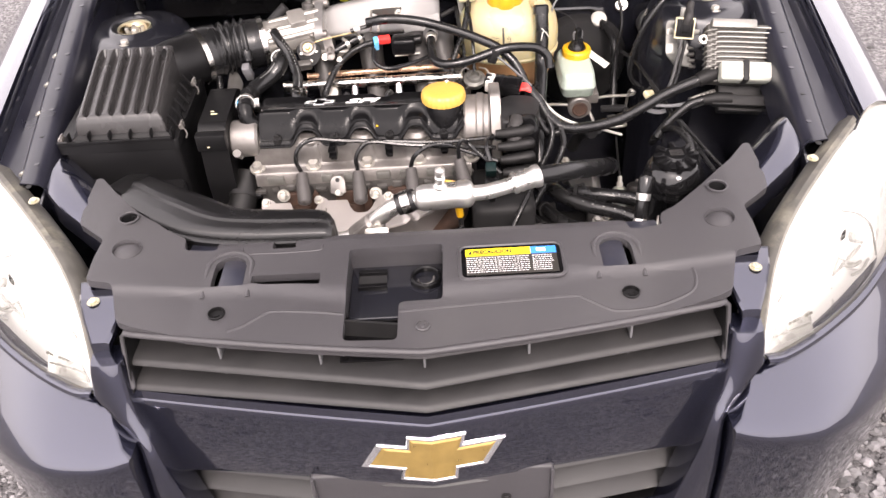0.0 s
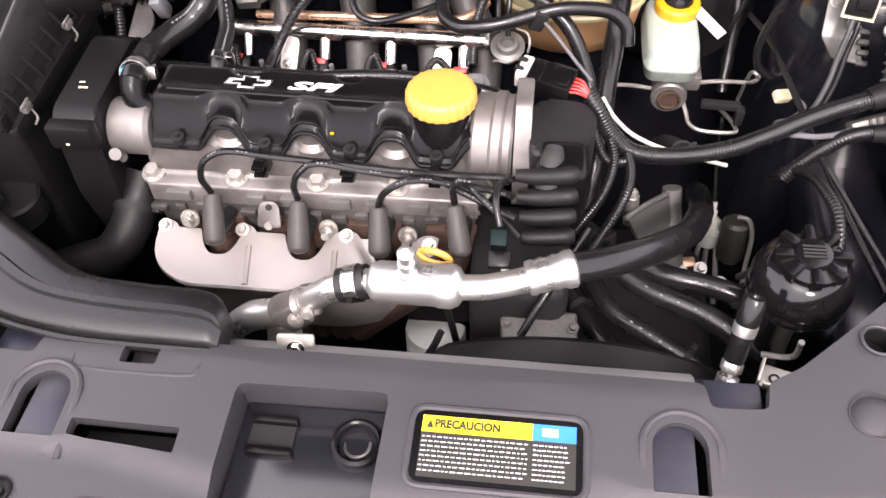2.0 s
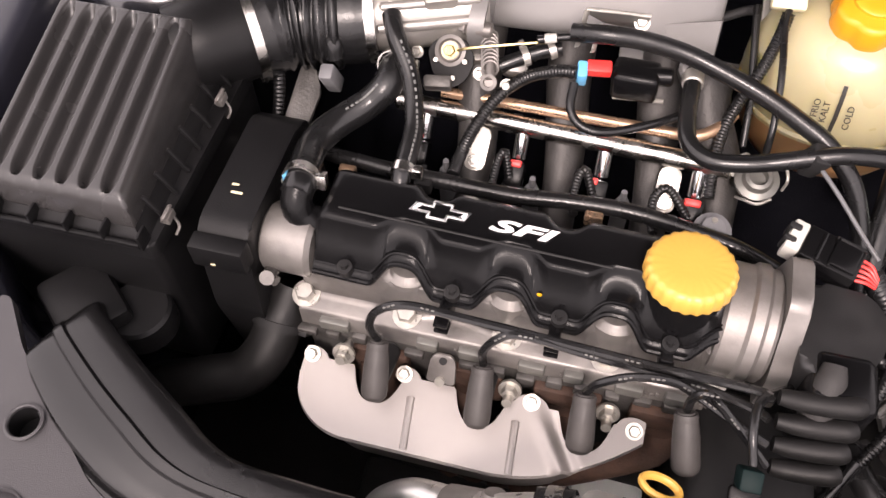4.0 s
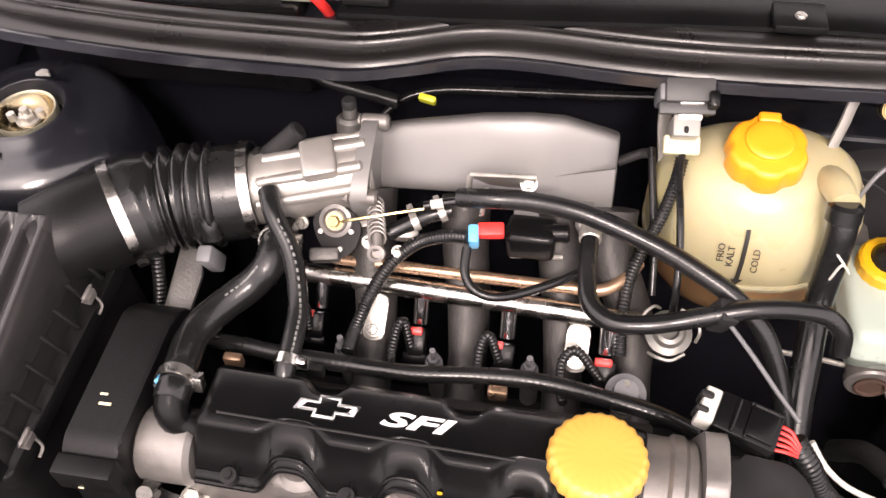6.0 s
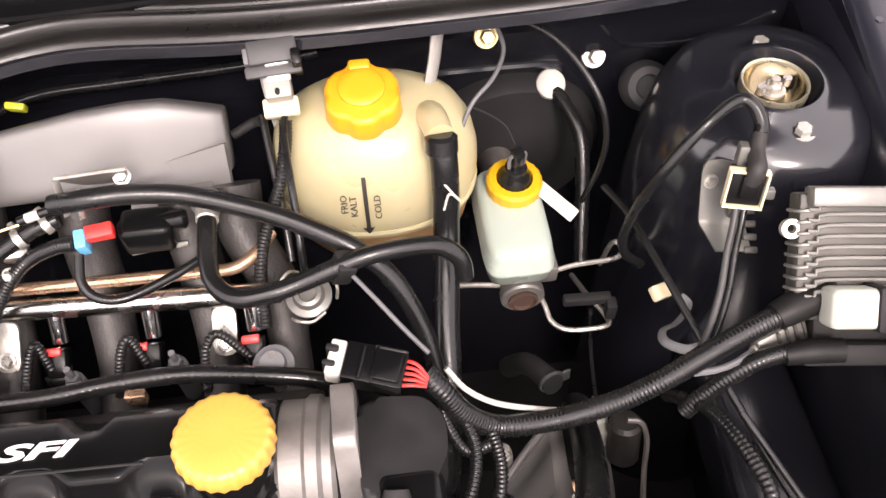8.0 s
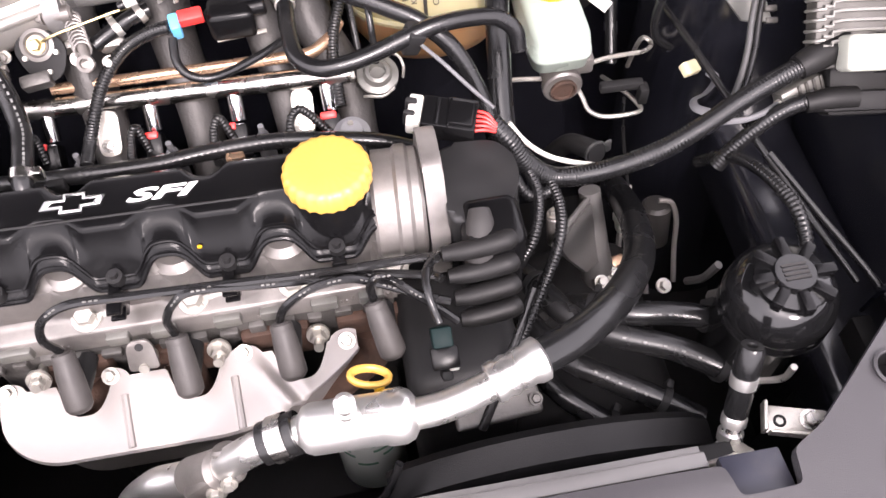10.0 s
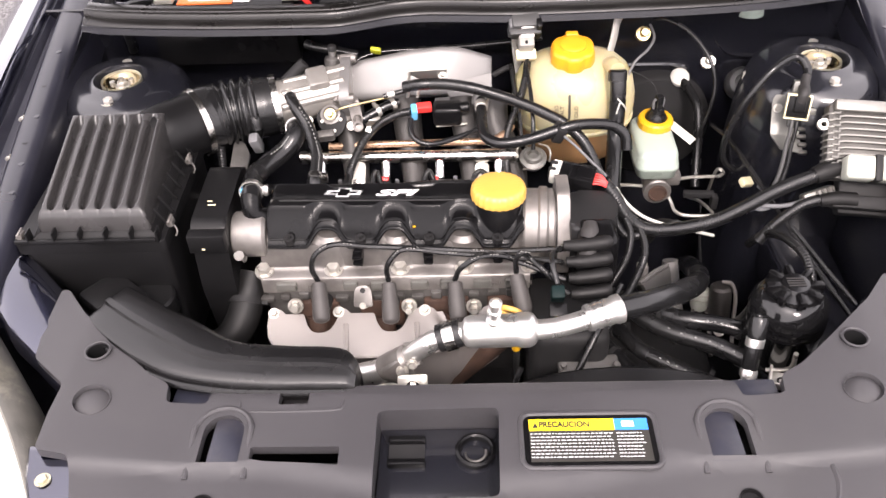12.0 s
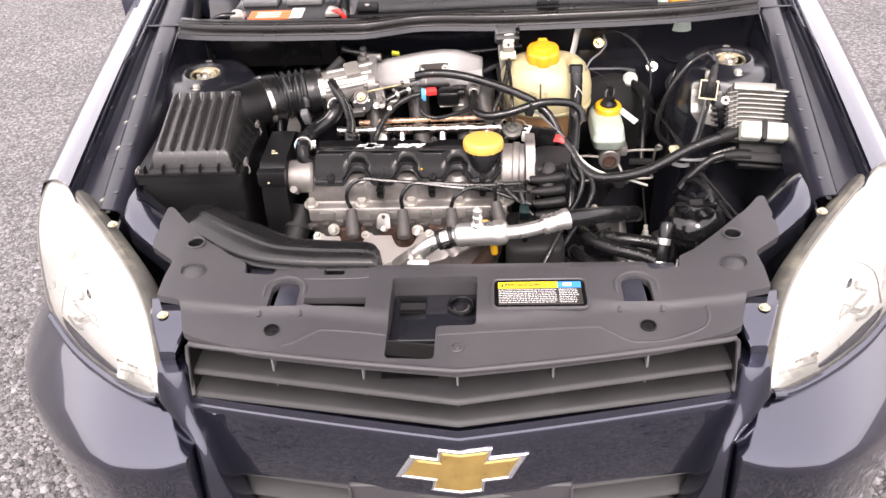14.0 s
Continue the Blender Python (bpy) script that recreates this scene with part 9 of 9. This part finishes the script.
for dx in (0.0, 0.007):
    hose_thing("sensor_wire", [(0.452 + dx, 1.363, 0.800), (0.448 + dx, 1.352, 0.790), (0.440 + dx, 1.334, 0.778), (0.431 + dx, 1.310, 0.763), (0.418 + dx, 1.286, 0.750), (0.402 + dx, 1.264, 0.744)], 0.0030, GREY_DARK if dx == 0 else RUBBER, "thin grey sensor wire joining the loom" if dx == 0 else "thin black sensor wire joining the loom", "cable")
hose_thing("wing_rod", [(0.372, 1.455, 0.735), (0.388, 1.413, 0.735), (0.406, 1.335, 0.728), (0.425, 1.26, 0.715), (0.445, 1.19, 0.70), (0.475, 1.10, 0.68)], 0.0035, RUBBER, "thin black bonnet release cable along the wing", "cable")
hose_thing("wing_rod", [(0.425, 1.215, 0.730), (0.450, 1.155, 0.715), (0.478, 1.09, 0.70), (0.50, 1.04, 0.68)], 0.003, RUBBER, "thin black cable beside the steering reservoir", "cable")
tg = thing("wire_tag", (0.405, 1.33, 0.66), "cream tab and clear strap on a loom", "tag")
b = B()
box(b, (0, 0, 0), (0.018, 0.014, 0.010), 0.002, pose(0.404, 1.352, 0.702, 20, 10, 20))
part("tab", b, CREAM, tg)
b = B()
tube(b, [(0.420, 1.345, 0.702), (0.425, 1.335, 0.700), (0.410, 1.320, 0.699), (0.396, 1.314, 0.699), (0.394, 1.302, 0.700), (0.408, 1.291, 0.702), (0.420, 1.290, 0.705)], 0.0042, 8, 6, flat=0.25)
part("strap", b, GREY, tg)
bk = B()
box(bk, (0, 0, 0), (0.046, 0.010, 0.010), 0.002, pose(0.348, 1.380, 0.660, 0, 0, -3))
box(bk, (0, 0, 0), (0.010, 0.014, 0.022), 0.002, pose(0.370, 1.372, 0.652, 0, 0, -3))
single("pipe_bracket", bk, DARK, "dark grey bracket beside the brake pipes", "bracket")
sh = thing("coil_pack_plug", (-0.32, 1.33, 0.70), "off-white sensor plug hanging below the air duct", "connector")
b = B()
box(b, (0, 0, 0), (0.014, 0.016, 0.030), 0.003, pose(-0.299, 1.355, 0.790, 20, -8, 0))
part("plug", b, GREY, sh)
b = B()
tube(b, [(-0.297, 1.366, 0.806), (-0.298, 1.372, 0.82), (-0.298, 1.385, 0.80)], 0.009, 12)
part("boot", b, RUBBER, sh)
b = B()
m = pose(-0.325, 1.345, 0.765, 20, 0, 0)
prism(b, rounded([(-0.014, -0.035), (0.010, -0.035), (0.014, 0.01), (0.002, 0.034), (-0.012, 0.034)], 0.005, 3), 0, 0.004, m, 0.001)
part("alloy_plate", b, ALU_DARK, sh)
hose_thing("thin_cable", [(-0.352, 1.36, 0.79), (-0.350, 1.34, 0.76), (-0.352, 1.32, 0.73), (-0.355, 1.30, 0.69)], 0.006, RUBBER, "ribbed black cable below the air duct", "cable", "thin cables", 0.004, 0.08)

# ---- raised bonnet, out of view: its angle and lining shade the bay ----
hood = thing("bonnet", (0, 1.60, 0.93), "open dark blue bonnet out of view above the bay, with an added black lining", "bonnet")
HM = pose(0, 1.61, 0.955, -64, 0, 0)


def hood_rows(grow, z0):
    rows = []
    for k in range(9):
        y = -0.015 - (0.97 - grow) * k / 8
        w = 0.63 - 0.12 * (k / 8) ** 2 - grow
        rows.append([HM @ Vector((w * u, y + 0.06 * abs(u) ** 2 * (k / 8), 0.035 * (1 - u * u) * (1 - 0.3 * k / 8) + z0)) for u in (-1, -0.75, -0.5, -0.25, 0, 0.25, 0.5, 0.75, 1)])
    return rows


b = B()
sheet(b, hood_rows(0.0, 0.0), 0.006)
part("skin", b, PAINT, hood)
# Unseen lining, made black so that the bay reflects dark instead of sky.
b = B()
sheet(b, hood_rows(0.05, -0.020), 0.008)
part("lining", b, SHADE_BLACK, hood, "unseen black lining added to darken the bay")
for s in (-1, 1):
    b = B()
    tube(b, [(s * 0.58, 1.64, 0.86), (s * 0.56, 1.63, 0.90), (s * 0.54, 1.60, 0.965), (s * 0.52, 1.55, 1.06)], 0.008, 8)
    part("hinge", b, DARK, hood)
